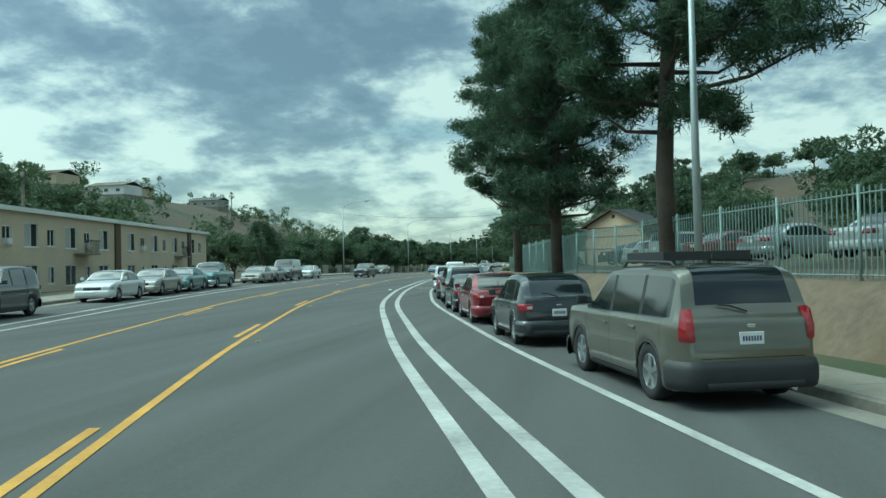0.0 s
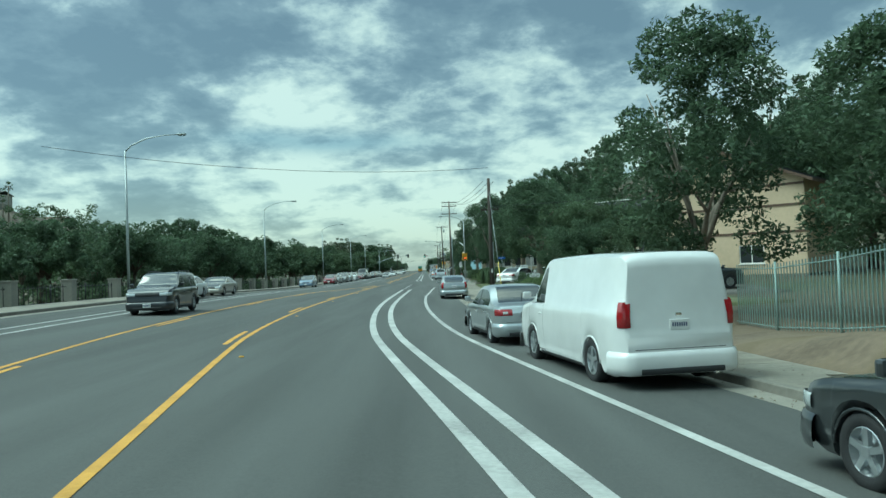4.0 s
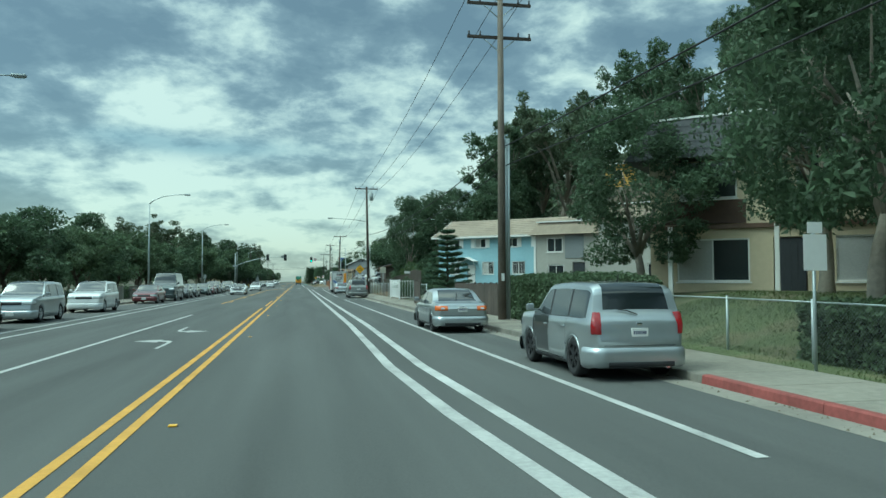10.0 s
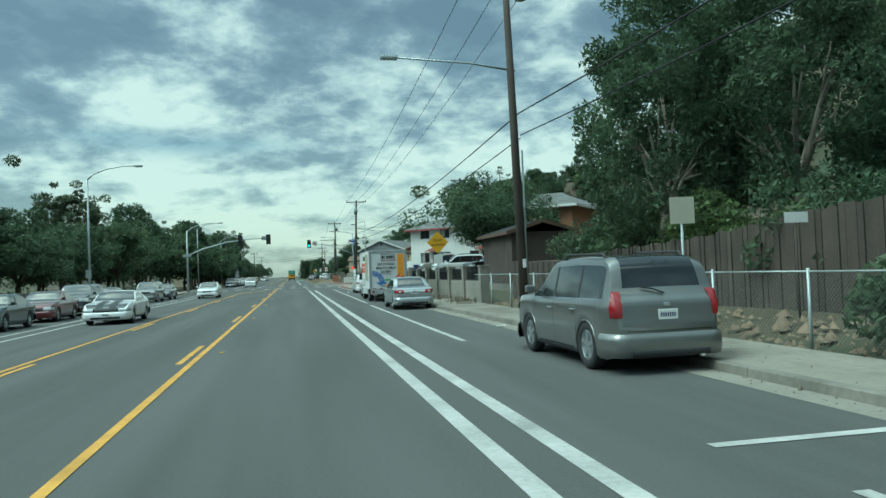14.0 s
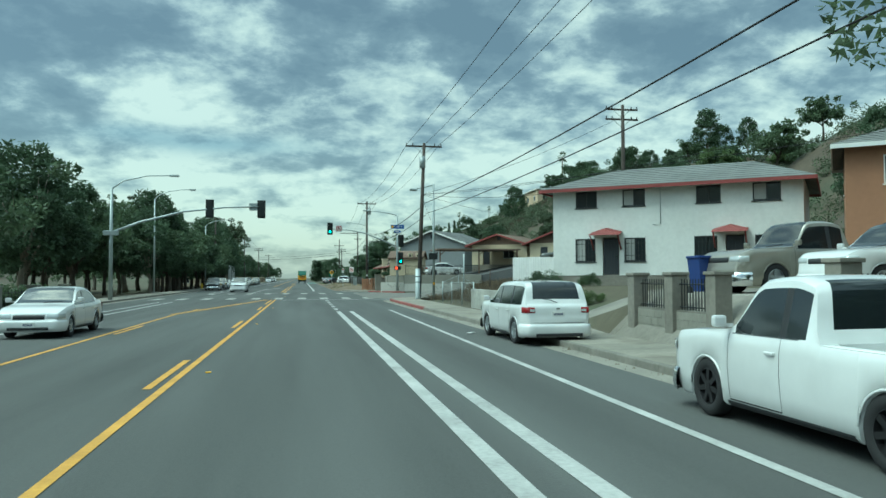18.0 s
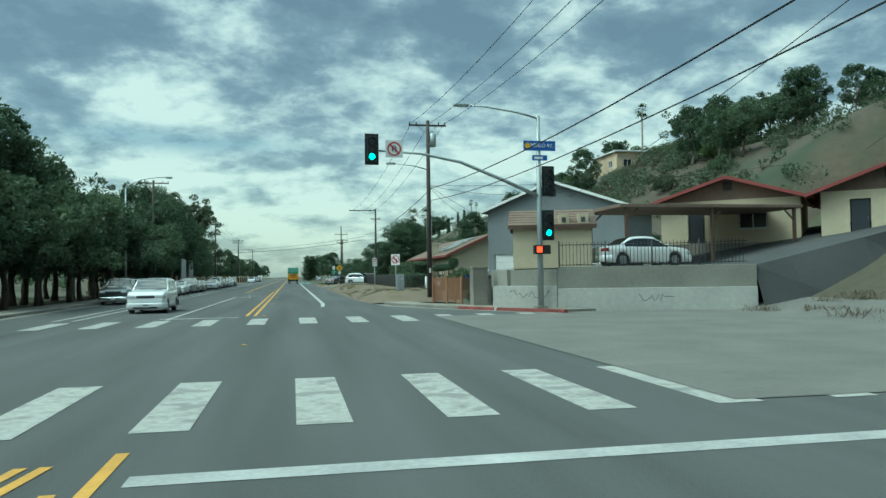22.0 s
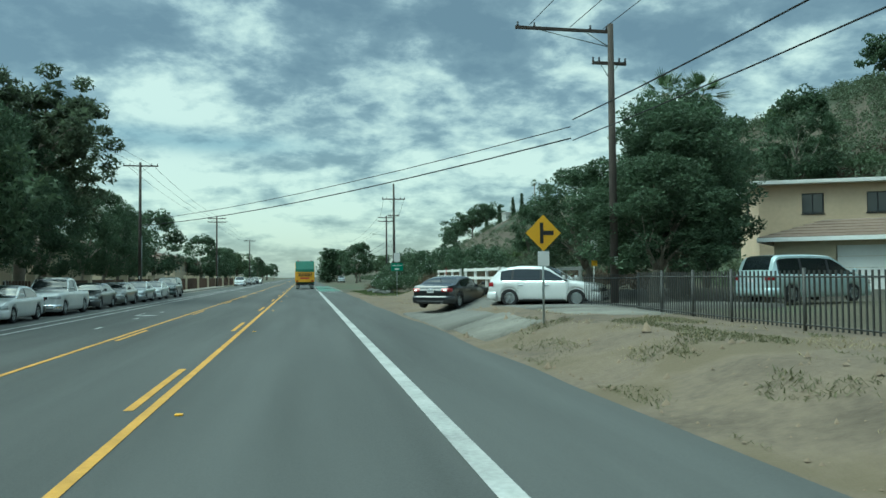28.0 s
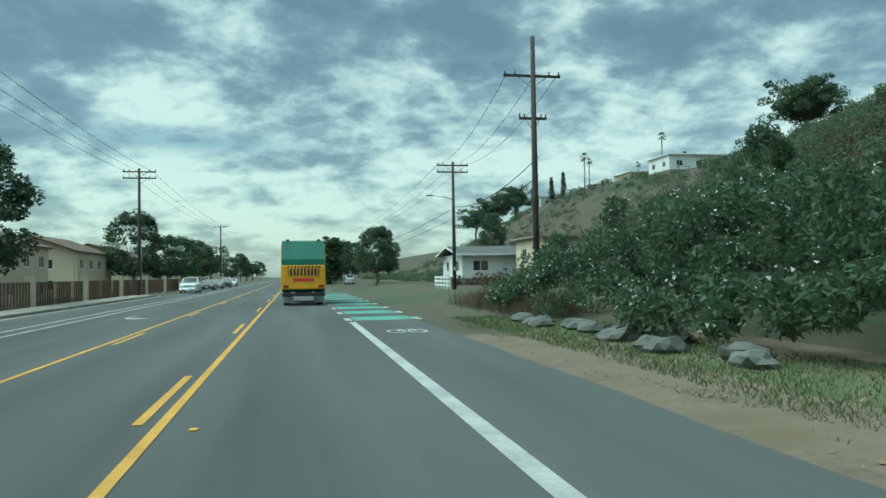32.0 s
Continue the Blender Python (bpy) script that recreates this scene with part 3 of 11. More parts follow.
for u, y, fl in ((-1.9, 199, 1), (-2.0, 204, -1), (-1.8, 408.5, 1), (-1.8, 412.5, -1), (-5.2, 461.5, -1), (-5.2, 519, -1)):
    turn_arrow(u, y, flip=fl)
bike = thing("bike_lane_symbol", pose(0, 0, 0), "worn white bicycle symbol on the lane", "road marking", kind="structure")
for u0, y0 in ((5.1, 66.0), (5.1, 507.0)):
    for cx, cy in ((-0.3, 0.0), (0.35, 0.0)):
        ring = []
        for k in range(16):
            a = 2 * math.pi * k / 16
            ring += [at(u0 + cx + 0.22 * math.cos(a), y0 + cy + 0.5 * math.sin(a), 0.007), at(u0 + cx + 0.30 * math.cos(a), y0 + cy + 0.68 * math.sin(a), 0.007)]
        raw("wheel_mark", ring, [(2 * k, 2 * k + 1, (2 * k + 3) % 32, (2 * k + 2) % 32) for k in range(16)], WHITE_LINE, bike)
    raw("frame_mark", [at(u0 + a, y0 + b, 0.008) for a, b in ((-0.3, 0), (-0.1, 0.8), (0.3, 0.85), (0.35, 0), (0.27, 0), (0.22, 0.7), (-0.04, 0.68), (-0.2, 0))], [tuple(range(8))], WHITE_LINE, bike)


# kerbs, gutters and pavements, laid as separate stones and slabs
def kerb_run(side, y0, y1, uf, red=(), slab=1.5, width=1.9, label="grey concrete kerb"):
    """Gutter, kerbstones and pavement slabs along one stretch."""
    s = 1 if side == "right" else -1
    holder = thing("kerb", pose(0, 0, 0), label, "kerb", kind="structure")
    walk_ = thing("pavement", pose(0, 0, 0), "pale concrete pavement slabs with open joints", "pavement", kind="structure")
    ss = steps(y0, y1, 3.0 if s > 0 else 6.0)
    strip("gutter", [(y, *sorted((uf(y) - s * 0.47, uf(y) + s * 0.02))) for y in steps(y0, y1, 1.5)], 0.004, CONCRETE, holder)
    for a, b in zip(ss, ss[1:]):
        v = []
        for y in (a + 0.006, b - 0.006):
            u = uf(y)
            v += [at(u, y, -0.05), at(u + s * 0.02, y, 0.13), at(u + s * 0.04, y, 0.15), at(u + s * 0.16, y, 0.152), at(u + s * 0.16, y, -0.05)]
        f = [(0, 1, 6, 5), (1, 2, 7, 6), (2, 3, 8, 7), (3, 4, 9, 8), (0, 4, 3, 2, 1), (5, 6, 7, 8, 9)]
        mid = (a + b) / 2
        raw("kerbstone", v, f, CURB_RED if any(p < mid < q for p, q in red) else CURB_CONCRETE, holder)
    n = max(1, round((y1 - y0) / slab))
    for i in range(n):
        a, b = y0 + (y1 - y0) * i / n + 0.006, y0 + (y1 - y0) * (i + 1) / n - 0.006
        dz = 0.006 * math.sin(i * 12.9)
        v = []
        for y in (a, b):
            u = uf(y)
            v += [at(u + s * 0.165, y, 0.146 + dz), at(u + s * (0.165 + width), y, 0.156 + dz)]
        low = [p - Vector((0, 0, 0.1)) for p in v]
        raw("slab", v + low, [(0, 1, 3, 2), (4, 5, 1, 0), (1, 5, 7, 3), (3, 7, 6, 2), (2, 6, 4, 0)], SLAB, walk_)


SLAB = mat("pavement_concrete", (0.225, 0.208, 0.172), 0.92, vary=0.36, grain=7, stain=0.45, bump=0.4, bump_scale=60, random_tint=0.12, tint=(0.165, 0.148, 0.12))
kerb_run("right", -36, 78, kerb_u, width=1.2)
kerb_run("right", 78, 144, kerb_u, red=((82, 92), (128, 144)))
kerb_run("right", 144, 152.4, kerb_u, red=((140, 153),), slab=2.1, width=2.0)
kerb_run("right", 173.6, 182, kerb_u, red=((172, 183),), slab=2.1, width=2.0)
kerb_run("right", 182, 343, kerb_u, red=((182, 188.5), (328, 343)))
kerb_run("right", 343, 350.4, kerb_u, red=((343, 351),), slab=1.9, width=2.0)
kerb_run("right", 372.5, 386.5, kerb_u, red=((372, 379.5),), slab=1.5, width=1.3, label="broken concrete kerb")
kerb_run("left", -36, 560, lambda y: KERB_L, slab=5.0, width=2.0)
# dirt shoulder past the last kerb, and the dirt bank along the first stretch
vus = [EDGE_R - 1.0, 6.3, 6.9, 7.6, 8.3, 9.0, 9.8, 10.6, 11.5, 12.6]
vys = steps(388, 505, 1.5)
v = [at(u, y, max(hill(u, y), 0.0) - 0.02 + (0.05 * noise.noise((u * 1.1, y * 0.5, 2.0)) + 0.045 if u > 6.5 else 0)) for y in vys for u in vus]
f = [(j * len(vus) + i, j * len(vus) + i + 1, (j + 1) * len(vus) + i + 1, (j + 1) * len(vus) + i) for j in range(len(vys) - 1) for i in range(len(vus) - 1)]
tagged(raw("dirt_verge", v, f, DIRT, smooth=True), "dusty bare earth verge with tyre tracks", "verge", kind="structure")
v, f = [], []
prof = [9.88, 10.1, 10.4, 10.7, 11.0, 11.4, 12.0, 13.0, 14.0, 15.5]
bys = steps(-40, 92, 2.0)
for y in bys:
    v += [at(u, y, hill(u, y) + 0.02 + 0.06 * noise.noise((u * 1.3, y * 0.7, 0))) for u in prof]
m_ = len(prof)
f = [(j * m_ + i, j * m_ + i + 1, (j + 1) * m_ + i + 1, (j + 1) * m_ + i) for j in range(len(bys) - 1) for i in range(m_ - 1)]
tagged(raw("dirt_bank", v, f, DIRT, smooth=True), "bare brown earth bank behind the pavement", "verge", kind="structure")


def lawn(y0, y1, u0, u1, label, material=None, lift=0.03):
    v, f = [], []
    a, b = steps(y0, y1, 2.0), steps(u0, u1, 1.5)
    a, b = [y0 - 0.06] + list(a) + [y1 + 0.06], [u0 - 0.06] + list(b) + [u1 + 0.06]
    for y in a:
        v += [at(u, y, hill(u, y) + lift + 0.04 * noise.noise((u, y, 5)) - (0.0 if y0 <= y <= y1 and u0 <= u <= u1 else 0.4)) for u in b]
    m = len(b)
    f = [(j * m + i, j * m + i + 1, (j + 1) * m + i + 1, (j + 1) * m + i) for j in range(len(a) - 1) for i in range(m - 1)]
    return tagged(raw("lawn", v, f, material or GRASS, smooth=True), label, "lawn", kind="structure")


# ---- vegetation ----
BARK = mat("bark", (0.075, 0.06, 0.046), 0.95, vary=0.4, grain=14, stain=1.2, bump=0.7, bump_scale=22)
PALE_BARK = mat("pale_bark", (0.24, 0.21, 0.17), 0.95, vary=0.35, grain=10, stain=1.0, bump=0.6, bump_scale=18)
LEAF_DARK = leaf_mat("dark_leaves", (0.076, 0.114, 0.064))
LEAF_MID = leaf_mat("mid_green_leaves", (0.090, 0.128, 0.068))
LEAF_BRIGHT = leaf_mat("fresh_green_leaves", (0.108, 0.150, 0.062))
LEAF_PINE = leaf_mat("pine_needles", (0.068, 0.112, 0.066))
LEAF_GREY = leaf_mat("grey_green_leaves", (0.092, 0.118, 0.070))
LEAF_DRY = leaf_mat("dry_brown_weeds", (0.125, 0.098, 0.066))
LEAF_BRUSH = leaf_mat("dry_brush_twigs", (0.085, 0.066, 0.045))
LEAF_CRIMSON = leaf_mat("crimson_bracts", (0.16, 0.03, 0.045))
FLOWER = leaf_mat("white_petals", (0.75, 0.75, 0.72), vary=0.1)
PALM_LEAF = leaf_mat("palm_fronds", (0.08, 0.12, 0.055))


def leaves(centres, radii, per, size, seed, flatten=0.8, long=1.6, shell=0.55):
    """Small bent leaves scattered through clumps; returns corners and faces."""
    rng = np.random.default_rng(seed)
    centres, radii = np.asarray(centres, float), np.asarray(radii, float)
    per, size = per * 2, size * 0.84
    n = len(centres) * per
    idx = np.repeat(np.arange(len(centres)), per)
    d = rng.normal(size=(n, 3))
    d /= np.linalg.norm(d, axis=1)[:, None]
    r = radii[idx] * (shell + (1 - shell) * rng.random(n))
    p = centres[idx] + d * r[:, None] * [1, 1, flatten]
    a = rng.normal(size=(n, 3)) + d * 0.6
    a /= np.linalg.norm(a, axis=1)[:, None]
    b = np.cross(a, rng.normal(size=(n, 3)))
    b /= np.linalg.norm(b, axis=1)[:, None]
    s = size * (0.55 + 0.9 * rng.random(n))[:, None]
    v = np.stack([p - a * s * long * 0.45 - b * s * 0.42, p - a * s * long * 0.3 + b * s * 0.42, p + a * s * long * 0.55], 1).reshape(-1, 3)
    f = np.arange(n * 3).reshape(-1, 3)
    return v, f


def quick(name, v, f, material, parent=None, label=""):
    """A mesh of equal polygons straight from arrays."""
    f = np.asarray(f, np.int32)
    k = f.shape[1]
    me = bpy.data.meshes.new(name)
    me.vertices.add(len(v))
    me.vertices.foreach_set("co", np.asarray(v, np.float32).ravel())
    me.loops.add(len(f) * k)
    me.loops.foreach_set("vertex_index", f.ravel())
    me.polygons.add(len(f))
    me.polygons.foreach_set("loop_start", np.arange(0, len(f) * k, k, dtype=np.int32))
    me.update(calc_edges=True)
    me.materials.append(material)
    ob = new(name, me)
    ob.parent = parent
    if label:
        ob["label"] = label
    return ob


def grow(seed, height, trunk, spread, fork, limbs, lean=0.0, twigs=3):
    """Trunk and limbs; returns the wood and the ends of the twigs."""
    rng = random.Random(seed)
    pts = [Vector((0, 0, -0.3))]
    bend = Vector((rng.uniform(-1, 1), rng.uniform(-1, 1), 0)) * 0.08
    n = 6
    for i in range(1, n + 1):
        t = i / n
        pts.append(Vector((lean * t + bend.x * math.sin(t * 4) * height * 0.3, bend.y * math.sin(t * 3.3) * height * 0.3, height * fork * t if i < n else height * fork)))
    wood = [tube(pts, [trunk * (1.25 if i == 0 else 1 - 0.45 * i / n) for i in range(n + 1)], 10)]
    ends = []
    for k in range(limbs):
        a = 2 * math.pi * k / limbs + rng.uniform(-0.4, 0.4)
        t0 = rng.uniform(0.7, 1.0)
        base = pts[-1] * t0 if t0 < 0.99 else pts[-1]
        reach, up = spread * rng.uniform(0.55, 0.95), height * (1 - fork) * rng.uniform(0.35, 0.95)
        mid = base + Vector((math.cos(a) * reach * 0.45, math.sin(a) * reach * 0.45, up * 0.6))
        end = base + Vector((math.cos(a) * reach, math.sin(a) * reach, up))
        wood.append(tube([base, mid, end], [trunk * 0.5, trunk * 0.3, trunk * 0.1], 6))
        ends += [mid.lerp(end, 0.3), end]
        for _ in range(twigs):
            b = a + rng.uniform(-1.1, 1.1)
            e = mid + Vector((math.cos(b) * reach * 0.6, math.sin(b) * reach * 0.6, up * rng.uniform(0.0, 0.7)))
            wood.append(tube([mid, e], [trunk * 0.22, trunk * 0.06], 5))
            ends.append(e)
    return merge(*wood), ends


PROTO = {}


def tree_proto(kind, seed=0):
    key = (kind, seed)
    if key in PROTO:
        return PROTO[key]
    rng = random.Random(1000 + seed)
    root = new(kind)
    root.matrix_basis = pose(0, -300, -60)
    if kind == "broadleaf_tree":
        wood, ends = grow(seed, 7.6, 0.22, 3.1, 0.38, 6)
        part("trunk", wood, BARK, root)
        cs = [(e.x, e.y, e.z) for e in ends] + [(rng.gauss(0, 1.9), rng.gauss(0, 1.9), rng.uniform(3.4, 7.6)) for _ in range(46)]
        rs = [rng.uniform(0.6, 1.15) for _ in cs]
        far, fine = seed in (4, 5), seed > 5
        quick("crown", *leaves(cs, rs, 24 if far else 130 if fine else 62, 0.42 if far else 0.15 if fine else 0.25, seed), LEAF_DARK if seed % 2 else LEAF_MID, root)
    elif kind == "tall_tree":
        wood, ends = grow(seed, 14.0, 0.32, 3.4, 0.45, 7, twigs=4)
        part("trunk", wood, PALE_BARK, root)
        cs = [(e.x, e.y, e.z) for e in ends]
        for e in list(ends):
            cs += [(e.x + rng.gauss(0, 0.9), e.y + rng.gauss(0, 0.9), e.z + rng.gauss(-0.2, 1.0)) for _ in range(2)]
        rs = [rng.uniform(0.35, 0.78) for _ in cs]
        quick("crown", *leaves(cs, rs, 46, 0.19, seed, 0.9, 2.4), LEAF_GREY if seed % 2 else LEAF_DARK, root)
    elif kind == "dense_tree":
        wood, ends = grow(seed, 7.6, 0.24, 2.0, 0.34, 6, twigs=2)
        part("trunk", wood, PALE_BARK, root)
        cs, rs = [], []
        for _ in range(90):
            a, h = rng.uniform(0, 2 * math.pi), rng.random()
            w = 2.9 * math.sin(math.pi * (0.22 + 0.72 * h)) ** 0.7
            r = w * math.sqrt(rng.uniform(0.25, 1.0))
            cs.append((math.cos(a) * r, math.sin(a) * r, 2.3 + 7.2 * h))
            rs.append(rng.uniform(0.5, 0.95))
        quick("crown", *leaves(cs, rs, 120 if seed > 1 else 54, 0.13 if seed > 1 else 0.22, seed), LEAF_DARK, root)
    elif kind == "pine_tree":
        h, dense = 17.0, seed == 0
        pts = [(0, 0, -0.4), (0.15, 0, 3), (-0.15, 0.1, 7), (0.25, 0, 11), (0.1, 0, 14.5), (0.25, 0, h)]
        wood = [tube(pts, [0.34, 0.27, 0.22, 0.16, 0.09, 0.03], 10)]
        cs, rs = [], []
        boughs = 84 if dense else 52
        for k in range(boughs):
            z = (2.6 if dense else 4.6) + (h - (3.0 if dense else 5.0)) * (k / boughs) ** 0.95
            a = k * 2.4 + rng.uniform(-0.3, 0.3)
            reach = (1.0 - max(0.0, (z - 6.5) / (h - 4)) ** 2 * 0.7) * (rng.uniform(2.0, 3.7) if dense else rng.uniform(2.2, 4.8))
            e = Vector((math.cos(a) * reach, math.sin(a) * reach, z + rng.uniform(-0.3, 1.0)))
            m2 = Vector((math.cos(a) * reach * 0.55, math.sin(a) * reach * 0.55, z - 0.15))
            wood.append(tube([(0.05, 0, z - 0.3), m2, e], [0.085, 0.055, 0.02], 5))
            for t in ((0.35, 0.55, 0.75, 0.9, 1.02) if dense else (0.5, 0.68, 0.84, 1.0)):
                q = Vector((0.1, 0, z)).lerp(e, t)
                for _ in range(2):
                    cs.append((q.x + rng.gauss(0, 0.35), q.y + rng.gauss(0, 0.35), q.z + rng.uniform(-0.1, 0.5)))
                    rs.append(rng.uniform(0.5, 0.9))
        part("trunk", merge(*wood), BARK, root)
        quick("crown", *leaves(cs, rs, 84 if dense else 150, 0.055 if dense else 0.06, seed, 0.75, 6.0, 0.12), LEAF_PINE, root)
    elif kind == "norfolk_pine":
        wood = [tube([(0, 0, -0.2), (0, 0, 3.2), (0.03, 0, 6.6)], [0.13, 0.09, 0.02], 8)]
        cs, rs = [], []
        for k in range(11):
            z = 0.7 + 0.52 * k
            reach = 2.0 * (1 - k / 12.5)
            for j in range(7):
                a = 2 * math.pi * j / 7 + k * 0.5
                e = Vector((math.cos(a) * reach, math.sin(a) * reach, z + 0.22 * reach))
                wood.append(tube([(0, 0, z), e], [0.03, 0.012], 4))
                for t in (0.3, 0.5, 0.7, 0.85, 1.0):
                    q = Vector((0, 0, z)).lerp(e, t)
                    cs.append((q.x, q.y, q.z + 0.03))
                    rs.append(0.27)
        part("trunk", merge(*wood), BARK, root)
        quick("crown", *leaves(cs, rs, 42, 0.07, seed, 0.6, 3.0, 0.1), LEAF_PINE, root)
    elif kind == "palm_tree":
        h = 11.0 if seed == 0 else 6.5
        part("trunk", tube([(0, 0, -0.3), (0.1, 0, h * 0.5), (0.05, 0.1, h)], [0.26, 0.17, 0.2], 9), PALE_BARK, root)
        v, f = [], []
        for k in range(46):
            a, el = k * 2.4, rng.uniform(-0.9, 1.3)
            d = Vector((math.cos(a) * math.cos(el), math.sin(a) * math.cos(el), math.sin(el)))
            s_ = d.cross(Vector((0, 0, 1))).normalized()
            base, tip = Vector((0.05, 0.1, h)) + d * 0.7, Vector((0.05, 0.1, h)) + d * rng.uniform(1.5, 2.0) + Vector((0, 0, -0.25))
            for j in range(-5, 6):
                dd = (d + s_ * j * 0.17).normalized()
                e = base + dd * (tip - base).length * (1 - abs(j) * 0.05) + Vector((0, 0, -0.05 * abs(j)))
                i0 = len(v)
                v += [base - s_ * 0.03, base + s_ * 0.03, base.lerp(e, 0.6) + s_ * 0.045, e]
                f.append((i0, i0 + 1, i0 + 2, i0 + 3))
        quick("crown", [tuple(q) for q in v], f, PALM_LEAF, root)
    elif kind == "cypress_tree":
        part("trunk", tube([(0, 0, -0.2), (0, 0, 2)], [0.15, 0.1], 8), BARK, root)
        cs = [(rng.gauss(0, 0.25), rng.gauss(0, 0.25), 0.5 + 7.5 * k / 40) for k in range(40)]
        rs = [0.75 * (1 - (k / 42) ** 2.5) + 0.1 for k in range(40)]
        quick("crown", *leaves(cs, rs, 60, 0.16, seed, 1.4, 2.2), LEAF_DARK, root)
    elif kind == "shrub":
        cs, rs = [], []
        for _ in range(34):
            a, r = rng.uniform(0, 2 * math.pi), 1.25 * math.sqrt(rng.random())
            cs.append((math.cos(a) * r, math.sin(a) * r, 0.25 + 1.2 * rng.random() * (1 - (r / 1.7) ** 2)))
            rs.append(rng.uniform(0.28, 0.5))
        quick("foliage", *leaves(cs, rs, 120 if seed > 3 else 42, 0.07 if seed > 3 else 0.145, seed), LEAF_CRIMSON if seed == 8 else (LEAF_DARK, LEAF_MID, LEAF_GREY, LEAF_BRIGHT)[seed % 4], root)
    elif kind == "dry_weed":
        rngn = np.random.default_rng(seed)
        n = 420
        p = np.c_[rngn.normal(0, 0.45, n), rngn.normal(0, 0.45, n), np.zeros(n)]
        tip = p + np.c_[rngn.normal(0, 0.16, n), rngn.normal(0, 0.16, n), rngn.uniform(0.2, 0.95, n)]
        w = np.c_[rngn.normal(0, 0.016, n), rngn.normal(0, 0.016, n), np.zeros(n)]
        v = np.stack([p - w, p + w, tip + w * 0.6, tip - w * 0.6], 1).reshape(-1, 3)
        quick("stalks", v, np.arange(n * 4).reshape(-1, 4), LEAF_DRY, root)
    PROTO[key] = root
    return root


PLANT_WORDS = {
    "broadleaf_tree": ("round leafy tree with dark green foliage", "tree"),
    "tall_tree": ("tall loose-crowned eucalyptus with pale trunk", "tree"),
    "dense_tree": ("dense dark green street tree with pale trunk", "tree"),
    "pine_tree": ("tall dark pine with open needle clumps", "tree"),
    "norfolk_pine": ("young tiered Norfolk pine in a yard", "tree"),
    "palm_tree": ("fan palm with a shaggy crown", "palm"),
    "cypress_tree": ("narrow dark cypress on the hill", "tree"),
    "shrub": ("rounded leafy green shrub growing wild", "shrub"),
    "dry_weed": ("tuft of tall dry brown weeds", "weeds"),
}
USED = set()


def plant(kind, u, y, size=1.0, seed=0, wide=None, z=None, label="", group=""):
    proto = tree_proto(kind, seed)
    p = at(u, y, (hill(u, y) - 0.05) if z is None else z)
    m = pose(p.x, p.y, p.z, 0, 0, (u * 37 + y * 53) % 360)
    if proto in USED:
        ob = copy_thing(proto, m)
    else:
        ob, _ = proto, USED.add(proto)
        ob.matrix_basis = m
    w = wide or size
    ob.scale = (w, w, size)
    words, cat = PLANT_WORDS[kind]
    return tagged(ob, label or words, cat, group or ("plants of kind " + cat))


def hedge(u0, u1, y0, y1, h, material, label, turn_z=None, leaf=0.06, seed=5, flowers=0):
    """A clipped hedge: a solid core coloured as the shade among the twigs, under a rough skin of small leaves."""
    rng = np.random.default_rng(seed + int(y0 * 7))
    cu, cy = (u0 + u1) / 2, (y0 + y1) / 2
    base = hill(cu, cy)
    root = thing("hedge", along(cu, cy, base), label, "hedge", "clipped hedges")
    a, b = (u1 - u0) / 2, (y1 - y0) / 2
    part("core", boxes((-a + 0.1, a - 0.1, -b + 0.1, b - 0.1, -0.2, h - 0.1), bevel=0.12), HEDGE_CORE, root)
    areas = np.array([2 * b * h, 2 * b * h, 2 * a * h, 2 * a * h, 4 * a * b])
    n = int(min(26000, areas.sum() * 520 * (0.06 / leaf) ** 1.4))
    face = rng.choice(5, n, p=areas / areas.sum())
    r = rng.random((n, 2)) * 2 - 1
    p = np.zeros((n, 3))
    for k, (ax, sg) in enumerate(((0, -1), (0, 1), (1, -1), (1, 1), (2, 1))):
        q = face == k
        if ax == 0:
            p[q] = np.c_[np.full(q.sum(), sg * a), r[q, 0] * b, (r[q, 1] + 1) / 2 * h]
        elif ax == 1:
            p[q] = np.c_[r[q, 0] * a, np.full(q.sum(), sg * b), (r[q, 1] + 1) / 2 * h]
        else:
            p[q] = np.c_[r[q, 0] * a, r[q, 1] * b, np.full(q.sum(), h)]
    wave = np.sin(p[:, 1] * 2.1 + p[:, 2] * 1.7) * 0.05 + np.sin(p[:, 0] * 3.3 + p[:, 1] * 4.1) * 0.04
    p += rng.normal(0, 0.05, (n, 3)) + wave[:, None] * 0.7
    corner = np.minimum(1, (np.maximum(np.abs(p[:, 0]) / a, np.abs(p[:, 1]) / b)) ** 8)
    p[:, 2] -= corner * (p[:, 2] > h - 0.15) * 0.12
    al = rng.normal(size=(n, 3))
    al /= np.linalg.norm(al, axis=1)[:, None]
    be = np.cross(al, rng.normal(size=(n, 3)))
    be /= np.linalg.norm(be, axis=1)[:, None]
    s = leaf * (0.7 + 0.8 * rng.random(n))[:, None]
    v = np.stack([p - al * s, p + be * s * 0.6, p + al * s, p - be * s * 0.6], 1).reshape(-1, 3)
    quick("foliage", v, np.arange(n * 4).reshape(-1, 4), material, root)
    return root


# mottled near-black: the shade inside a hedge is put into its core's colour
HEDGE_CORE = mat("hedge_inner_shade", (0.018, 0.024, 0.012), 1.0, vary=0.4, grain=20, bump=0.8, bump_scale=30)


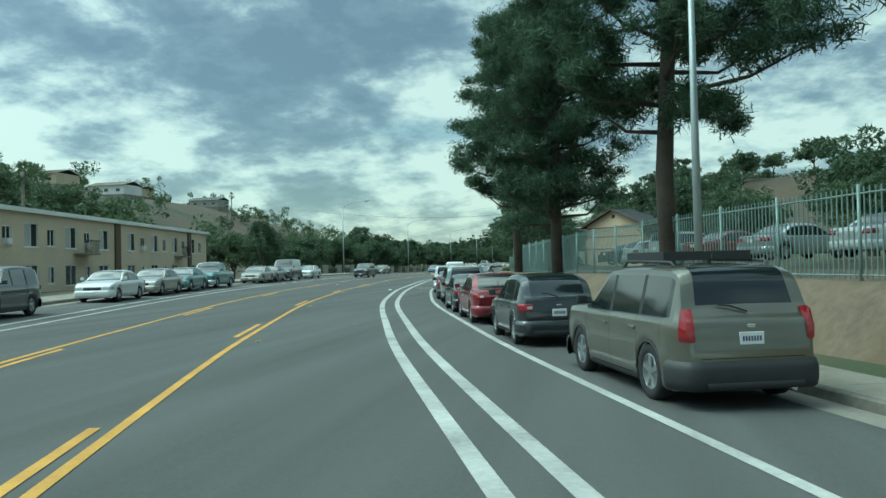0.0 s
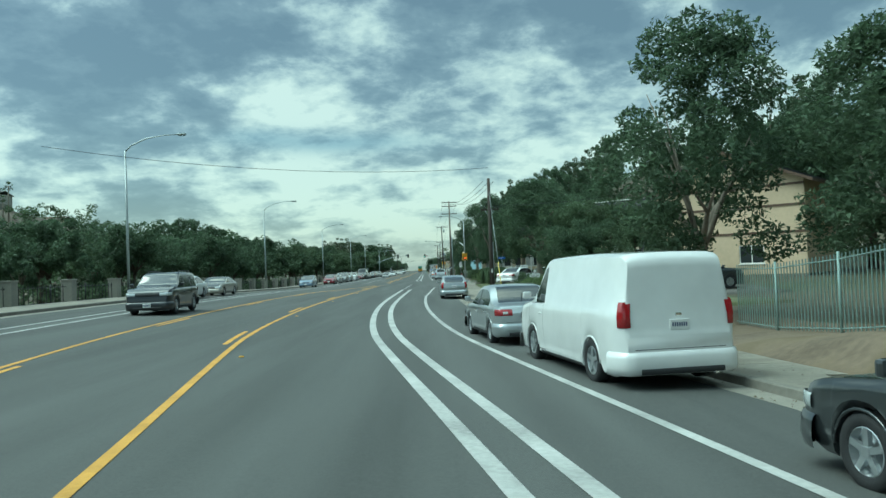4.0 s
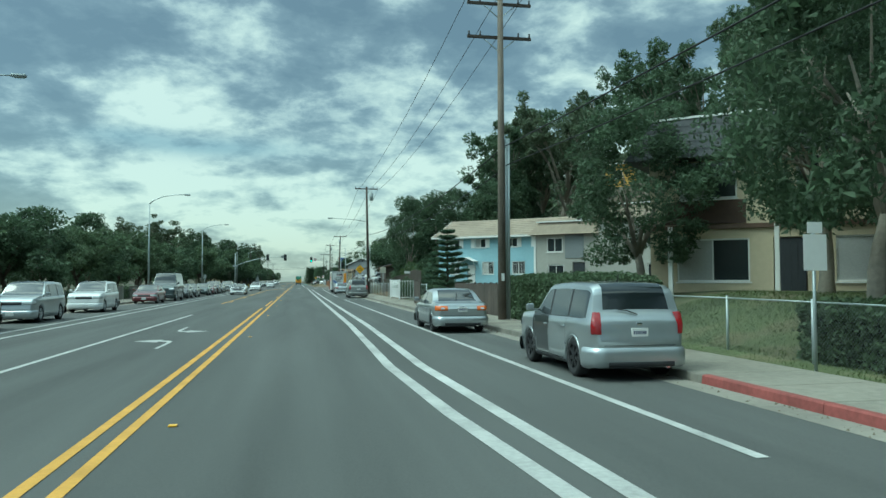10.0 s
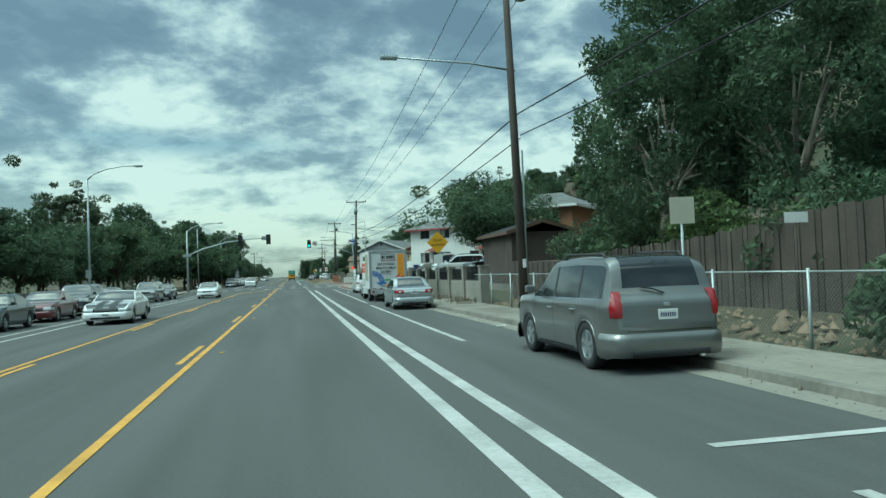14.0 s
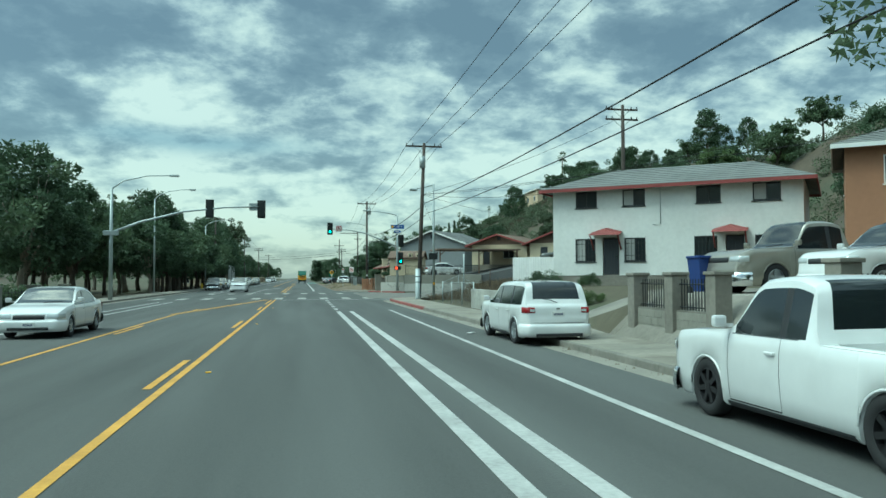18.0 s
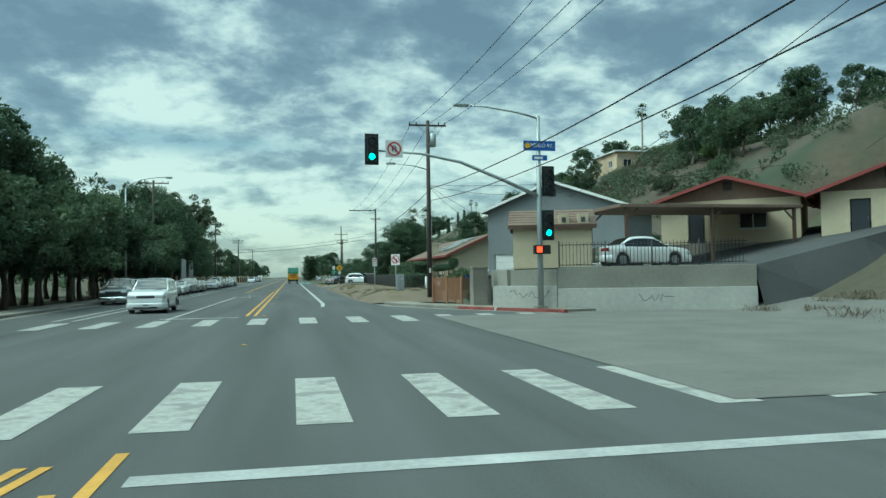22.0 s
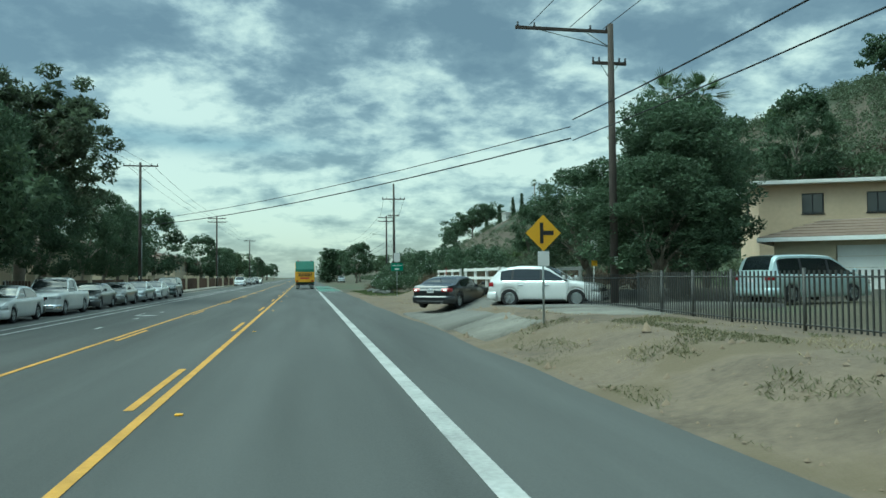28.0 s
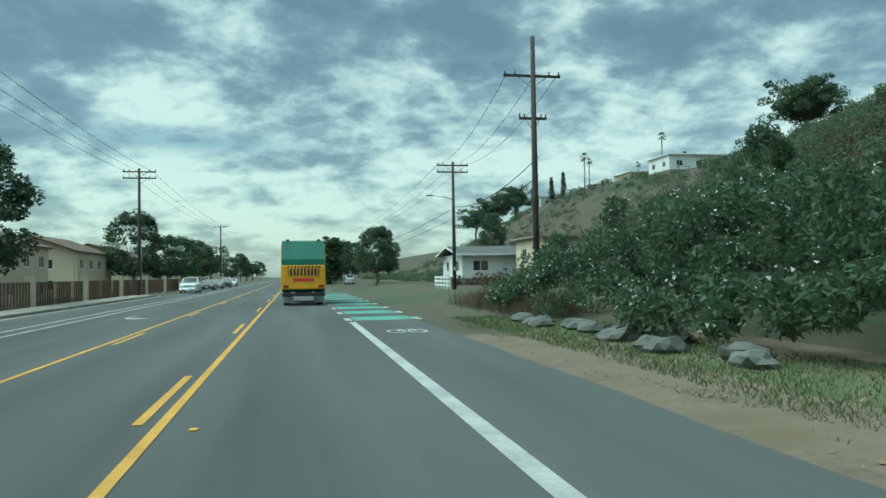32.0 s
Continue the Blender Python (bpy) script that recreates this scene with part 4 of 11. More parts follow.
# ---- vehicles ----
CAR_GLASS = mat("tinted_car_glass", (0.012, 0.016, 0.018), 0.06, vary=0.05, bump=0, coat=0.6)
RED_LENS = mat("red_lamp_lens", (0.26, 0.008, 0.012), 0.15, vary=0.1, bump=0, coat=0.8)
AMBER_LENS = mat("amber_lamp_lens", (0.6, 0.13, 0.02), 0.15, vary=0.1, bump=0, coat=0.8)
CLEAR_LENS = mat("clear_lamp_lens", (0.55, 0.58, 0.58), 0.12, 0.3, vary=0.1, bump=0, coat=0.8)
PLATE = mat("number_plate", (0.7, 0.7, 0.68), 0.5, vary=0.05, bump=0)
PLATE_INK = mat("number_plate_ink", (0.05, 0.06, 0.14), 0.5, vary=0.05, bump=0)
RIM = mat("alloy_rim", (0.5, 0.52, 0.53), 0.3, 0.85, vary=0.1, bump=0)
DARK_RIM = mat("dark_rim", (0.03, 0.03, 0.032), 0.4, 0.5, vary=0.1, bump=0)
CHROME = mat("chrome", (0.75, 0.76, 0.77), 0.12, 1.0, vary=0.05, bump=0)
SEAM = mat("panel_gap", (0.01, 0.01, 0.011), 0.9, bump=0)
PAINTS = {}


def paint(name, color, metal=0.25):
    if name not in PAINTS:
        PAINTS[name] = mat(name + "_car_paint", color, 0.3, metal, vary=0.1, grain=3, stain=0.8, bump=0, coat=1.0)
    return PAINTS[name]


COLORS = {"white": ((0.66, 0.67, 0.66), 0.0), "silver": ((0.40, 0.43, 0.44), 0.7), "black": ((0.012, 0.014, 0.016), 0.2), "red": ((0.19, 0.010, 0.018), 0.35), "maroon": ((0.11, 0.014, 0.018), 0.3),
          "grey": ((0.18, 0.185, 0.175), 0.6), "olive": ((0.15, 0.145, 0.115), 0.55), "dark_green": ((0.016, 0.032, 0.03), 0.3), "teal": ((0.05, 0.17, 0.17), 0.3), "blue": ((0.16, 0.22, 0.30), 0.4),
          "charcoal": ((0.035, 0.04, 0.042), 0.4), "tan": ((0.34, 0.32, 0.27), 0.5), "mist": ((0.25, 0.285, 0.29), 0.6), "sky": ((0.50, 0.62, 0.63), 0.4)}
# length, width, height, belt height, keys of the roofline (share of length from the tail, share of height), pillars, rack
SHAPES = {
    "sedan": (4.65, 1.80, 1.46, 0.62, [(0, 0.55), (0.02, 0.66), (0.15, 0.70), (0.17, 0.71), (0.33, 0.965), (0.45, 1.0), (0.55, 0.985), (0.73, 0.67), (0.9, 0.60), (0.985, 0.50), (1, 0.36)]),
    "hatch": (4.2, 1.74, 1.52, 0.60, [(0, 0.50), (0.015, 0.66), (0.03, 0.70), (0.12, 0.93), (0.3, 1.0), (0.5, 0.985), (0.72, 0.66), (0.9, 0.58), (0.985, 0.48), (1, 0.34)]),
    "fastback": (4.48, 1.75, 1.49, 0.61, [(0, 0.55), (0.012, 0.70), (0.03, 0.735), (0.28, 0.94), (0.45, 1.0), (0.56, 0.97), (0.80, 0.64), (0.93, 0.55), (0.985, 0.47), (1, 0.34)]),
    "suv": (4.6, 1.86, 1.74, 0.60, [(0, 0.42), (0.012, 0.60), (0.03, 0.66), (0.075, 0.94), (0.12, 0.985), (0.35, 1.0), (0.55, 0.985), (0.71, 0.67), (0.92, 0.61), (0.985, 0.53), (1, 0.34)]),
    "minivan": (4.9, 1.95, 1.75, 0.56, [(0, 0.42), (0.012, 0.56), (0.03, 0.62), (0.08, 0.93), (0.13, 0.98), (0.35, 1.0), (0.58, 0.98), (0.80, 0.62), (0.94, 0.53), (0.985, 0.45), (1, 0.30)]),
    "van": (5.6, 2.02, 2.1, 0.56, [(0, 0.40), (0.008, 0.55), (0.02, 0.93), (0.05, 0.985), (0.3, 1.0), (0.66, 0.985), (0.79, 0.60), (0.93, 0.53), (0.985, 0.45), (1, 0.30)]),
    "pickup": (5.3, 1.90, 1.78, 0.60, [(0, 0.52), (0.01, 0.61), (0.385, 0.61), (0.39, 0.62), (0.43, 0.955), (0.5, 1.0), (0.6, 0.985), (0.70, 0.65), (0.92, 0.60), (0.985, 0.52), (1, 0.34)]),
    "coupe": (4.75, 1.90, 1.38, 0.64, [(0, 0.56), (0.02, 0.70), (0.12, 0.74), (0.3, 0.95), (0.42, 1.0), (0.5, 0.98), (0.66, 0.70), (0.9, 0.62), (0.985, 0.5), (1, 0.34)]),
}
CAR_CACHE = {}


def interp(keys, t):
    """Smooth course through the keys that never overshoots them."""
    k = max(0, min(len(keys) - 2, next((i for i in range(len(keys) - 1) if t <= keys[i + 1][0]), len(keys) - 2)))
    (a, p), (b, q) = keys[k], keys[k + 1]

    def slope(i):
        if i in (0, len(keys) - 1):
            return 0.0
        d0 = (keys[i][1] - keys[i - 1][1]) / (keys[i][0] - keys[i - 1][0])
        d1 = (keys[i + 1][1] - keys[i][1]) / (keys[i + 1][0] - keys[i][0])
        return 2 * d0 * d1 / (d0 + d1) if d0 * d1 > 0 else 0.0

    h = b - a
    x = max(0.0, min(1.0, (t - a) / h))
    return (2 * x**3 - 3 * x**2 + 1) * p + (x**3 - 2 * x**2 + x) * h * slope(k) + (-2 * x**3 + 3 * x**2) * q + (x**3 - x**2) * h * slope(k + 1)


def wheel_meshes(radius, wide, dark):
    key = ("wheel", radius, wide, dark)
    if key in CAR_CACHE:
        return CAR_CACHE[key]

    def lathe(profile, n=22):
        bm = bmesh.new()
        rings = [[bm.verts.new((x, r * math.cos(2 * math.pi * k / n), r * math.sin(2 * math.pi * k / n))) for k in range(n)] for x, r in profile]
        for a, b in zip(rings, rings[1:]):
            for k in range(n):
                bm.faces.new((a[k], a[(k + 1) % n], b[(k + 1) % n], b[k]))
        return bm

    h = wide / 2
    tyre = lathe([(-h * 0.8, radius * 0.62), (-h, radius * 0.72), (-h * 0.98, radius * 0.9), (-h * 0.7, radius), (h * 0.7, radius), (h * 0.98, radius * 0.9), (h, radius * 0.72), (h * 0.8, radius * 0.62)])
    rim = lathe([(h * 0.8, radius * 0.64), (h * 0.86, radius * 0.60), (h * 0.2, radius * 0.56), (h * 0.1, 0.001)])
    for k in range(5 if not dark else 7):
        a = 2 * math.pi * k / (5 if not dark else 7)
        box(rim, h * 0.45, h * 0.82, -radius * 0.09, radius * 0.09, 0.0, radius * 0.6, m=Matrix.Rotation(a, 4, "X"))
    box(rim, h * 0.4, h * 0.9, -radius * 0.14, radius * 0.14, -radius * 0.14, radius * 0.14, bevel=0.01)
    out = []
    for name, bm, m in (("tyre", tyre, RUBBER), ("rim", rim, DARK_RIM if dark else RIM)):
        bmesh.ops.recalc_face_normals(bm, faces=bm.faces)
        me = bpy.data.meshes.new(name)
        for f in bm.faces:
            f.smooth = name == "tyre"
        bm.to_mesh(me)
        bm.free()
        me.materials.append(m)
        out.append(me)
    CAR_CACHE[key] = out
    return out


def plan_half(shape, s):
    """Half width of a car s metres from its tail: the corners are rounded."""
    L, W = SHAPES[shape][:2]
    e = max(0.0, 1 - min(s, L - s) / 0.5)
    return W / 2 * (1 - 0.17 * e**2.4)


def car_ring(shape, s):
    """Half of the cross-section s metres from the tail, from the sill up to the middle of the roof."""
    L, W, H, belt, keys = SHAPES[shape]
    arch = 0.385 if shape in ("suv", "pickup", "van") else 0.35
    t = s / L
    zt = H * interp(keys, t)
    zb = min(H * belt + 0.045 * (1 - t), zt - 0.035)
    w = plan_half(shape, s)
    end = min(s, L - s)
    z0 = 0.20 + 0.16 * max(0.0, 1 - end / 0.4) ** 2
    flare = 0.0
    for a in (L * 0.205, L * 0.80):
        if abs(s - a) < arch:
            z0 = max(z0, 0.33 + math.sqrt(arch**2 - (s - a) ** 2))
        flare = max(flare, 0.016 * max(0.0, 1 - max(0.0, abs(s - a) - arch) / 0.12))
    z0 = min(z0, zb - 0.1)
    d = zb - z0
    g = max(0.0, min(1.0, (zt - zb) / (H - H * belt)))
    top = w * (0.955 - 0.175 * g)
    low, high = (w * 0.945, zb + 0.012), (top, zt - 0.05 * g - 0.012)
    ring = [(w * 0.90 + flare, z0), (w * 0.955 + flare, z0 + min(0.05, d * 0.2)), (w * 0.985 + flare, z0 + 0.3 * d), (w, z0 + 0.56 * d), (w * 0.993, z0 + 0.82 * d), (w * 0.965, zb - 0.014), low,
            (low[0] + (high[0] - low[0]) * 0.86, low[1] + (high[1] - low[1]) * 0.88), high, (top * 0.93, zt - 0.02 * g - 0.006), (top * 0.78, zt - 0.003), (top * 0.4, zt + 0.008 * g), (0, zt + 0.012 * g)]
    if shape == "pickup" and 0.07 < s < 0.375 * L:
        ring[8:] = [(w * 0.93, zt), (w * 0.86, zt), (w * 0.85, zt - 0.02), (w * 0.845, zt - 0.47), (0, zt - 0.47)]
    return ring, g


def side_patch(shape, s0, s1, k0, k1, off, side, n=6):
    """A strip that follows a car's flank between two stations and two levels of its section."""
    L = SHAPES[shape][0]
    bm = bmesh.new()
    cols = []
    levels = sorted({k0, k1, *(float(k) for k in range(math.ceil(k0), math.floor(k1) + 1))})
    for i in range(n + 1):
        s = s0 + (s1 - s0) * i / n
        ring, _ = car_ring(shape, s)
        col = []
        for k in levels:
            a, b = ring[int(k)], ring[min(int(k) + 1, len(ring) - 1)]
            x, z = a[0] + (b[0] - a[0]) * (k % 1), a[1] + (b[1] - a[1]) * (k % 1)
            col.append(bm.verts.new((side * (x + off), s - L / 2, z)))
        cols.append(col)
    for a, b in zip(cols, cols[1:]):
        for i in range(len(levels) - 1):
            q = (a[i], b[i], b[i + 1], a[i + 1])
            bm.faces.new(q if side > 0 else q[::-1])
    return bm


def end_depth(shape, z, rear=True):
    """How far a car's end leans in at a height."""
    L, W, H, belt, keys = SHAPES[shape]
    for i in range(120):
        t = i / 400
        if H * interp(keys, t if rear else 1 - t) >= z:
            return t * L
    return 0.3 * L


def end_patch(shape, rear, x0, x1, s1, prof, side=0):
    """A band round a car's end: prof holds (how far it stands out, height); from x0 out to x1 and, past the corner, s1 along the flank."""
    L, W, H, belt, keys = SHAPES[shape]
    w0 = plan_half(shape, 0.0)
    path = [(x0 + (min(x1, w0) - x0) * i / 6, 0.0) for i in range(7)]
    if s1 > 0:
        path += [(plan_half(shape, s1 * i / 6), s1 * i / 6) for i in range(1, 7)]
    if side == 0:
        path = [(-x, s) for x, s in path[::-1]] + path
    elif side < 0:
        path = [(-x, s) for x, s in path[::-1]]
    out = []
    for x, s in path:
        if not out or abs(out[-1][0] - x) + abs(out[-1][1] - s) > 1e-4:
            out.append((x, s))
    bm = bmesh.new()
    cols = []
    for i, (x, s) in enumerate(out):
        (ax, as_), (bx, bs) = out[max(i - 1, 0)], out[min(i + 1, len(out) - 1)]
        dx, ds = bx - ax, bs - as_
        ln = math.hypot(dx, ds) or 1.0
        nx, ns_ = ds / ln * (1 if bx >= ax or True else 1), -dx / ln
        col = []
        for off, z in prof:
            lean = end_depth(shape, z, rear)
            over = max(0.0, (z - H * belt) / (H - H * belt))
            px, ps = (x + nx * off) * (1 - 0.19 * over), max(s, lean) + ns_ * off
            col.append(bm.verts.new((px, ps - L / 2 if rear else L / 2 - ps, z)))
        cols.append(col)
    for a, b in zip(cols, cols[1:]):
        for i in range(len(prof) - 1):
            q = (a[i], b[i], b[i + 1], a[i + 1])
            bm.faces.new(q if rear else q[::-1])
    for f in bm.faces:
        f.smooth = True
    return bm


WINDOW_FROM = {"sedan": 0.225, "fastback": 0.17, "coupe": 0.24, "hatch": 0.12, "suv": 0.082, "minivan": 0.08, "pickup": 0.43, "van": 0.66}
PILLARS = {"sedan": (0.505,), "fastback": (0.51,), "coupe": (), "hatch": (0.49, 0.23), "suv": (0.51, 0.275), "minivan": (0.56, 0.3), "pickup": (0.505,), "van": ()}
DOORS = {"coupe": (0.44, 0.72), "pickup": (0.505, 0.70), "van": (0.66, 0.82), "minivan": (0.30, 0.555, 0.77)}


def body_meshes(shape):
    """The shell of a car as groups of faces: body, glass of each opening, dark pillars between the panes."""
    if shape in CAR_CACHE:
        return CAR_CACHE[shape]
    L, W, H, belt, keys = SHAPES[shape]
    arch = 0.385 if shape in ("suv", "pickup", "van") else 0.35
    cuts = {round(L * (a[0] + (b[0] - a[0]) * j / 4), 4) for a, b in zip(keys, keys[1:]) for j in range(5)} | {round(L * i / 50, 4) for i in range(51)}
    cuts |= {round(a + arch * c, 4) for a in (L * 0.205, L * 0.80) for c in (-1, -0.97, -0.9, -0.78, -0.6, -0.3, 0, 0.3, 0.6, 0.78, 0.9, 0.97, 1)} | {0.03, 0.07, 0.12, 0.2, L - 0.03, L - 0.08, L - 0.15}
    cuts |= {round(L * (p + d), 4) for p in PILLARS[shape] for d in (-0.011, 0.011)}
    stations = sorted(cuts)
    stations = [s for i, s in enumerate(stations) if i == 0 or s - stations[i - 1] > 0.009]
    rings = [(s, *car_ring(shape, s)) for s in stations]
    n = 13
    groups = {}
    for (s0, r0, g0), (s1, r1, g1) in zip(rings, rings[1:]):
        mid = (s0 + s1) / 2 / L
        bed = shape == "pickup" and mid < 0.385
        slope = (r1[-1][1] - r0[-1][1]) / max(s1 - s0, 1e-3)
        steep = abs(slope) > 0.2 and min(g0, g1) > 0.07 and max(g0, g1) < 0.97 and not bed
        for i in range(n - 1):
            group = "body"
            if steep and slope < 0 and i >= 9:
                group = "windshield"
            elif steep and slope > 0 and i >= 10 and shape != "van" and min(g0, g1) > 0.12 and max(g0, g1) < 0.9:
                group = "rear_window"
            elif i == 6 and min(g0, g1) > 0.12 and mid > WINDOW_FROM[shape] and not bed:
                k = sum(mid < p for p in PILLARS[shape])
                group = "window_pillar" if any(abs(mid - p) < 0.0115 for p in PILLARS[shape]) else "side_window_" + "fmr"[k]
            for sg in (1, -1):
                q = [(sg * r0[i][0], s0 - L / 2, r0[i][1]), (sg * r1[i][0], s1 - L / 2, r1[i][1]), (sg * r1[i + 1][0], s1 - L / 2, r1[i + 1][1]), (sg * r0[i + 1][0], s0 - L / 2, r0[i + 1][1])]
                key = group + ("r" if sg > 0 else "l") if "side" in group or "pillar" in group else group
                groups.setdefault(key, []).append(q if sg > 0 else q[::-1])
    for (s, r, g), flip in ((rings[0], False), (rings[-1], True)):
        for i in range(n - 1):
            a, b = r[i], r[i + 1]
            q = [(-a[0], s - L / 2, a[1]), (a[0], s - L / 2, a[1]), (b[0], s - L / 2, b[1]), (-b[0], s - L / 2, b[1])]
            groups["body"].append(q[::-1] if flip else q)
    out = {}
    for group, quads in groups.items():
        bm = bmesh.new()
        for q in quads:
            try:
                bm.faces.new([bm.verts.new(p) for p in q])
            except ValueError:
                pass
        bmesh.ops.remove_doubles(bm, verts=bm.verts, dist=0.0005)
        bmesh.ops.dissolve_degenerate(bm, edges=bm.edges, dist=0.0004)
        for f in bm.faces:
            f.smooth = True
        for e in bm.edges:
            if len(e.link_faces) == 2 and e.calc_face_angle(0) > 0.7:
                e.smooth = False
        me = bpy.data.meshes.new(group)
        bm.to_mesh(me)
        bm.free()
        out[group] = me
    CAR_CACHE[shape] = out
    return out


def car(shape, color, m, label, light="tail", rack=False, dark_wheels=False, scale=(1, 1, 1), name="", stripes=None, group="parked cars", second=None, plain=False):
    """A road vehicle with its tail towards -y; built once for each look and copied after that."""
    far = plain
    key = ("car", shape, color, light, rack, dark_wheels, stripes, second, far)
    cat = {"pickup": "pickup truck", "van": "van", "suv": "suv", "minivan": "minivan"}.get(shape, "car")
    if key in CAR_CACHE:
        ob = copy_thing(CAR_CACHE[key], m)
        ob.scale = scale
        return tagged(ob, label, cat, group)
    L, W, H, belt, keys = SHAPES[shape]
    root = thing(name or {"pickup": "pickup_truck", "van": "van", "suv": "suv", "minivan": "minivan"}.get(shape, "car"), m, label, cat, group)
    CAR_CACHE[key] = root
    col = paint(color, *COLORS[color])
    for group_, me in body_meshes(shape).items():
        me = me.copy()
        me.materials.append(col if group_ == "body" else PLASTIC if "pillar" in group_ else CAR_GLASS)
        ob = new("side_window" if "side" in group_ else "window_pillar" if "pillar" in group_ else group_, me)
        ob.parent = root
    if not far:
        part("underbody", boxes((-W * 0.35, W * 0.35, -L * 0.46, L * 0.46, 0.2, 0.62 if shape != "pickup" else 0.55), bevel=0.03), PLASTIC, root)
    r = 0.37 if shape in ("suv", "pickup", "van") else 0.325
    tyre, rim = wheel_meshes(r, 0.22, dark_wheels)
    for y in (L * 0.205 - L / 2, L * 0.80 - L / 2):
        for sg in (1, -1):
            t = new("wheel", tyre)
            t.parent = root
            t.matrix_basis = pose(sg * (W / 2 - 0.125), y, r, 0, 0, 0 if sg > 0 else 180)
            q = new("rim", rim)
            q.parent = t
    zb = H * belt + 0.045
    zf = H * interp(keys, 0.97)
    rear, front = -L / 2, L / 2
    tall_end = shape in ("suv", "minivan", "van", "pickup", "hatch")
    doors = DOORS.get(shape, (0.285, 0.505, 0.735))
    for sg in (1, -1):
        if light == "tall":
            part("tail_lamp", end_patch(shape, True, W * 0.385, W, 0.14, [(0.0, zb - 0.27), (0.016, zb - 0.25), (0.02, zb - 0.1), (0.018, zb + 0.08), (0.0, zb + 0.12)], sg), RED_LENS, root)
        else:
            lamp = part("tail_lamp", end_patch(shape, True, W * (0.33 if tall_end else 0.27), W, 0.24, [(0.0, zb - 0.21), (0.014, zb - 0.195), (0.018, zb - 0.13), (0.014, zb - 0.065), (0.0, zb - 0.05)], sg), AMBER_LENS if light == "amber" else RED_LENS, root)
            if not far:
                part("reversing_lens", end_patch(shape, True, W * 0.335, W * 0.40, 0, [(0.019, zb - 0.165), (0.023, zb - 0.15), (0.023, zb - 0.12), (0.019, zb - 0.105)], sg), CLEAR_LENS, lamp)
        part("headlamp", end_patch(shape, False, W * 0.26, W, 0.3, [(0.0, zf - 0.2), (0.014, zf - 0.185), (0.016, zf - 0.13), (0.01, zf - 0.08), (0.0, zf - 0.065)], sg), CLEAR_LENS, root)
        y_m = L * (0.27 if shape in ("minivan", "van") else 0.19)
        mir = boxes((W * 0.5 + 0.02, W * 0.5 + 0.19, y_m, y_m + 0.1, zb + 0.05, zb + 0.19), bevel=0.035)
        box(mir, W * 0.46, W * 0.5 + 0.05, y_m + 0.03, y_m + 0.07, zb + 0.05, zb + 0.09)
        bmesh.ops.scale(mir, vec=(sg, 1, 1), verts=mir.verts)
        bmesh.ops.recalc_face_normals(mir, faces=mir.faces)
        part("mirror", mir, PLASTIC if second == "plastic" else col, root)
        if far:
            continue
        for d in doors:
            part("door_seam", side_patch(shape, d * L - 0.004, d * L + 0.004, 1.2, 5.9, 0.0025, sg, 1), SEAM, root)
        part("sill_seam", side_patch(shape, doors[0] * L, doors[-1] * L, 1.15, 1.22, 0.003, sg, 10), SEAM, root)
        part("window_trim", side_patch(shape, (WINDOW_FROM[shape] + 0.02) * L, (doors[-1] - 0.01) * L, 5.55, 6.0, 0.003, sg, 12), CHROME if second == "chrome" else PLASTIC, root)
        for d in doors[1:] if len(doors) > 2 else doors[1:]:
            yy = (d - 0.245 + 0.05) * L - L / 2 if len(doors) == 3 else doors[0] * L + 0.16 - L / 2
            ring, _ = car_ring(shape, yy + L / 2)
            x, z = ring[4]
            part("door_handle", boxes((min(sg * (x - 0.01), sg * (x + 0.03)), max(sg * (x - 0.01), sg * (x + 0.03)), yy - 0.09, yy + 0.09, z - 0.03, z + 0.005), bevel=0.012), CHROME if second == "chrome" else col, root)
        for y in (0.205, 0.80):
            s_ = y * L
            pts = [(sg * (plan_half(shape, s_ + (r + 0.03) * math.cos(a)) * 0.965 + 0.016), s_ + (r + 0.025) * math.cos(a) - L / 2, r + (r + 0.02) * math.sin(a)) for a in [math.pi * k / 14 for k in range(15)]]
            part("arch_lip", tube(pts, 0.016, 5), PLASTIC if second == "plastic" else col, root)
        part("sill", side_patch(shape, 0.29 * L, 0.71 * L, 0.0, 1.1, 0.006, sg, 8), PLASTIC, root)
    lower = PLASTIC if second == "plastic" else CHROME if shape == "pickup" else col
    zt = 0.60 if shape in ("suv", "pickup", "van") else 0.56
    part("rear_bumper", end_patch(shape, True, 0.0, W, 0.36, [(-0.02, 0.24), (0.035, 0.27), (0.055, 0.36), (0.055, zt - 0.1), (0.03, zt - 0.02), (-0.03, zt)]), lower, root)
    part("front_bumper", end_patch(shape, False, 0.0, W, 0.36, [(-0.02, 0.20), (0.03, 0.23), (0.05, 0.32), (0.045, 0.46), (0.02, 0.52), (-0.03, 0.54)]), lower, root)
    part("grille", end_patch(shape, False, 0.0, W * 0.23, 0, [(0.0, zf - 0.22), (0.02, zf - 0.21), (0.022, zf - 0.1), (0.0, zf - 0.09)]), PLASTIC, root)
    if not far:
        part("air_intake", end_patch(shape, False, 0.0, W * 0.3, 0, [(0.04, 0.25), (0.056, 0.26), (0.056, 0.33), (0.04, 0.34)]), PLASTIC, root)
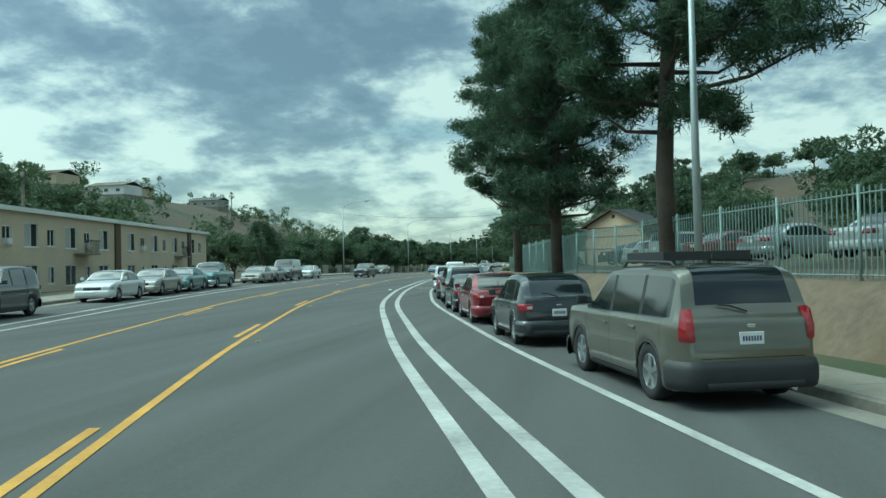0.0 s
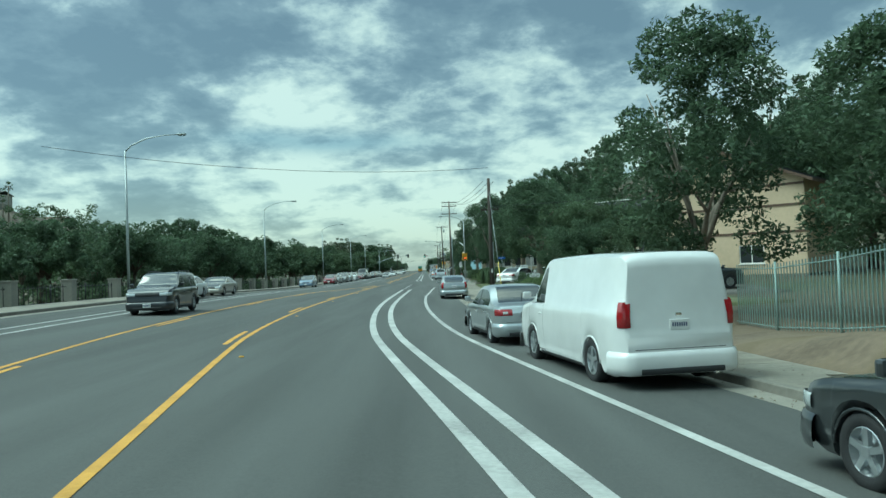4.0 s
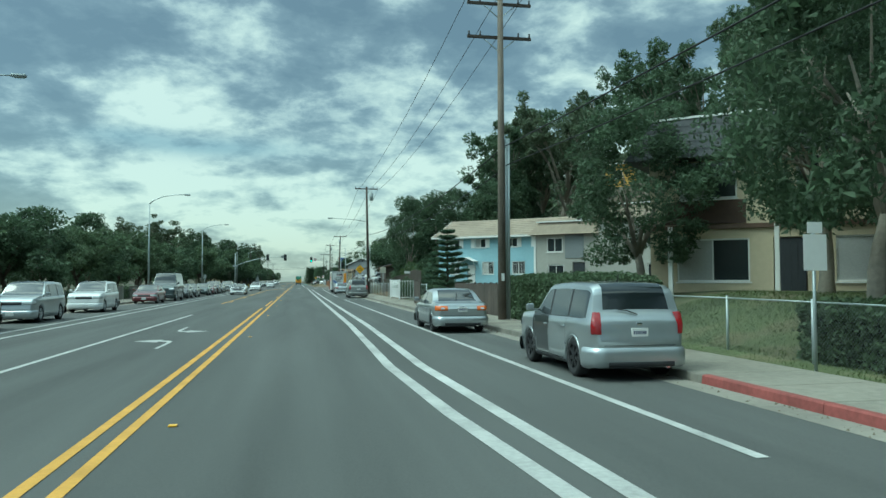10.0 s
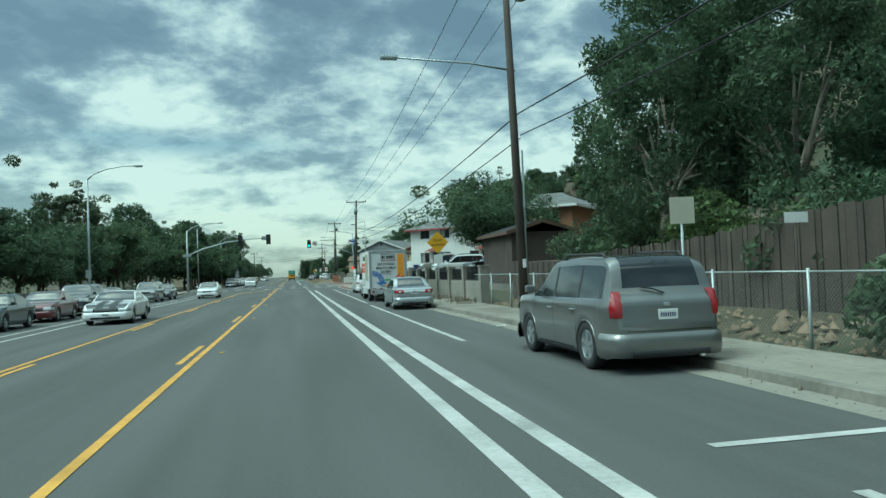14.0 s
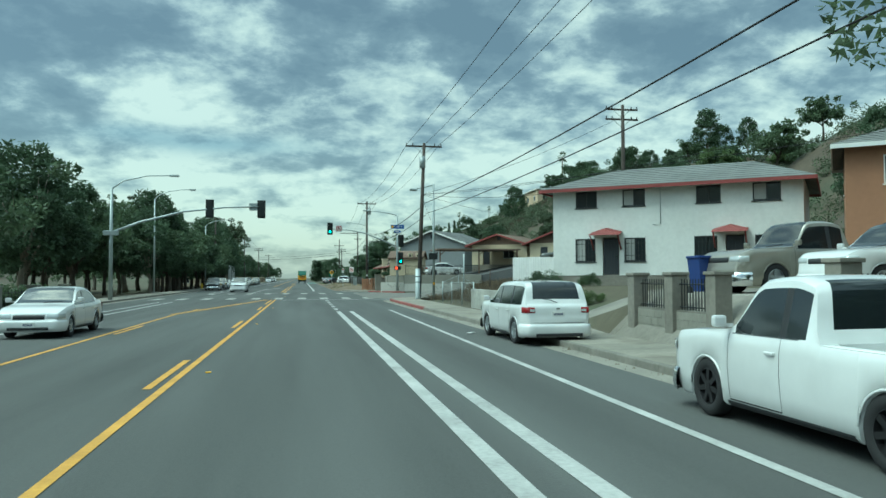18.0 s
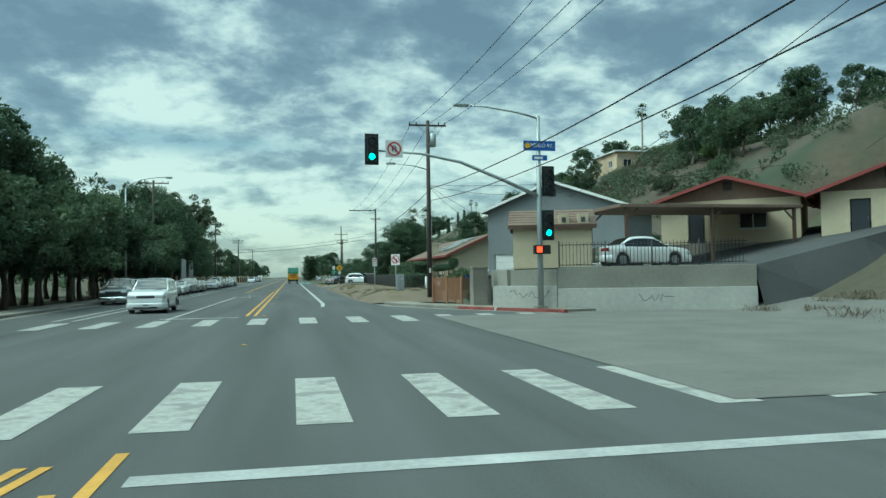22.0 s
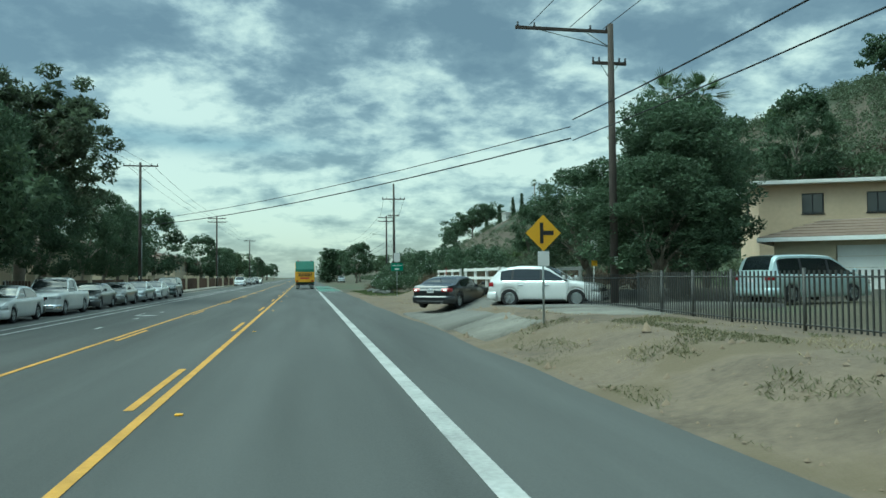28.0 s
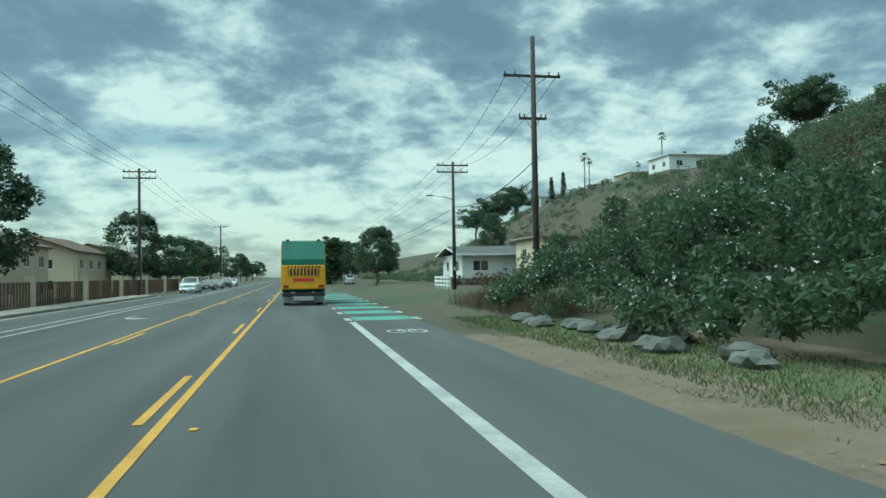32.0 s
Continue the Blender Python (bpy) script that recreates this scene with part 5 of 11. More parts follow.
    if not far:
        part("bumper_valance", end_patch(shape, True, 0.0, W * 0.33, 0, [(0.04, 0.255), (0.058, 0.27), (0.06, 0.335), (0.045, 0.35)]), PLASTIC, root)
        if shape != "pickup":
            part("boot_seam", end_patch(shape, True, 0.0, W * 0.36, 0, [(0.004, zt + 0.02), (0.004, zt + 0.028)]), SEAM, root)
        if tall_end and shape not in ("pickup", "van"):
            zw = H * belt + 0.12
            yw = rear + end_depth(shape, zw) - 0.03
            part("rear_wiper", tube([(0.0, yw, zw), (-0.2, yw + 0.012, zw + 0.07), (-0.36, yw + 0.02, zw + 0.09)], 0.011, 5), SEAM, root)
        part("badge", boxes((-0.055, 0.055, rear + end_depth(shape, zb - 0.09) - 0.02, rear + end_depth(shape, zb - 0.09) + 0.02, zb - 0.115, zb - 0.065), bevel=0.015), CHROME, root)
    pz = zb - 0.17 if not tall_end else zb - 0.24
    pz = 0.46 if shape == "pickup" else pz
    for sg in (-1, 1):
        zz = pz if sg < 0 else 0.40
        yy = (rear + end_depth(shape, zz) - (0.02 if zz > 0.6 else 0.075)) if sg < 0 else front + 0.07
        pl = part("number_plate", boxes((-0.155, 0.155, min(yy, yy - sg * 0.03), max(yy, yy - sg * 0.03), zz - 0.077, zz + 0.077), bevel=0.006), PLATE, root)
        if not far:
            part("plate_bars", boxes(*[(-0.12 + 0.036 * k, -0.12 + 0.036 * k + 0.022, yy if sg > 0 else yy - 0.003, yy + 0.003 if sg > 0 else yy, zz - 0.03, zz + 0.03) for k in range(7)]), PLATE_INK, pl)
    if not far:
        part("wiper", tube([(-W * 0.02, L * 0.235, zb + 0.045), (-W * 0.3, L * 0.215, zb + 0.085)], 0.011, 5), SEAM, root)
        part("tailpipe", tube([(W * 0.27, rear - 0.04, 0.25), (W * 0.27, rear + 0.25, 0.25)], 0.032, 10), CHROME, root)
        part("antenna", tube([(0, -L * 0.28, H * interp(keys, 0.22) - 0.02), (0, -L * 0.30, H * interp(keys, 0.22) + 0.16)], [0.012, 0.004], 5), PLASTIC, root)
    if rack:
        for sg in (1, -1):
            part("roof_rail", tube([(sg * W * 0.34, -L * 0.36, H - 0.06), (sg * W * 0.345, -L * 0.33, H + 0.03), (sg * W * 0.345, -L * 0.02, H + 0.05), (sg * W * 0.34, L * 0.02, H - 0.03)], 0.022, 6), PLASTIC, root)
        if rack == "basket":
            for a, b, c, d in ((-0.33, 0.33, -0.27, -0.262), (-0.33, 0.33, -0.003, 0.005), (-0.33, -0.32, -0.262, -0.003), (0.32, 0.33, -0.262, -0.003)):
                part("basket_side", boxes((W * a, W * b, L * c, L * d, H + 0.05, H + 0.17), bevel=0.006), PLASTIC, root)
            for k in range(6):
                part("basket_slat", boxes((-W * 0.32, W * 0.32, -L * 0.25 + 0.2 * k, -L * 0.25 + 0.2 * k + 0.04, H + 0.055, H + 0.075), bevel=0.006), PLASTIC, root)
    if second == "odd_door":
        part("front_door_skin", side_patch(shape, 0.515 * L, 0.735 * L, 1.25, 5.9, 0.0022, -1, 10), paint("black", *COLORS["black"]), root, "black replacement door panel")
    if stripes:
        for x in (-0.26, 0.26):
            if stripes == "bonnet":
                bm = bmesh.new()
                rows_ = []
                for k in range(9):
                    s_ = L * (0.69 + 0.29 * k / 8)
                    z = H * interp(keys, s_ / L) + 0.012
                    rows_.append([bm.verts.new((x - 0.14, s_ - L / 2, z)), bm.verts.new((x + 0.14, s_ - L / 2, z))])
                for a, b in zip(rows_, rows_[1:]):
                    bm.faces.new((a[0], a[1], b[1], b[0]))
                part("bonnet_stripe", bm, BLACK_METAL, root, "black stripe")
            if stripes == "tailgate":
                part("tailgate_stripe", boxes((x - 0.15, x + 0.15, rear - 0.012, rear + 0.01, 0.6, H * 0.605), bevel=0.004), BLACK_METAL, root, "black stripe")
    root.scale = scale
    return root


# ---- poles, lamps and cables ----
def street_lamp(u, y, h=8.3, reach=3.5, over="right", label="galvanised street lamp with a curved arm", sign=False):
    s = 1 if over == "right" else -1
    root = thing("street_lamp", along(u, y, 0.13 if abs(u) < 13.2 else hill(u, y)), label, "street lamp", "street lamps")
    part("base", merge(tube([(0, 0, -0.3), (0, 0, 0.10), (0, 0, 0.14)], [0.22, 0.22, 0.16], 10)), CONCRETE, root)
    part("pole", tube([(0, 0, 0), (0, 0, h * 0.5), (0, 0, h)], [0.105, 0.085, 0.06], 12), GALV, root)
    part("arm", tube([(0, 0, h - 0.05), (s * reach * 0.12, 0, h + 0.36), (s * reach * 0.4, 0, h + 0.78), (s * reach * 0.75, 0, h + 0.98), (s * reach, 0, h + 1.0)], [0.055, 0.05, 0.042, 0.036, 0.032], 8), GALV, root)
    bm = boxes((s * reach - 0.05, s * reach + 0.0, -0.05, 0.05, h + 0.95, h + 1.05), bevel=0.01)
    box(bm, min(s * reach, s * (reach + 0.62)), max(s * reach, s * (reach + 0.62)), -0.15, 0.15, h + 0.93, h + 1.07, bevel=0.06)
    part("lamp_head", bm, GALV, root)
    part("lens", boxes((min(s * (reach + 0.12), s * (reach + 0.55)), max(s * (reach + 0.12), s * (reach + 0.55)), -0.11, 0.11, h + 0.90, h + 0.94), bevel=0.015), CLEAR_LENS, root)
    return root


def utility_pole(u, y, h, arms=((0.4, 1.3),), lean=0.0, transformer=None, lamp=None, turn=0.0, steel=False, label="weathered wooden utility pole with crossarms", extras=()):
    """arms: distance below the top, half length and, if given, a shift to one side."""
    root = thing("utility_pole", along(u, y, hill(u, y) if abs(u) > 10.5 else 0.1, turn), label, "utility pole", "utility poles")
    part("pole", tube([(-lean * 0.0, 0, -0.5), (lean * 0.5, 0, h * 0.5), (lean, 0, h)], [0.17, 0.145, 0.11], 12), GALV if steel else POLE_WOOD, root)
    for arm in arms:
        d, half = arm[0], arm[1]
        sh = arm[2] if len(arm) > 2 else 0.0
        z, x = h - d, lean * (1 - d / h)
        a = part("crossarm", boxes((x - half + sh, x + half + sh, 0.12, 0.22, z - 0.06, z + 0.06), bevel=0.01), POLE_WOOD, root)
        part("brace", merge(tube([(x, 0.17, z - 0.6), (x + half * 0.5 + sh, 0.17, z - 0.05)], 0.02, 5), tube([(x, 0.17, z - 0.6), (x - half * 0.5 + sh, 0.17, z - 0.05)], 0.02, 5)), GALV, root)
        for k in (-0.95, -0.6, 0.6, 0.95):
            part("insulator", tube([(x + k * half + sh, 0.17, z + 0.05), (x + k * half + sh, 0.17, z + 0.1), (x + k * half + sh, 0.17, z + 0.13), (x + k * half + sh, 0.17, z + 0.22)], [0.025, 0.05, 0.03, 0.045], 8), BLACK_METAL, a)
    if transformer:
        z = h - transformer
        t = part("transformer", tube([(0.32, 0, z - 0.45), (0.32, 0, z - 0.43), (0.32, 0, z + 0.4), (0.32, 0, z + 0.45)], [0.18, 0.22, 0.22, 0.12], 14), GALV, root, "grey transformer can")
        part("bushing", tube([(0.32, 0, z + 0.4), (0.32, 0, z + 0.65)], [0.05, 0.03], 8), CLEAR_LENS, t)
    if lamp:
        z, reach = lamp
        part("lamp_arm", tube([(0, 0, z), (-reach * 0.4, 0, z + 0.25), (-reach, 0, z + 0.4)], [0.04, 0.035, 0.03], 8), GALV, root)
        part("lamp_head", boxes((-reach - 0.6, -reach, -0.14, 0.14, z + 0.33, z + 0.46), bevel=0.05), GALV, root)
    part("riser", tube([(0.16, 0.06, 0.0), (0.15, 0.05, h * 0.45)], 0.035, 8), GALV, root, "metal cable riser")
    part("marker", boxes((-0.06, 0.06, -0.185, -0.165, 1.6, 1.9)), WHITE_PAINT, root, "small white pole tag")
    return root


def cable(a, b, sag=0.6, r=0.014, label="black overhead cable between poles"):
    pts = []
    a, b = Vector(a), Vector(b)
    for i in range(11):
        t = i / 10
        p = a.lerp(b, t)
        p.z -= sag * 4 * t * (1 - t)
        pts.append(p)
    ob = part("overhead_cable", tube(pts, r, 5), WIRE)
    return tagged(ob, label, "cable", "overhead cables")


# left lamps, then the right ones
street_lamp(-14.0, 119, 9.9)
street_lamp(-14.6, 163, 9.9)
street_lamp(-14.2, 212.7, 9.9)
street_lamp(-13.5, 260.3, 9.9)
street_lamp(-13.3, 304, 9.9)
street_lamp(-13.0, 372, 9.9)
street_lamp(-13.0, 415, 9.9)
street_lamp(10.5, 23.6, 9.5, over="left")
street_lamp(11.15, 180.6, 8.4, over="left", reach=3.0)
utility_pole(10.8, 123.8, 8.6, arms=((2.3, 0.65),), label="tall dark wooden pole with a short crossarm")
utility_pole(9.95, 206.0, 13.9, arms=((0.2, 1.35), (0.9, 1.35), (2.3, 1.35)), label="tall wooden pole with three crossarms and metal risers")
pale_pole = [o for o in bpy.data.objects if o.name.startswith("utility_pole")][-1]
POLE_PALE = mat("sun_bleached_pole_wood", (0.155, 0.13, 0.105), 0.9, vary=0.35, grain=18, stain=0.8, bump=0.4, bump_scale=50)
for o in pale_pole.children:
    if o.name.startswith("pole"):
        o.data.materials[0] = POLE_PALE
for x in (0.2, 0.31):
    part("steel_riser", tube([(x, 0.02, 0.0), (x, 0.02, 7.4)], 0.055, 10), GALV, pale_pole, "galvanised cable riser")
utility_pole(10.1, 266.4, 12.8, arms=((0.25, 1.35),), transformer=1.2, lamp=(8.6, 4.2), lean=-0.25)
utility_pole(10.55, 343.5, 11.6, arms=((0.2, 1.35),), transformer=1.4, lean=0.45, label="leaning wooden pole with a crossarm and many cables")
utility_pole(10.75, 390.6, 11.7, arms=((0.3, 1.25),), transformer=1.3, lamp=(8.4, 2.2))
utility_pole(14.0, 452.3, 11.0, arms=((0.25, 1.9, -1.9), (1.5, 0.7)), label="wooden pole with a long one-sided crossarm")
utility_pole(13.3, 519.3, 13.1, arms=((1.9, 1.45), (4.0, 0.7)))
utility_pole(15.6, 549.5, 11.2, arms=((0.3, 1.4), (0.9, 1.4)), lamp=(7.8, 1.8))
utility_pole(-13.1, 500.5, 12.7, arms=((0.3, 1.6),), label="slim wooden pole beside the pavement")
utility_pole(-12.5, 559.5, 12.1, arms=((0.3, 1.5), (0.9, 1.5)), label="pale wooden pole with two crossarms")
utility_pole(-12.5, 640, 12.0, arms=((0.3, 1.5),))
utility_pole(24.3, 338.3, 12.4, arms=((0.3, 1.2), (1.0, 1.2)), label="wooden pole behind the white house")


# ---- buildings ----
def stucco(name, color, vary=0.12):
    return mat(name + "_stucco", color, 0.9, vary=vary, grain=5, stain=0.35, bump=0.35, bump_scale=60)


BLUE_WALL, WHITE_WALL, TAN_WALL, GREY_WALL = stucco("sky_blue", (0.30, 0.47, 0.53)), stucco("white", (0.70, 0.70, 0.67)), stucco("tan", (0.58, 0.48, 0.35)), stucco("grey", (0.34, 0.335, 0.30))
CREAM_WALL, PEACH_WALL, BROWN_WALL, YELLOW_WALL = stucco("cream", (0.55, 0.47, 0.33)), stucco("peach", (0.58, 0.45, 0.31)), stucco("rust_brown", (0.33, 0.17, 0.10)), stucco("ochre", (0.60, 0.36, 0.09))
COOL_GREY = stucco("cool_grey", (0.20, 0.215, 0.222))
DARK_SIDING = mat("dark_brown_siding", (0.075, 0.045, 0.032), 0.8, vary=0.25, grain=6, stain=0.8, bump=0.4, bump_scale=30)
SHINGLE_TAN = mat("tan_shingles", (0.25, 0.205, 0.155), 0.9, vary=0.25, grain=4, stain=0.6, bump=0.6, bump_scale=14)
SHINGLE_DARK = mat("dark_shingles", (0.05, 0.052, 0.055), 0.9, vary=0.3, grain=4, stain=0.6, bump=0.6, bump_scale=14)
SHINGLE_GREY = mat("grey_shingles", (0.15, 0.155, 0.15), 0.9, vary=0.25, grain=4, stain=0.6, bump=0.6, bump_scale=14)
SHINGLE_BROWN = mat("brown_shingles", (0.17, 0.12, 0.09), 0.9, vary=0.25, grain=4, stain=0.6, bump=0.6, bump_scale=14)
TRIM_WHITE = mat("white_trim", (0.72, 0.72, 0.69), 0.6, vary=0.1, bump=0.05)
TRIM_RED = mat("dark_red_trim", (0.22, 0.045, 0.04), 0.65, vary=0.15, bump=0.08)
TRIM_BROWN = mat("brown_trim", (0.10, 0.06, 0.04), 0.7, vary=0.2, bump=0.1)
PANE = mat("window_glass", (0.03, 0.035, 0.038), 0.05, vary=0.1, bump=0, coat=0.6)
CURTAIN = mat("pale_curtain", (0.42, 0.42, 0.40), 0.9, vary=0.2, grain=20, bump=0.2)
DOOR_DARK = mat("dark_door", (0.03, 0.034, 0.04), 0.5, vary=0.15, bump=0.1)
BLOCK = mat("concrete_block", (0.25, 0.24, 0.205), 0.92, vary=0.2, grain=9, stain=0.5, bump=0.4, bump_scale=50, random_tint=0.06)
GRAFFITI = mat("spray_paint", (0.06, 0.06, 0.065), 0.7, vary=0.2, bump=0)
WOOD_FENCE = mat("weathered_fence_boards", (0.068, 0.054, 0.044), 0.92, vary=0.35, grain=12, stain=0.9, bump=0.5, bump_scale=30, random_tint=0.18)


def facade(house, m, length, height, openings, material, thick=0.2, extra=""):
    """A wall with real openings; a opening is (a0, a1, z0, z1, kind, trim)."""
    xs = sorted({0.0, length, *(v for o in openings for v in o[:2])})
    zs = sorted({0.0, height, *(v for o in openings for v in o[2:4])})
    bm = bmesh.new()
    for x0, x1 in zip(xs, xs[1:]):
        run = None
        for z0, z1 in zip(zs, zs[1:]):
            hole = any(o[0] - 1e-6 <= x0 and x1 <= o[1] + 1e-6 and o[2] - 1e-6 <= z0 and z1 <= o[3] + 1e-6 for o in openings)
            if hole:
                if run:
                    box(bm, x0, x1, 0, thick, *run)
                run = None
            else:
                run = (run[0], z1) if run else (z0, z1)
        if run:
            box(bm, x0, x1, 0, thick, *run)
    bmesh.ops.remove_doubles(bm, verts=bm.verts, dist=0.0005)
    wall = part("wall", bm, material, house)
    wall.matrix_basis = m
    for o in openings:
        a0, a1, z0, z1, kind = o[:5]
        trim = o[5] if len(o) > 5 else TRIM_WHITE
        w = 0.06
        if kind == "door":
            d = part("door", boxes((a0 + 0.05, a1 - 0.05, 0.06, 0.11, z0, z1 - 0.05), bevel=0.008), trim if trim is not TRIM_WHITE else TRIM_WHITE, house)
            d.matrix_basis = m
            part("handle", boxes((a1 - 0.16, a1 - 0.11, 0.02, 0.06, z0 + 0.95, z0 + 1.08)), CHROME, d)
            for k in range(5):
                part("door_bar", boxes((a0 + 0.12 + k * (a1 - a0 - 0.24) / 4 - 0.01, a0 + 0.12 + k * (a1 - a0 - 0.24) / 4 + 0.01, 0.045, 0.062, z0 + 0.1, z1 - 0.15)), d.data.materials[0], d)
            continue
        if kind == "garage":
            d = part("garage_door", boxes(*[(a0 + 0.04, a1 - 0.04, 0.07, 0.11, z0 + k * (z1 - z0) / 4, z0 + (k + 1) * (z1 - z0) / 4 - 0.015) for k in range(4)], bevel=0.006), trim, house)
            d.matrix_basis = m
            continue
        fr = part("window", boxes((a0, a1, 0.04, 0.11, z0, z0 + w), (a0, a1, 0.04, 0.11, z1 - w, z1), (a0, a0 + w, 0.041, 0.109, z0 + w, z1 - w), (a1 - w, a1, 0.041, 0.109, z0 + w, z1 - w), ((a0 + a1) / 2 - 0.025, (a0 + a1) / 2 + 0.025, 0.042, 0.108, z0 + w, z1 - w)), trim, house)
        fr.matrix_basis = m
        part("pane", boxes((a0 + w, a1 - w, 0.075, 0.083, z0 + w, z1 - w)), PANE, fr)
        part("sill", boxes((a0 - 0.05, a1 + 0.05, -0.05, 0.05, z0 - 0.06, z0 - 0.005), bevel=0.008), trim, fr)
        if "curtain" in kind:
            part("curtain", boxes((a0 + w, (a0 + a1) / 2 - 0.03, 0.066, 0.072, z0 + w + 0.0, z1 - w)), CURTAIN, fr)
        if "bars" in kind:
            n = max(4, int((a1 - a0) / 0.16))
            part("window_grille", boxes(*[(a0 + (a1 - a0) * k / n - 0.009, a0 + (a1 - a0) * k / n + 0.009, -0.06, -0.045, z0 - 0.04, z1 + 0.04) for k in range(n + 1)], (a0 - 0.03, a1 + 0.03, -0.065, -0.04, z0 + 0.3, z0 + 0.325), (a0 - 0.03, a1 + 0.03, -0.065, -0.04, z1 - 0.3, z1 - 0.275)), trim if "white" in kind else BLACK_METAL, fr)
        if "shutter" in kind:
            sw = (a1 - a0) * 0.36
            for b0 in (a0 - sw - 0.02, a1 + 0.02):
                sh = part("shutter", boxes((b0, b0 + sw, -0.05, -0.006, z0 - 0.02, z1 + 0.02), bevel=0.008), TRIM_WHITE, fr)
                part("slats", boxes(*[(b0 + 0.05, b0 + sw - 0.05, -0.062, -0.049, z0 + 0.08 + k * (z1 - z0 - 0.16) / 8, z0 + 0.115 + k * (z1 - z0 - 0.16) / 8) for k in range(9)]), TRIM_WHITE, sh)
        if "ac" in kind:
            part("air_conditioner", boxes((a0 + 0.1, a0 + 0.65, -0.3, 0.05, z0 + 0.02, z0 + 0.4), bevel=0.02), TRIM_WHITE, fr)
    return wall


def roof_gable(house, lx, ly, z, rise, material, over=0.5, along_y=True, fascia=TRIM_WHITE, thick=0.14, hip=0.0):
    """A pitched roof of two slabs of overlapping courses, with fascia boards."""
    if along_y:
        w, l = lx, ly
        put = lambda a, b, c: (a, b, c)
    else:
        w, l = ly, lx
        put = lambda a, b, c: (b, a, c)
    n = max(6, int(math.hypot(w / 2, rise) / 0.45))
    for sg in (0, 1):
        bm = bmesh.new()
        slope = rise / (w / 2)
        e = w / 2 + over
        ring = []
        for k in range(n):
            for d, up_ in ((e * k / n, 0.03), (e * (k + 1) / n, 0.0)):
                ring.append((d, z - over * slope + slope * d + thick + up_))
        ring += [(e, z - over * slope + slope * e + thick - 0.05), (0.0, z - over * slope + thick - 0.05)]
        ends = [[], []]
        for d, zz in ring:
            x, h = (-over + d if sg == 0 else w + over - d), hip * d / e
            ends[0].append(bm.verts.new(put(x, -over + h, zz)))
            ends[1].append(bm.verts.new(put(x, l + over - h, zz)))
        for i in range(len(ring)):
            j = (i + 1) % len(ring)
            bm.faces.new((ends[0][i], ends[1][i], ends[1][j], ends[0][j]))
        bm.faces.new(ends[0][::-1])
        bm.faces.new(ends[1])
        bmesh.ops.recalc_face_normals(bm, faces=bm.faces)
        part("roof_slope", bm, material, house)
        x = -over if sg == 0 else w + over
        q0, q1 = put(x - 0.03, -over, 0), put(x + 0.03, l + over, 0)
        zz = z - over * slope
        part("fascia", boxes((min(q0[0], q1[0]), max(q0[0], q1[0]), min(q0[1], q1[1]), max(q0[1], q1[1]), zz - 0.04, zz + thick)), fascia, house)
    if hip:
        for end in (0, 1):
            yb, yt = (-over, -over + hip) if end == 0 else (l + over, l + over - hip)
            slope = rise / (w / 2)
            zz = z - over * slope + thick
            bm = bmesh.new()
            top = z + rise + thick
            vs = [bm.verts.new(put(-over, yb, zz)), bm.verts.new(put(w + over, yb, zz)), bm.verts.new(put(w / 2, yt, top)), bm.verts.new(put(w / 2, yt, top - 0.1)), bm.verts.new(put(-over, yb, zz - 0.1)), bm.verts.new(put(w + over, yb, zz - 0.1))]
            for f in ((0, 1, 2), (4, 5, 3), (0, 4, 5, 1), (1, 5, 3, 2), (2, 3, 4, 0)):
                bm.faces.new([vs[i] for i in f])
            bmesh.ops.recalc_face_normals(bm, faces=bm.faces)
            part("hip_end", bm, material, house)
            q0, q1 = put(-over, yb - 0.03, 0), put(w + over, yb + 0.03, 0)
            part("fascia", boxes((min(q0[0], q1[0]), max(q0[0], q1[0]), min(q0[1], q1[1]), max(q0[1], q1[1]), zz - thick - 0.05, zz)), fascia, house)
    else:
        for end in (0, 1):
            y = -over if end == 0 else l + over
            for sg in (0, 1):
                slope = rise / (w / 2)
                bm = bmesh.new()
                x0, x1 = (-over, w / 2) if sg == 0 else (w + over, w / 2)
                z0, z1 = z - over * slope, z + rise
                v = [bm.verts.new(put(x, y + dy, zz)) for dy in (-0.03, 0.03) for x, zz in ((x0, z0 - 0.04), (x1, z1 - 0.04), (x1, z1 + thick + 0.01), (x0, z0 + thick + 0.01))]
                for f in ((0, 1, 2, 3), (7, 6, 5, 4), (0, 4, 5, 1), (1, 5, 6, 2), (2, 6, 7, 3), (3, 7, 4, 0)):
                    bm.faces.new([v[i] for i in f])
                bmesh.ops.recalc_face_normals(bm, faces=bm.faces)
                part("bargeboard", bm, fascia, house)


def gable_wall(house, w, z, rise, y, material, along_y=True, thick=0.2):
    bm = bmesh.new()
    put = (lambda a, b, c: (a, b, c)) if along_y else (lambda a, b, c: (b, a, c))
    v = [bm.verts.new(put(a, y + d, c)) for d in (0, thick) for a, c in ((0, z), (w, z), (w / 2, z + rise))]
    for f in ((0, 1, 2), (5, 4, 3), (0, 3, 4, 1), (1, 4, 5, 2), (2, 5, 3, 0)):
        bm.faces.new([v[i] for i in f])
    bmesh.ops.recalc_face_normals(bm, faces=bm.faces)
    part("gable", bm, material, house)
    part("gable_vent", boxes((w / 2 - 0.25, w / 2 + 0.25, y - 0.03, y, z + rise * 0.45, z + rise * 0.45 + 0.5)) if along_y else boxes((y - 0.03, y, w / 2 - 0.25, w / 2 + 0.25, z + rise * 0.45, z + rise * 0.45 + 0.5)), PLASTIC, house)


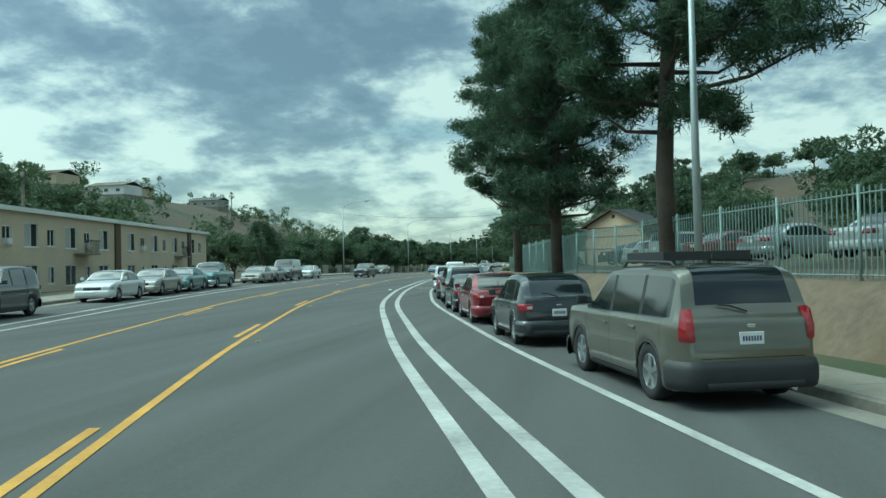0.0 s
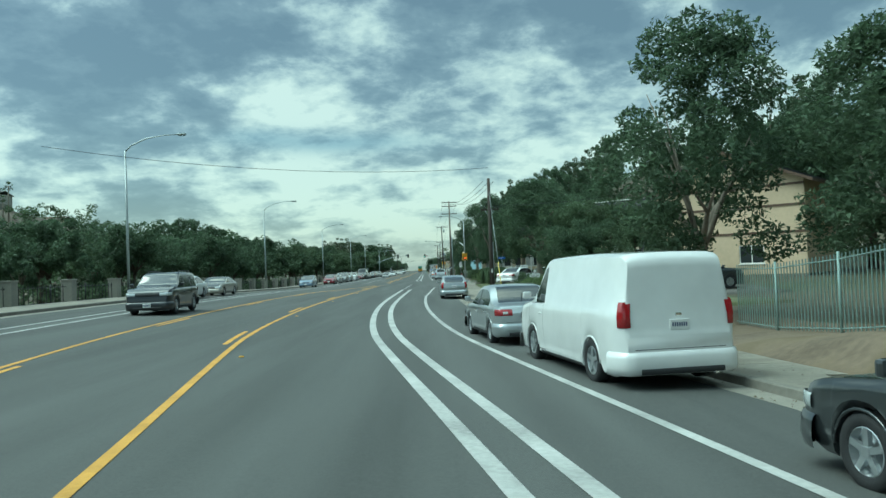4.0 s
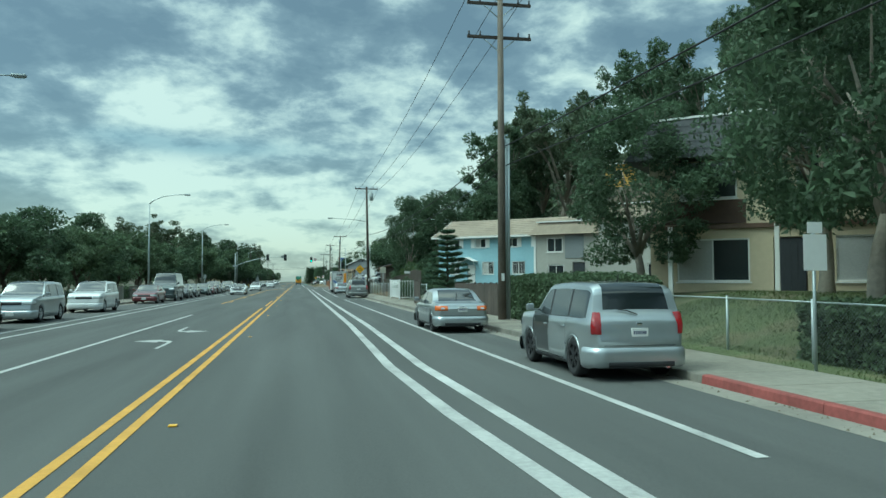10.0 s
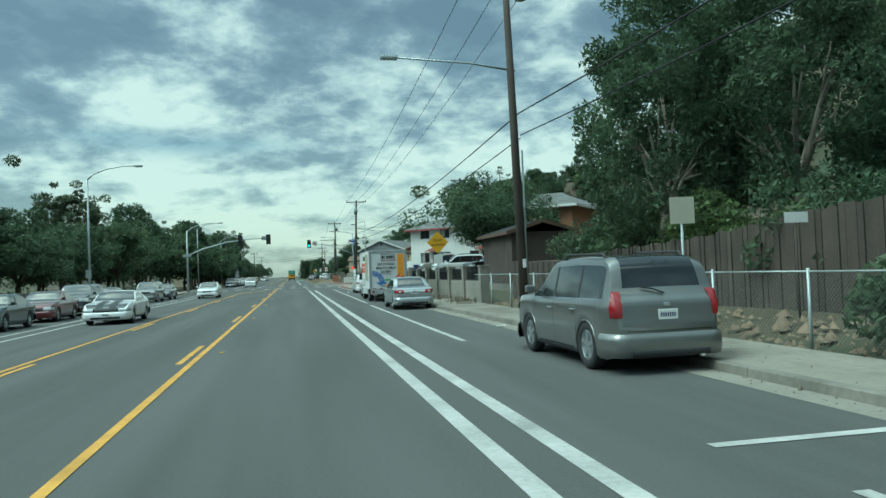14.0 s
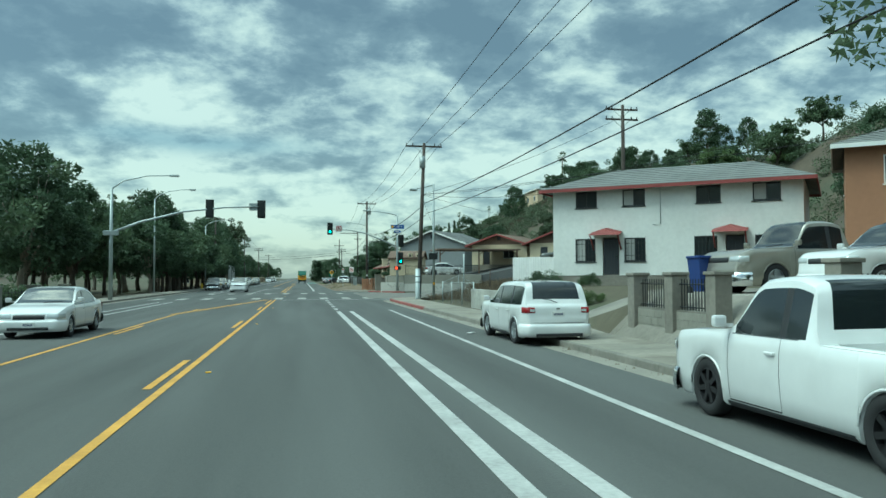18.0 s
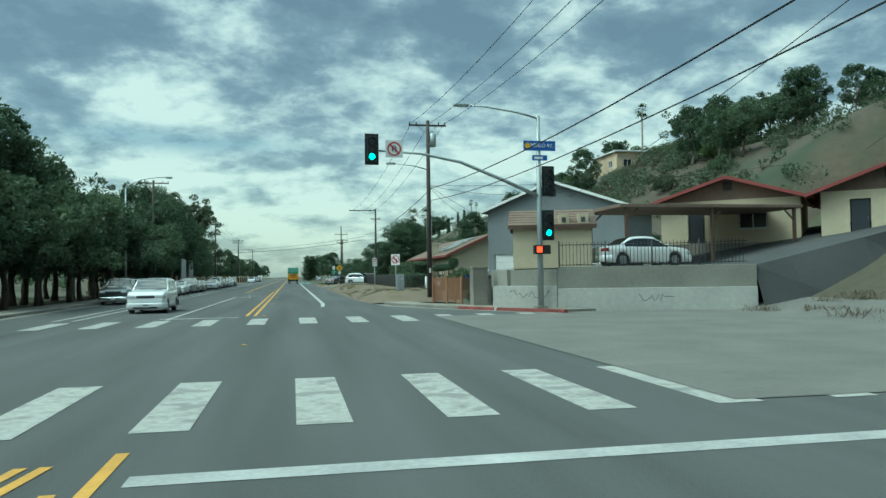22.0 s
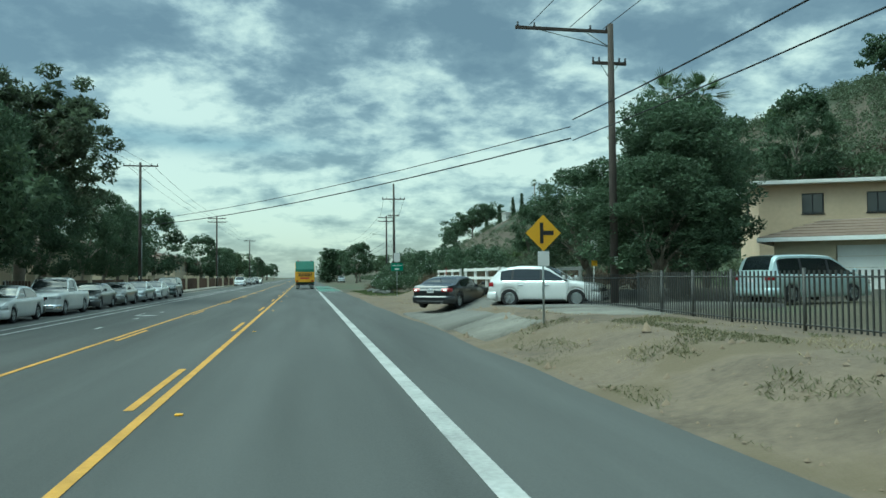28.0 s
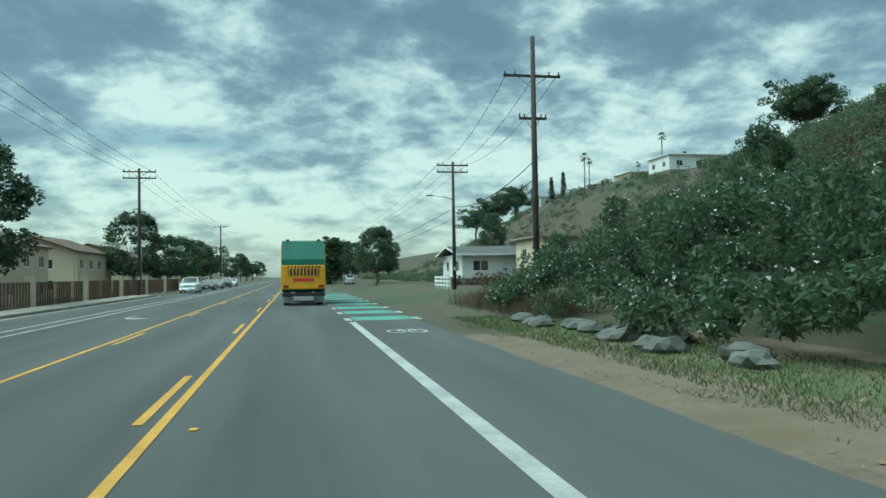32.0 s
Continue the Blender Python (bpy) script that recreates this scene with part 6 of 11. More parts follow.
def house(u0, u1, y0, y1, z0, h, label, wall, near=(), front=(), near_wall=None, base=2.0, name="house", turn=0.0, m=None, category="house"):
    """Four walls; local x runs away from the road and local y along it."""
    ob = thing(name, m or along(u0, y0, z0, turn), label, category, "houses")
    lx, ly = u1 - u0, y1 - y0
    facade(ob, pose(0, ly, 0, 0, 0, -90), ly, h, list(front), wall)
    facade(ob, pose(0.2, 0, 0), lx - 0.4, h, list(near), near_wall or wall)
    facade(ob, pose(lx, 0, 0, 0, 0, 90), ly, h, [], wall)
    facade(ob, pose(lx - 0.2, ly, 0, 0, 0, 180), lx - 0.4, h, [], wall)
    part("foundation", boxes((0.03, lx - 0.03, 0.03, ly - 0.03, -base, 0.04)), CONCRETE, ob)
    part("upper_floor", boxes((0.2, lx - 0.2, 0.2, ly - 0.2, h - 0.15, h - 0.03)), CONCRETE, ob)
    return ob, lx, ly


def mansard(ob, lx, ly, z, material, height=1.5, inset=0.9, over=0.6):
    bm = bmesh.new()
    n = 5
    for k in range(n):
        a, b = k / n, (k + 1) / n + 0.02
        r0, r1 = -over + (inset + over) * a * 0.55, -over + (inset + over) * b * 0.55
        z0, z1 = z - 0.25 + (height + 0.25) * a, z - 0.25 + (height + 0.25) * b
        lo = [(r0, r0), (lx - r0, r0), (lx - r0, ly - r0), (r0, ly - r0)]
        hi = [(r1 + 0.03, r1 + 0.03), (lx - r1 - 0.03, r1 + 0.03), (lx - r1 - 0.03, ly - r1 - 0.03), (r1 + 0.03, ly - r1 - 0.03)]
        v = [bm.verts.new((x, y, z0)) for x, y in lo] + [bm.verts.new((x, y, z1)) for x, y in hi]
        for i in range(4):
            j = (i + 1) % 4
            bm.faces.new((v[i], v[j], v[4 + j], v[4 + i]))
        if k == 0:
            bm.faces.new(v[3::-1])
        if k == n - 1:
            bm.faces.new(v[4:])
    bmesh.ops.recalc_face_normals(bm, faces=bm.faces)
    part("mansard_roof", bm, material, ob)
    part("roof_cap", boxes((0.1, lx - 0.1, 0.1, ly - 0.1, z + height - 0.02, z + height + 0.06)), TRIM_WHITE, ob)


def win_row(length, n, z0, z1, w, kind="window", trim=TRIM_WHITE, start=0.0, end=None):
    end = length if end is None else end
    step = (end - start) / n
    return [(start + step * (k + 0.5) - w / 2, start + step * (k + 0.5) + w / 2, z0, z1, kind, trim) for k in range(n)]


# apartments across the road by the bend
far_end, mid_way = at(-22.2, 91.6), at(-21.4, 79.3)
block_turn = math.degrees(math.atan2(-(far_end - mid_way).x, (far_end - mid_way).y))
ob, lx, ly = house(-33.0, -22.0, 18.0, 90.5, -0.4, 5.6, "long two-storey tan apartment block with a flat roof", TAN_WALL, name="apartment_building", category="apartments", m=pose(far_end.x, far_end.y, 0.2, 0, 0, block_turn) @ pose(-11.0, -72.5, 0))
part("roof_slab", boxes((-0.4, lx + 0.5, -0.4, ly + 0.5, 5.6, 5.78), bevel=0.02), TRIM_BROWN, ob)
part("roof_edge", boxes((lx + 0.48, lx + 0.56, -0.4, ly + 0.5, 5.55, 5.85)), TRIM_WHITE, ob)
fac = []
for k in range(13):
    a = 2.0 + 5.4 * k
    fac += [(a, a + 1.7, 3.3, 4.9, "window curtain"), (a + 2.9, a + 3.9, 3.4, 4.6, "window ac" if k % 2 else "window"), (a, a + 1.7, 0.6, 2.1, "window"), (a + 2.9, a + 3.9, 0.8, 2.0, "window curtain")]
facade(ob, pose(lx + 0.28, 0, 0, 0, 0, 90), ly, 5.6, fac, TAN_WALL, thick=0.24)
for k in range(4):
    part("pilaster", boxes((lx + 0.3, lx + 0.42, 12.0 + 18 * k, 13.0 + 18 * k, 0, 5.5)), TRIM_BROWN, ob)
for k in range(3):
    bal = part("balcony", boxes((lx + 0.3, lx + 1.2, 20.0 + 21 * k, 22.4 + 21 * k, 2.85, 2.97)), CONCRETE, ob)
    part("railing", boxes(*[(lx + 1.14, lx + 1.17, 20.0 + 21 * k + 0.2 * j, 20.03 + 21 * k + 0.2 * j, 2.97, 3.9) for j in range(12)], (lx + 1.12, lx + 1.19, 20.0 + 21 * k, 22.4 + 21 * k, 3.9, 3.96)), BLACK_METAL, bal)

# apartments up the first driveway
ob, lx, ly = house(22.3, 32.3, 121.2, 128.2, 1.1, 6.0, "two-storey peach apartment building with a gable roof", PEACH_WALL, front=win_row(7.0, 2, 3.8, 5.0, 1.6), near=[(1.6, 3.2, 0.7, 1.9, "window"), (5.6, 7.2, 0.7, 1.9, "window")], name="apartment_building", category="apartments", turn=-42)
part("white_base", boxes((-0.03, 0.0, 0.0, ly, 0.0, 2.5)), WHITE_WALL, ob)
for z in (2.6, 4.3, 5.6):
    part("band", boxes((0.0, lx, -0.05, 0.0, z, z + 0.14), (-0.05, 0.0, 0.0, ly, z, z + 0.14)), TRIM_BROWN, ob)
roof_gable(ob, lx, ly, 6.0, 2.1, SHINGLE_DARK, fascia=TRIM_BROWN, over=0.7)
gable_wall(ob, lx, 6.0, 2.1, 0.0, PEACH_WALL)
ob, lx, ly = house(18.8, 30.3, 139.6, 148.0, 1.1, 5.1, "two-storey tan and brown apartment building with a dark mansard roof", TAN_WALL,
                   near=[(0.9, 2.3, 3.3, 4.6, "window"), (5.0, 6.6, 3.3, 4.6, "window"), (9.2, 10.6, 3.3, 4.6, "window"), (3.9, 5.0, 0.0, 2.3, "door", DOOR_DARK), (6.6, 8.2, 0.7, 2.0, "window curtain")], front=[(2.0, 3.6, 3.3, 4.6, "window")], name="apartment_building", category="apartments", turn=-45)
for a0, a1 in ((0.8, 2.6), (4.9, 6.9), (8.8, 11.0)):
    part("brown_panel", boxes((a0, a1, -0.05, 0.0, 2.85, 3.28), (a0, a1 - 0.02, -0.045, 0.0, 4.62, 5.1)), DARK_SIDING, ob)
part("brown_beam", boxes((0.0, lx, -0.12, 0.0, 2.62, 2.82), bevel=0.01), TRIM_BROWN, ob)
part("lower_stucco", boxes((0.0, 3.6, -0.03, 0.0, 0.0, 2.6), (5.3, 6.4, -0.03, 0.0, 0.0, 2.6)), WHITE_WALL, ob)
part("planter", boxes((5.2, 8.6, -0.7, -0.1, 0.0, 0.55), bevel=0.03), TRIM_BROWN, ob)
mansard(ob, lx, ly, 5.1, SHINGLE_DARK, height=1.3)

# apartments behind the street trees
for u0, y0 in ((15.3, 203.7), (16.0, 189.6)):
    ob, lx, ly = house(u0, u0 + 13.0, y0, y0 + 8.0, 1.15, 5.35, "two-storey cream apartments with brown panels and a dark mansard roof", CREAM_WALL,
                       near=[(0.9, 3.0, 3.6, 5.0, "window curtain"), (5.0, 7.0, 3.6, 5.0, "window"), (9.4, 11.6, 3.6, 5.0, "window"), (0.8, 3.4, 0.5, 2.1, "window curtain"), (4.2, 5.3, 0.0, 2.1, "door", DOOR_DARK), (6.2, 9.0, 0.5, 2.1, "window curtain")], front=[(3.0, 5.0, 3.6, 4.9, "window"), (3.0, 5.0, 0.7, 2.0, "window")], name="apartment_building", category="apartments", turn=-41)
    for a0, a1 in ((0.55, 3.5), (8.6, 12.2)):
        part("brown_panel", boxes((a0, a1, -0.05, 0.0, 2.65, 3.52), (a0, a1, -0.045, 0.0, 5.04, 5.3)), DARK_SIDING, ob)
    part("brown_beam", boxes((0.0, lx, -0.12, 0.0, 2.45, 2.62), bevel=0.01), TRIM_BROWN, ob)
    mansard(ob, lx, ly, 5.35, SHINGLE_DARK, height=1.4, over=0.8)
    for k in range(4):
        part("post", boxes((1.0 + 3.6 * k, 1.15 + 3.6 * k, -1.4, -1.25, -0.4, 2.5)), TRIM_WHITE, ob)

# grey apartments
ob, lx, ly = house(20.1, 25.5, 233.4, 240.4, 1.0, 4.5, "two-storey grey stucco apartments with white-trimmed windows", GREY_WALL,
                   near=[(0.8, 2.1, 2.9, 4.0, "window"), (0.9, 2.2, 0.5, 1.9, "window"), (2.9, 3.9, 0.0, 2.1, "door", DOOR_DARK)], name="apartment_building", category="apartments", turn=-40)
part("stair_recess", boxes((2.5, 4.0, -0.04, 0.0, 2.4, 4.2)), COOL_GREY, ob)
mansard(ob, lx, ly, 4.5, SHINGLE_TAN, height=0.75, over=0.45)
part("corner_board", boxes((-0.06, 0.1, -0.05, 0.05, 0, 4.5)), TRIM_WHITE, ob)
ob, lx, ly = house(23.9, 34.4, 229.7, 237.4, 1.0, 5.5, "taller grey stucco apartment block with a tan shingled parapet", GREY_WALL,
                   near=[(0.9, 1.3, 2.7, 4.7, "window"), (3.4, 5.0, 3.4, 4.6, "window"), (3.4, 5.0, 0.6, 1.9, "window"), (7.4, 9.0, 3.4, 4.6, "window"), (6.0, 7.0, 0.0, 2.1, "door", DOOR_DARK)], name="apartment_building", category="apartments", turn=-40)
mansard(ob, lx, ly, 5.5, SHINGLE_TAN, height=0.85, over=0.45)

# sky blue house
ob, lx, ly = house(16.4, 29.9, 254.8, 263.0, 1.3, 5.0, "sky blue two-storey house with white shutters and a tan roof", BLUE_WALL,
                   near=[(1.1, 2.3, 3.75, 4.65, "window shutter curtain"), (4.1, 5.3, 3.75, 4.65, "window shutter curtain"), (7.6, 8.8, 3.75, 4.65, "window shutter"), (10.8, 12.1, 3.75, 4.65, "window shutter curtain"), (1.2, 2.3, 1.05, 2.3, "window bars white"), (3.2, 4.1, 0.0, 2.05, "door", TRIM_WHITE), (4.9, 6.2, 1.05, 2.3, "window bars white curtain"), (8.2, 9.6, 1.05, 2.3, "window bars white"), (10.9, 12.0, 1.05, 2.3, "window bars white")], turn=-40)
roof_gable(ob, lx, ly, 5.0, 1.75, SHINGLE_TAN, over=0.55, along_y=False)
gable_wall(ob, ly, 5.0, 1.75, 0.0, BLUE_WALL, along_y=False)
gable_wall(ob, ly, 5.0, 1.75, lx - 0.2, BLUE_WALL, along_y=False)
# little porch roof
pr = bmesh.new()
for x0, x1, za, zb in ((2.7, 3.65, 2.3, 2.7), (3.65, 4.6, 2.7, 2.3)):
    v = [pr.verts.new(p) for p in ((x0, -0.95, za), (x1, -0.95, zb), (x1, 0.0, zb), (x0, 0.0, za), (x0, -0.95, za + 0.1), (x1, -0.95, zb + 0.1), (x1, 0.0, zb + 0.1), (x0, 0.0, za + 0.1))]
    for f in ((0, 1, 2, 3), (7, 6, 5, 4), (0, 4, 5, 1), (1, 5, 6, 2), (2, 6, 7, 3), (3, 7, 4, 0)):
        pr.faces.new([v[i] for i in f])
bmesh.ops.recalc_face_normals(pr, faces=pr.faces)
part("porch_roof", pr, TRIM_WHITE, ob)
for x in (2.85, 4.45):
    part("porch_bracket", tube([(x, -0.05, 1.5), (x, -0.8, 2.3)], 0.035, 6), TRIM_WHITE, ob)
part("step", boxes((2.8, 4.5, -1.2, 0, -0.35, -0.05), bevel=0.02), CONCRETE, ob)

# houses on the hillside behind
for u0, y0, z0, col, rf in ((51.0, 274.0, 17.2, GREY_WALL, SHINGLE_GREY), (46.5, 281.5, 15.4, YELLOW_WALL, SHINGLE_TAN)):
    ob, lx, ly = house(u0, u0 + 10, y0, y0 + 8, z0, 3.4, "hillside house among trees with a low roof", col, front=win_row(8, 2, 1.2, 2.4, 1.4), near=win_row(9.6, 3, 1.2, 2.4, 1.4), base=6, turn=-35)
    roof_gable(ob, lx, ly, 3.4, 0.9, rf, along_y=False)
    gable_wall(ob, ly, 3.4, 0.9, 0.0, col, along_y=False)
    gable_wall(ob, ly, 3.4, 0.9, lx - 0.2, col, along_y=False)

# rust-brown houses by the block wall
for u0, y0, w, h in ((24.4, 316.4, 9.0, 5.6), (17.4, 296.8, 6.2, 4.6)):
    ob, lx, ly = house(u0, u0 + w, y0, y0 + 7.5, 1.6, h, "rust-brown two-storey house with grey shingle roof", BROWN_WALL, near=[(1.2, 2.5, h - 1.7, h - 0.5, "window ac"), (w - 2.6, w - 1.2, h - 1.7, h - 0.5, "window"), (1.2, 2.5, 0.8, 2.0, "window")], front=[(2.0, 3.4, h - 1.7, h - 0.5, "window")], turn=-38)
    part("peach_panel", boxes((2.6, 3.5, -0.03, 0.0, 0.0, h - 0.3)), PEACH_WALL, ob)
    roof_gable(ob, lx, ly, h, 1.1, SHINGLE_GREY, along_y=False, hip=2.4)
ob, lx, ly = house(13.6, 17.0, 279.5, 285.5, 0.9, 2.7, "weathered grey plank shed with a sagging roof", WOOD_FENCE, name="shed", category="shed")
roof_gable(ob, lx, ly, 2.7, 0.5, SHINGLE_DARK, over=0.3, fascia=TRIM_BROWN)

# white two-storey house
ob, lx, ly = house(16.0, 28.7, 329.1, 337.3, 1.8, 4.8, "white two-storey stucco house with barred windows and red trim", WHITE_WALL,
                   near=[(1.1, 2.3, 3.7, 4.6, "window", BLACK_METAL), (3.7, 4.9, 3.7, 4.6, "window curtain", BLACK_METAL), (7.5, 8.7, 3.7, 4.6, "window", BLACK_METAL), (10.2, 11.5, 3.7, 4.6, "window curtain", BLACK_METAL), (1.1, 2.2, 0.75, 2.0, "window bars curtain", BLACK_METAL), (2.6, 3.5, 0.0, 2.05, "door", DOOR_DARK), (3.8, 4.9, 0.75, 2.0, "window bars curtain", BLACK_METAL), (7.4, 8.5, 0.75, 2.0, "window bars", BLACK_METAL), (8.9, 9.8, 0.0, 2.05, "door", DOOR_DARK), (10.3, 11.4, 0.75, 2.0, "window bars", BLACK_METAL)], turn=-38)
roof_gable(ob, lx, ly, 4.8, 1.3, SHINGLE_GREY, hip=3.2, over=0.6, fascia=TRIM_RED, along_y=False)
for a in (3.05, 9.35):
    aw = bmesh.new()
    v = [aw.verts.new(p) for p in ((a - 0.85, -0.85, 2.15), (a + 0.85, -0.85, 2.15), (a + 0.85, 0, 2.35), (a - 0.85, 0, 2.35), (a, -0.7, 2.5), (a, 0, 2.58))]
    for f in ((0, 1, 4), (1, 2, 5, 4), (3, 0, 4, 5), (0, 3, 2, 1)):
        aw.faces.new([v[i] for i in f])
    bmesh.ops.recalc_face_normals(aw, faces=aw.faces)
    part("red_awning", aw, TRIM_RED, ob)
    for d in (-0.75, 0.75):
        part("awning_bracket", tube([(a + d, -0.03, 1.4), (a + d, -0.7, 2.15)], 0.04, 6), TRIM_RED, ob)
part("conduit", tube([(5.9, -0.03, 4.6), (5.9, -0.03, 2.7), (5.5, -0.03, 2.65)], 0.015, 6), GALV, ob)

# houses up the side street
ob, lx, ly = house(34.2, 44.4, 369.8, 379.0, 4.7, 3.8, "grey and ochre house with a white-edged gable roof", GREY_WALL, near=[(1.0, 2.6, 2.75, 3.6, "window shutter"), (6.6, 8.4, 2.75, 3.6, "window shutter"), (5.6, 6.6, 0.0, 2.05, "door", DOOR_DARK)], base=4, turn=-42)
part("ochre_base", boxes((0.0, 5.55, -0.03, 0.0, 0.0, 2.3), (6.65, lx, -0.03, 0.0, 0.0, 2.3), (-0.03, 0.0, 0.0, ly, 0.0, 2.3)), YELLOW_WALL, ob)
part("white_band", boxes((0.0, lx, -0.05, 0.0, 2.3, 2.42)), TRIM_WHITE, ob)
roof_gable(ob, lx, ly, 3.8, 1.95, SHINGLE_GREY, over=0.45)
gable_wall(ob, lx, 3.8, 1.95, 0.0, GREY_WALL)
for u0, y0, w in ((23.6, 383.4, 7.6), (29.2, 376.6, 6.4)):
    ob, lx, ly = house(u0, u0 + w, y0, y0 + 7.0, 3.3, 2.5, "low cream house with a rust-red shingle roof", CREAM_WALL, near=[(w * 0.18, w * 0.18 + 0.95, 0.0, 2.05, "door", DOOR_DARK), (w * 0.55, w * 0.55 + 1.5, 0.8, 1.9, "window bars")], front=[(3.0, 4.6, 0.9, 2.0, "window")], base=4, turn=-40)
    roof_gable(ob, lx, ly, 2.5, 1.2, SHINGLE_BROWN, fascia=TRIM_RED, over=0.7)
    gable_wall(ob, lx, 2.5, 1.2, 0.0, SHINGLE_BROWN)
cp = thing("carport", along(18.2, 377.0, 2.2), "red-brown timber carport over the raised yard", "carport")
part("carport_roof", boxes((-0.4, 9.8, -0.6, 4.6, 2.75, 2.92), bevel=0.02), SHINGLE_BROWN, cp)
for x, y in ((0.0, -0.4), (4.7, -0.4), (9.4, -0.4), (0.0, 4.2), (9.4, 4.2)):
    post = part("post", boxes((x - 0.07, x + 0.07, y - 0.07, y + 0.07, -0.6, 2.75)), TRIM_BROWN, cp)
    part("knee_brace", tube([(x, y, 2.1), (x + (0.6 if x < 5 else -0.6), y, 2.7)], 0.05, 6), TRIM_BROWN, post)

# grey garage house past the crossing
ob, lx, ly = house(16.0, 26.0, 395.3, 404.5, 0.9, 5.4, "grey two-storey house with white garage doors and a gable end", COOL_GREY, near=[(0.3, 4.0, 0.0, 2.2, "garage", TRIM_WHITE), (5.4, 9.3, 0.0, 2.2, "garage", TRIM_WHITE)], turn=-38)
roof_gable(ob, lx, ly, 5.4, 1.8, SHINGLE_GREY, over=0.4)
gable_wall(ob, lx, 5.4, 1.8, 0.0, COOL_GREY)
ob, lx, ly = house(12.2, 15.9, 376.2, 379.4, 1.95, 2.0, "pale yellow playhouse shed with a brown dormer roof", CREAM_WALL, name="shed", category="shed", base=1.6, turn=-18)
roof_gable(ob, lx, ly, 2.0, 0.75, SHINGLE_BROWN, over=0.2, fascia=TRIM_BROWN, along_y=False)
gable_wall(ob, ly, 2.0, 0.75, lx - 0.2, CREAM_WALL, along_y=False)
for x in (2.4, 3.3):
    part("dormer", merge(boxes((x - 0.25, x + 0.25, -0.1, 0.6, 2.05, 2.55))), CREAM_WALL, ob)
    part("dormer_window", boxes((x - 0.1, x + 0.1, -0.12, -0.1, 2.15, 2.4)), PANE, ob)

# tan bungalow with solar panels
ob, lx, ly = house(16.2, 23.6, 409.4, 431.0, 0.75, 2.9, "cream stucco bungalow with red fascia, solar panels and a chimney", CREAM_WALL, near=[], front=[(3.5, 5.2, 0.9, 2.1, "window"), (8.5, 10.2, 0.9, 2.1, "window"), (6.2, 7.2, 0.0, 2.1, "door", DOOR_DARK), (13.5, 15.2, 0.9, 2.1, "window")])
roof_gable(ob, lx, ly, 2.9, 1.65, SHINGLE_BROWN, over=0.7, fascia=TRIM_RED)
gable_wall(ob, lx, 2.9, 1.65, 0.0, CREAM_WALL)
SOLAR = mat("solar_glass", (0.012, 0.014, 0.022), 0.1, vary=0.2, grain=2, bump=0, coat=0.6)
sl = math.degrees(math.atan2(1.65, 3.7))
for k in range(8):
    p = part("solar_panel", boxes((0.0, 1.65, 0, 1.0, 0.0, 0.05), bevel=0.01), SOLAR, ob)
    p.matrix_basis = pose(0.1 + (1.7 * math.cos(radians(sl)) if k % 2 else 0), 3.0 + 1.1 * (k // 2) * 1.6, 2.9 + 0.1 * math.tan(radians(sl)) + 0.24 + (1.7 * math.sin(radians(sl)) if k % 2 else 0), 0, -sl, 0)
ch = part("chimney", boxes((-0.55, 0.35, 7.6, 8.8, -0.5, 4.1), bevel=0.02), CREAM_WALL, ob)
part("chimney_cap", boxes((-0.62, 0.42, 7.53, 8.87, 4.0, 4.15)), CREAM_WALL, ch)

# peach house behind the iron fence
ob, lx, ly = house(26.9, 37.4, 462.6, 470.6, 1.9, 4.6, "peach two-storey house with a flat white-edged roof", PEACH_WALL, near=[(2.0, 3.1, 3.0, 4.1, "window", BLACK_METAL), (5.2, 6.3, 3.0, 4.1, "window", BLACK_METAL)], front=[(3, 4.2, 3.0, 4.1, "window", BLACK_METAL)], turn=-25)
part("roof_slab", boxes((-0.5, lx + 0.5, -0.6, ly + 0.5, 4.6, 4.8), bevel=0.02), TRIM_WHITE, ob)
ob, lx, ly = house(22.4, 30.4, 454.6, 459.3, 0.95, 2.3, "cream garage with a brown hipped roof", CREAM_WALL, near=[(2.2, 5.6, 0.0, 1.9, "garage", TRIM_WHITE)], name="garage", category="garage", turn=-40)
roof_gable(ob, lx, ly, 2.3, 0.7, SHINGLE_BROWN, along_y=False, hip=2.5, over=0.6)

# houses beyond the flowering bush
ob, lx, ly = house(20.0, 33.0, 566.0, 577.0, 1.2, 2.7, "low white house with a wide dark roof", WHITE_WALL, near=[(1.0, 2.8, 0.8, 2.0, "window"), (4.5, 8.5, 0.0, 2.1, "garage", TRIM_WHITE), (9.6, 11.4, 0.8, 2.0, "window")], front=win_row(11, 2, 0.8, 2.0, 1.6))
roof_gable(ob, lx, ly, 2.7, 0.9, SHINGLE_GREY, along_y=False, over=0.8)
ob, lx, ly = house(25.0, 36.0, 553.0, 562.0, 2.2, 2.9, "tan flat-roofed bungalow on the slope", CREAM_WALL, near=[(1.0, 2.6, 0.8, 2.0, "window"), (6.5, 8.0, 0.8, 2.0, "window")], front=[(2, 3.6, 0.8, 2.0, "window")], base=3)
part("roof_slab", boxes((-0.5, lx + 0.5, -0.6, ly + 0.5, 2.9, 3.1), bevel=0.02), SHINGLE_TAN, ob)
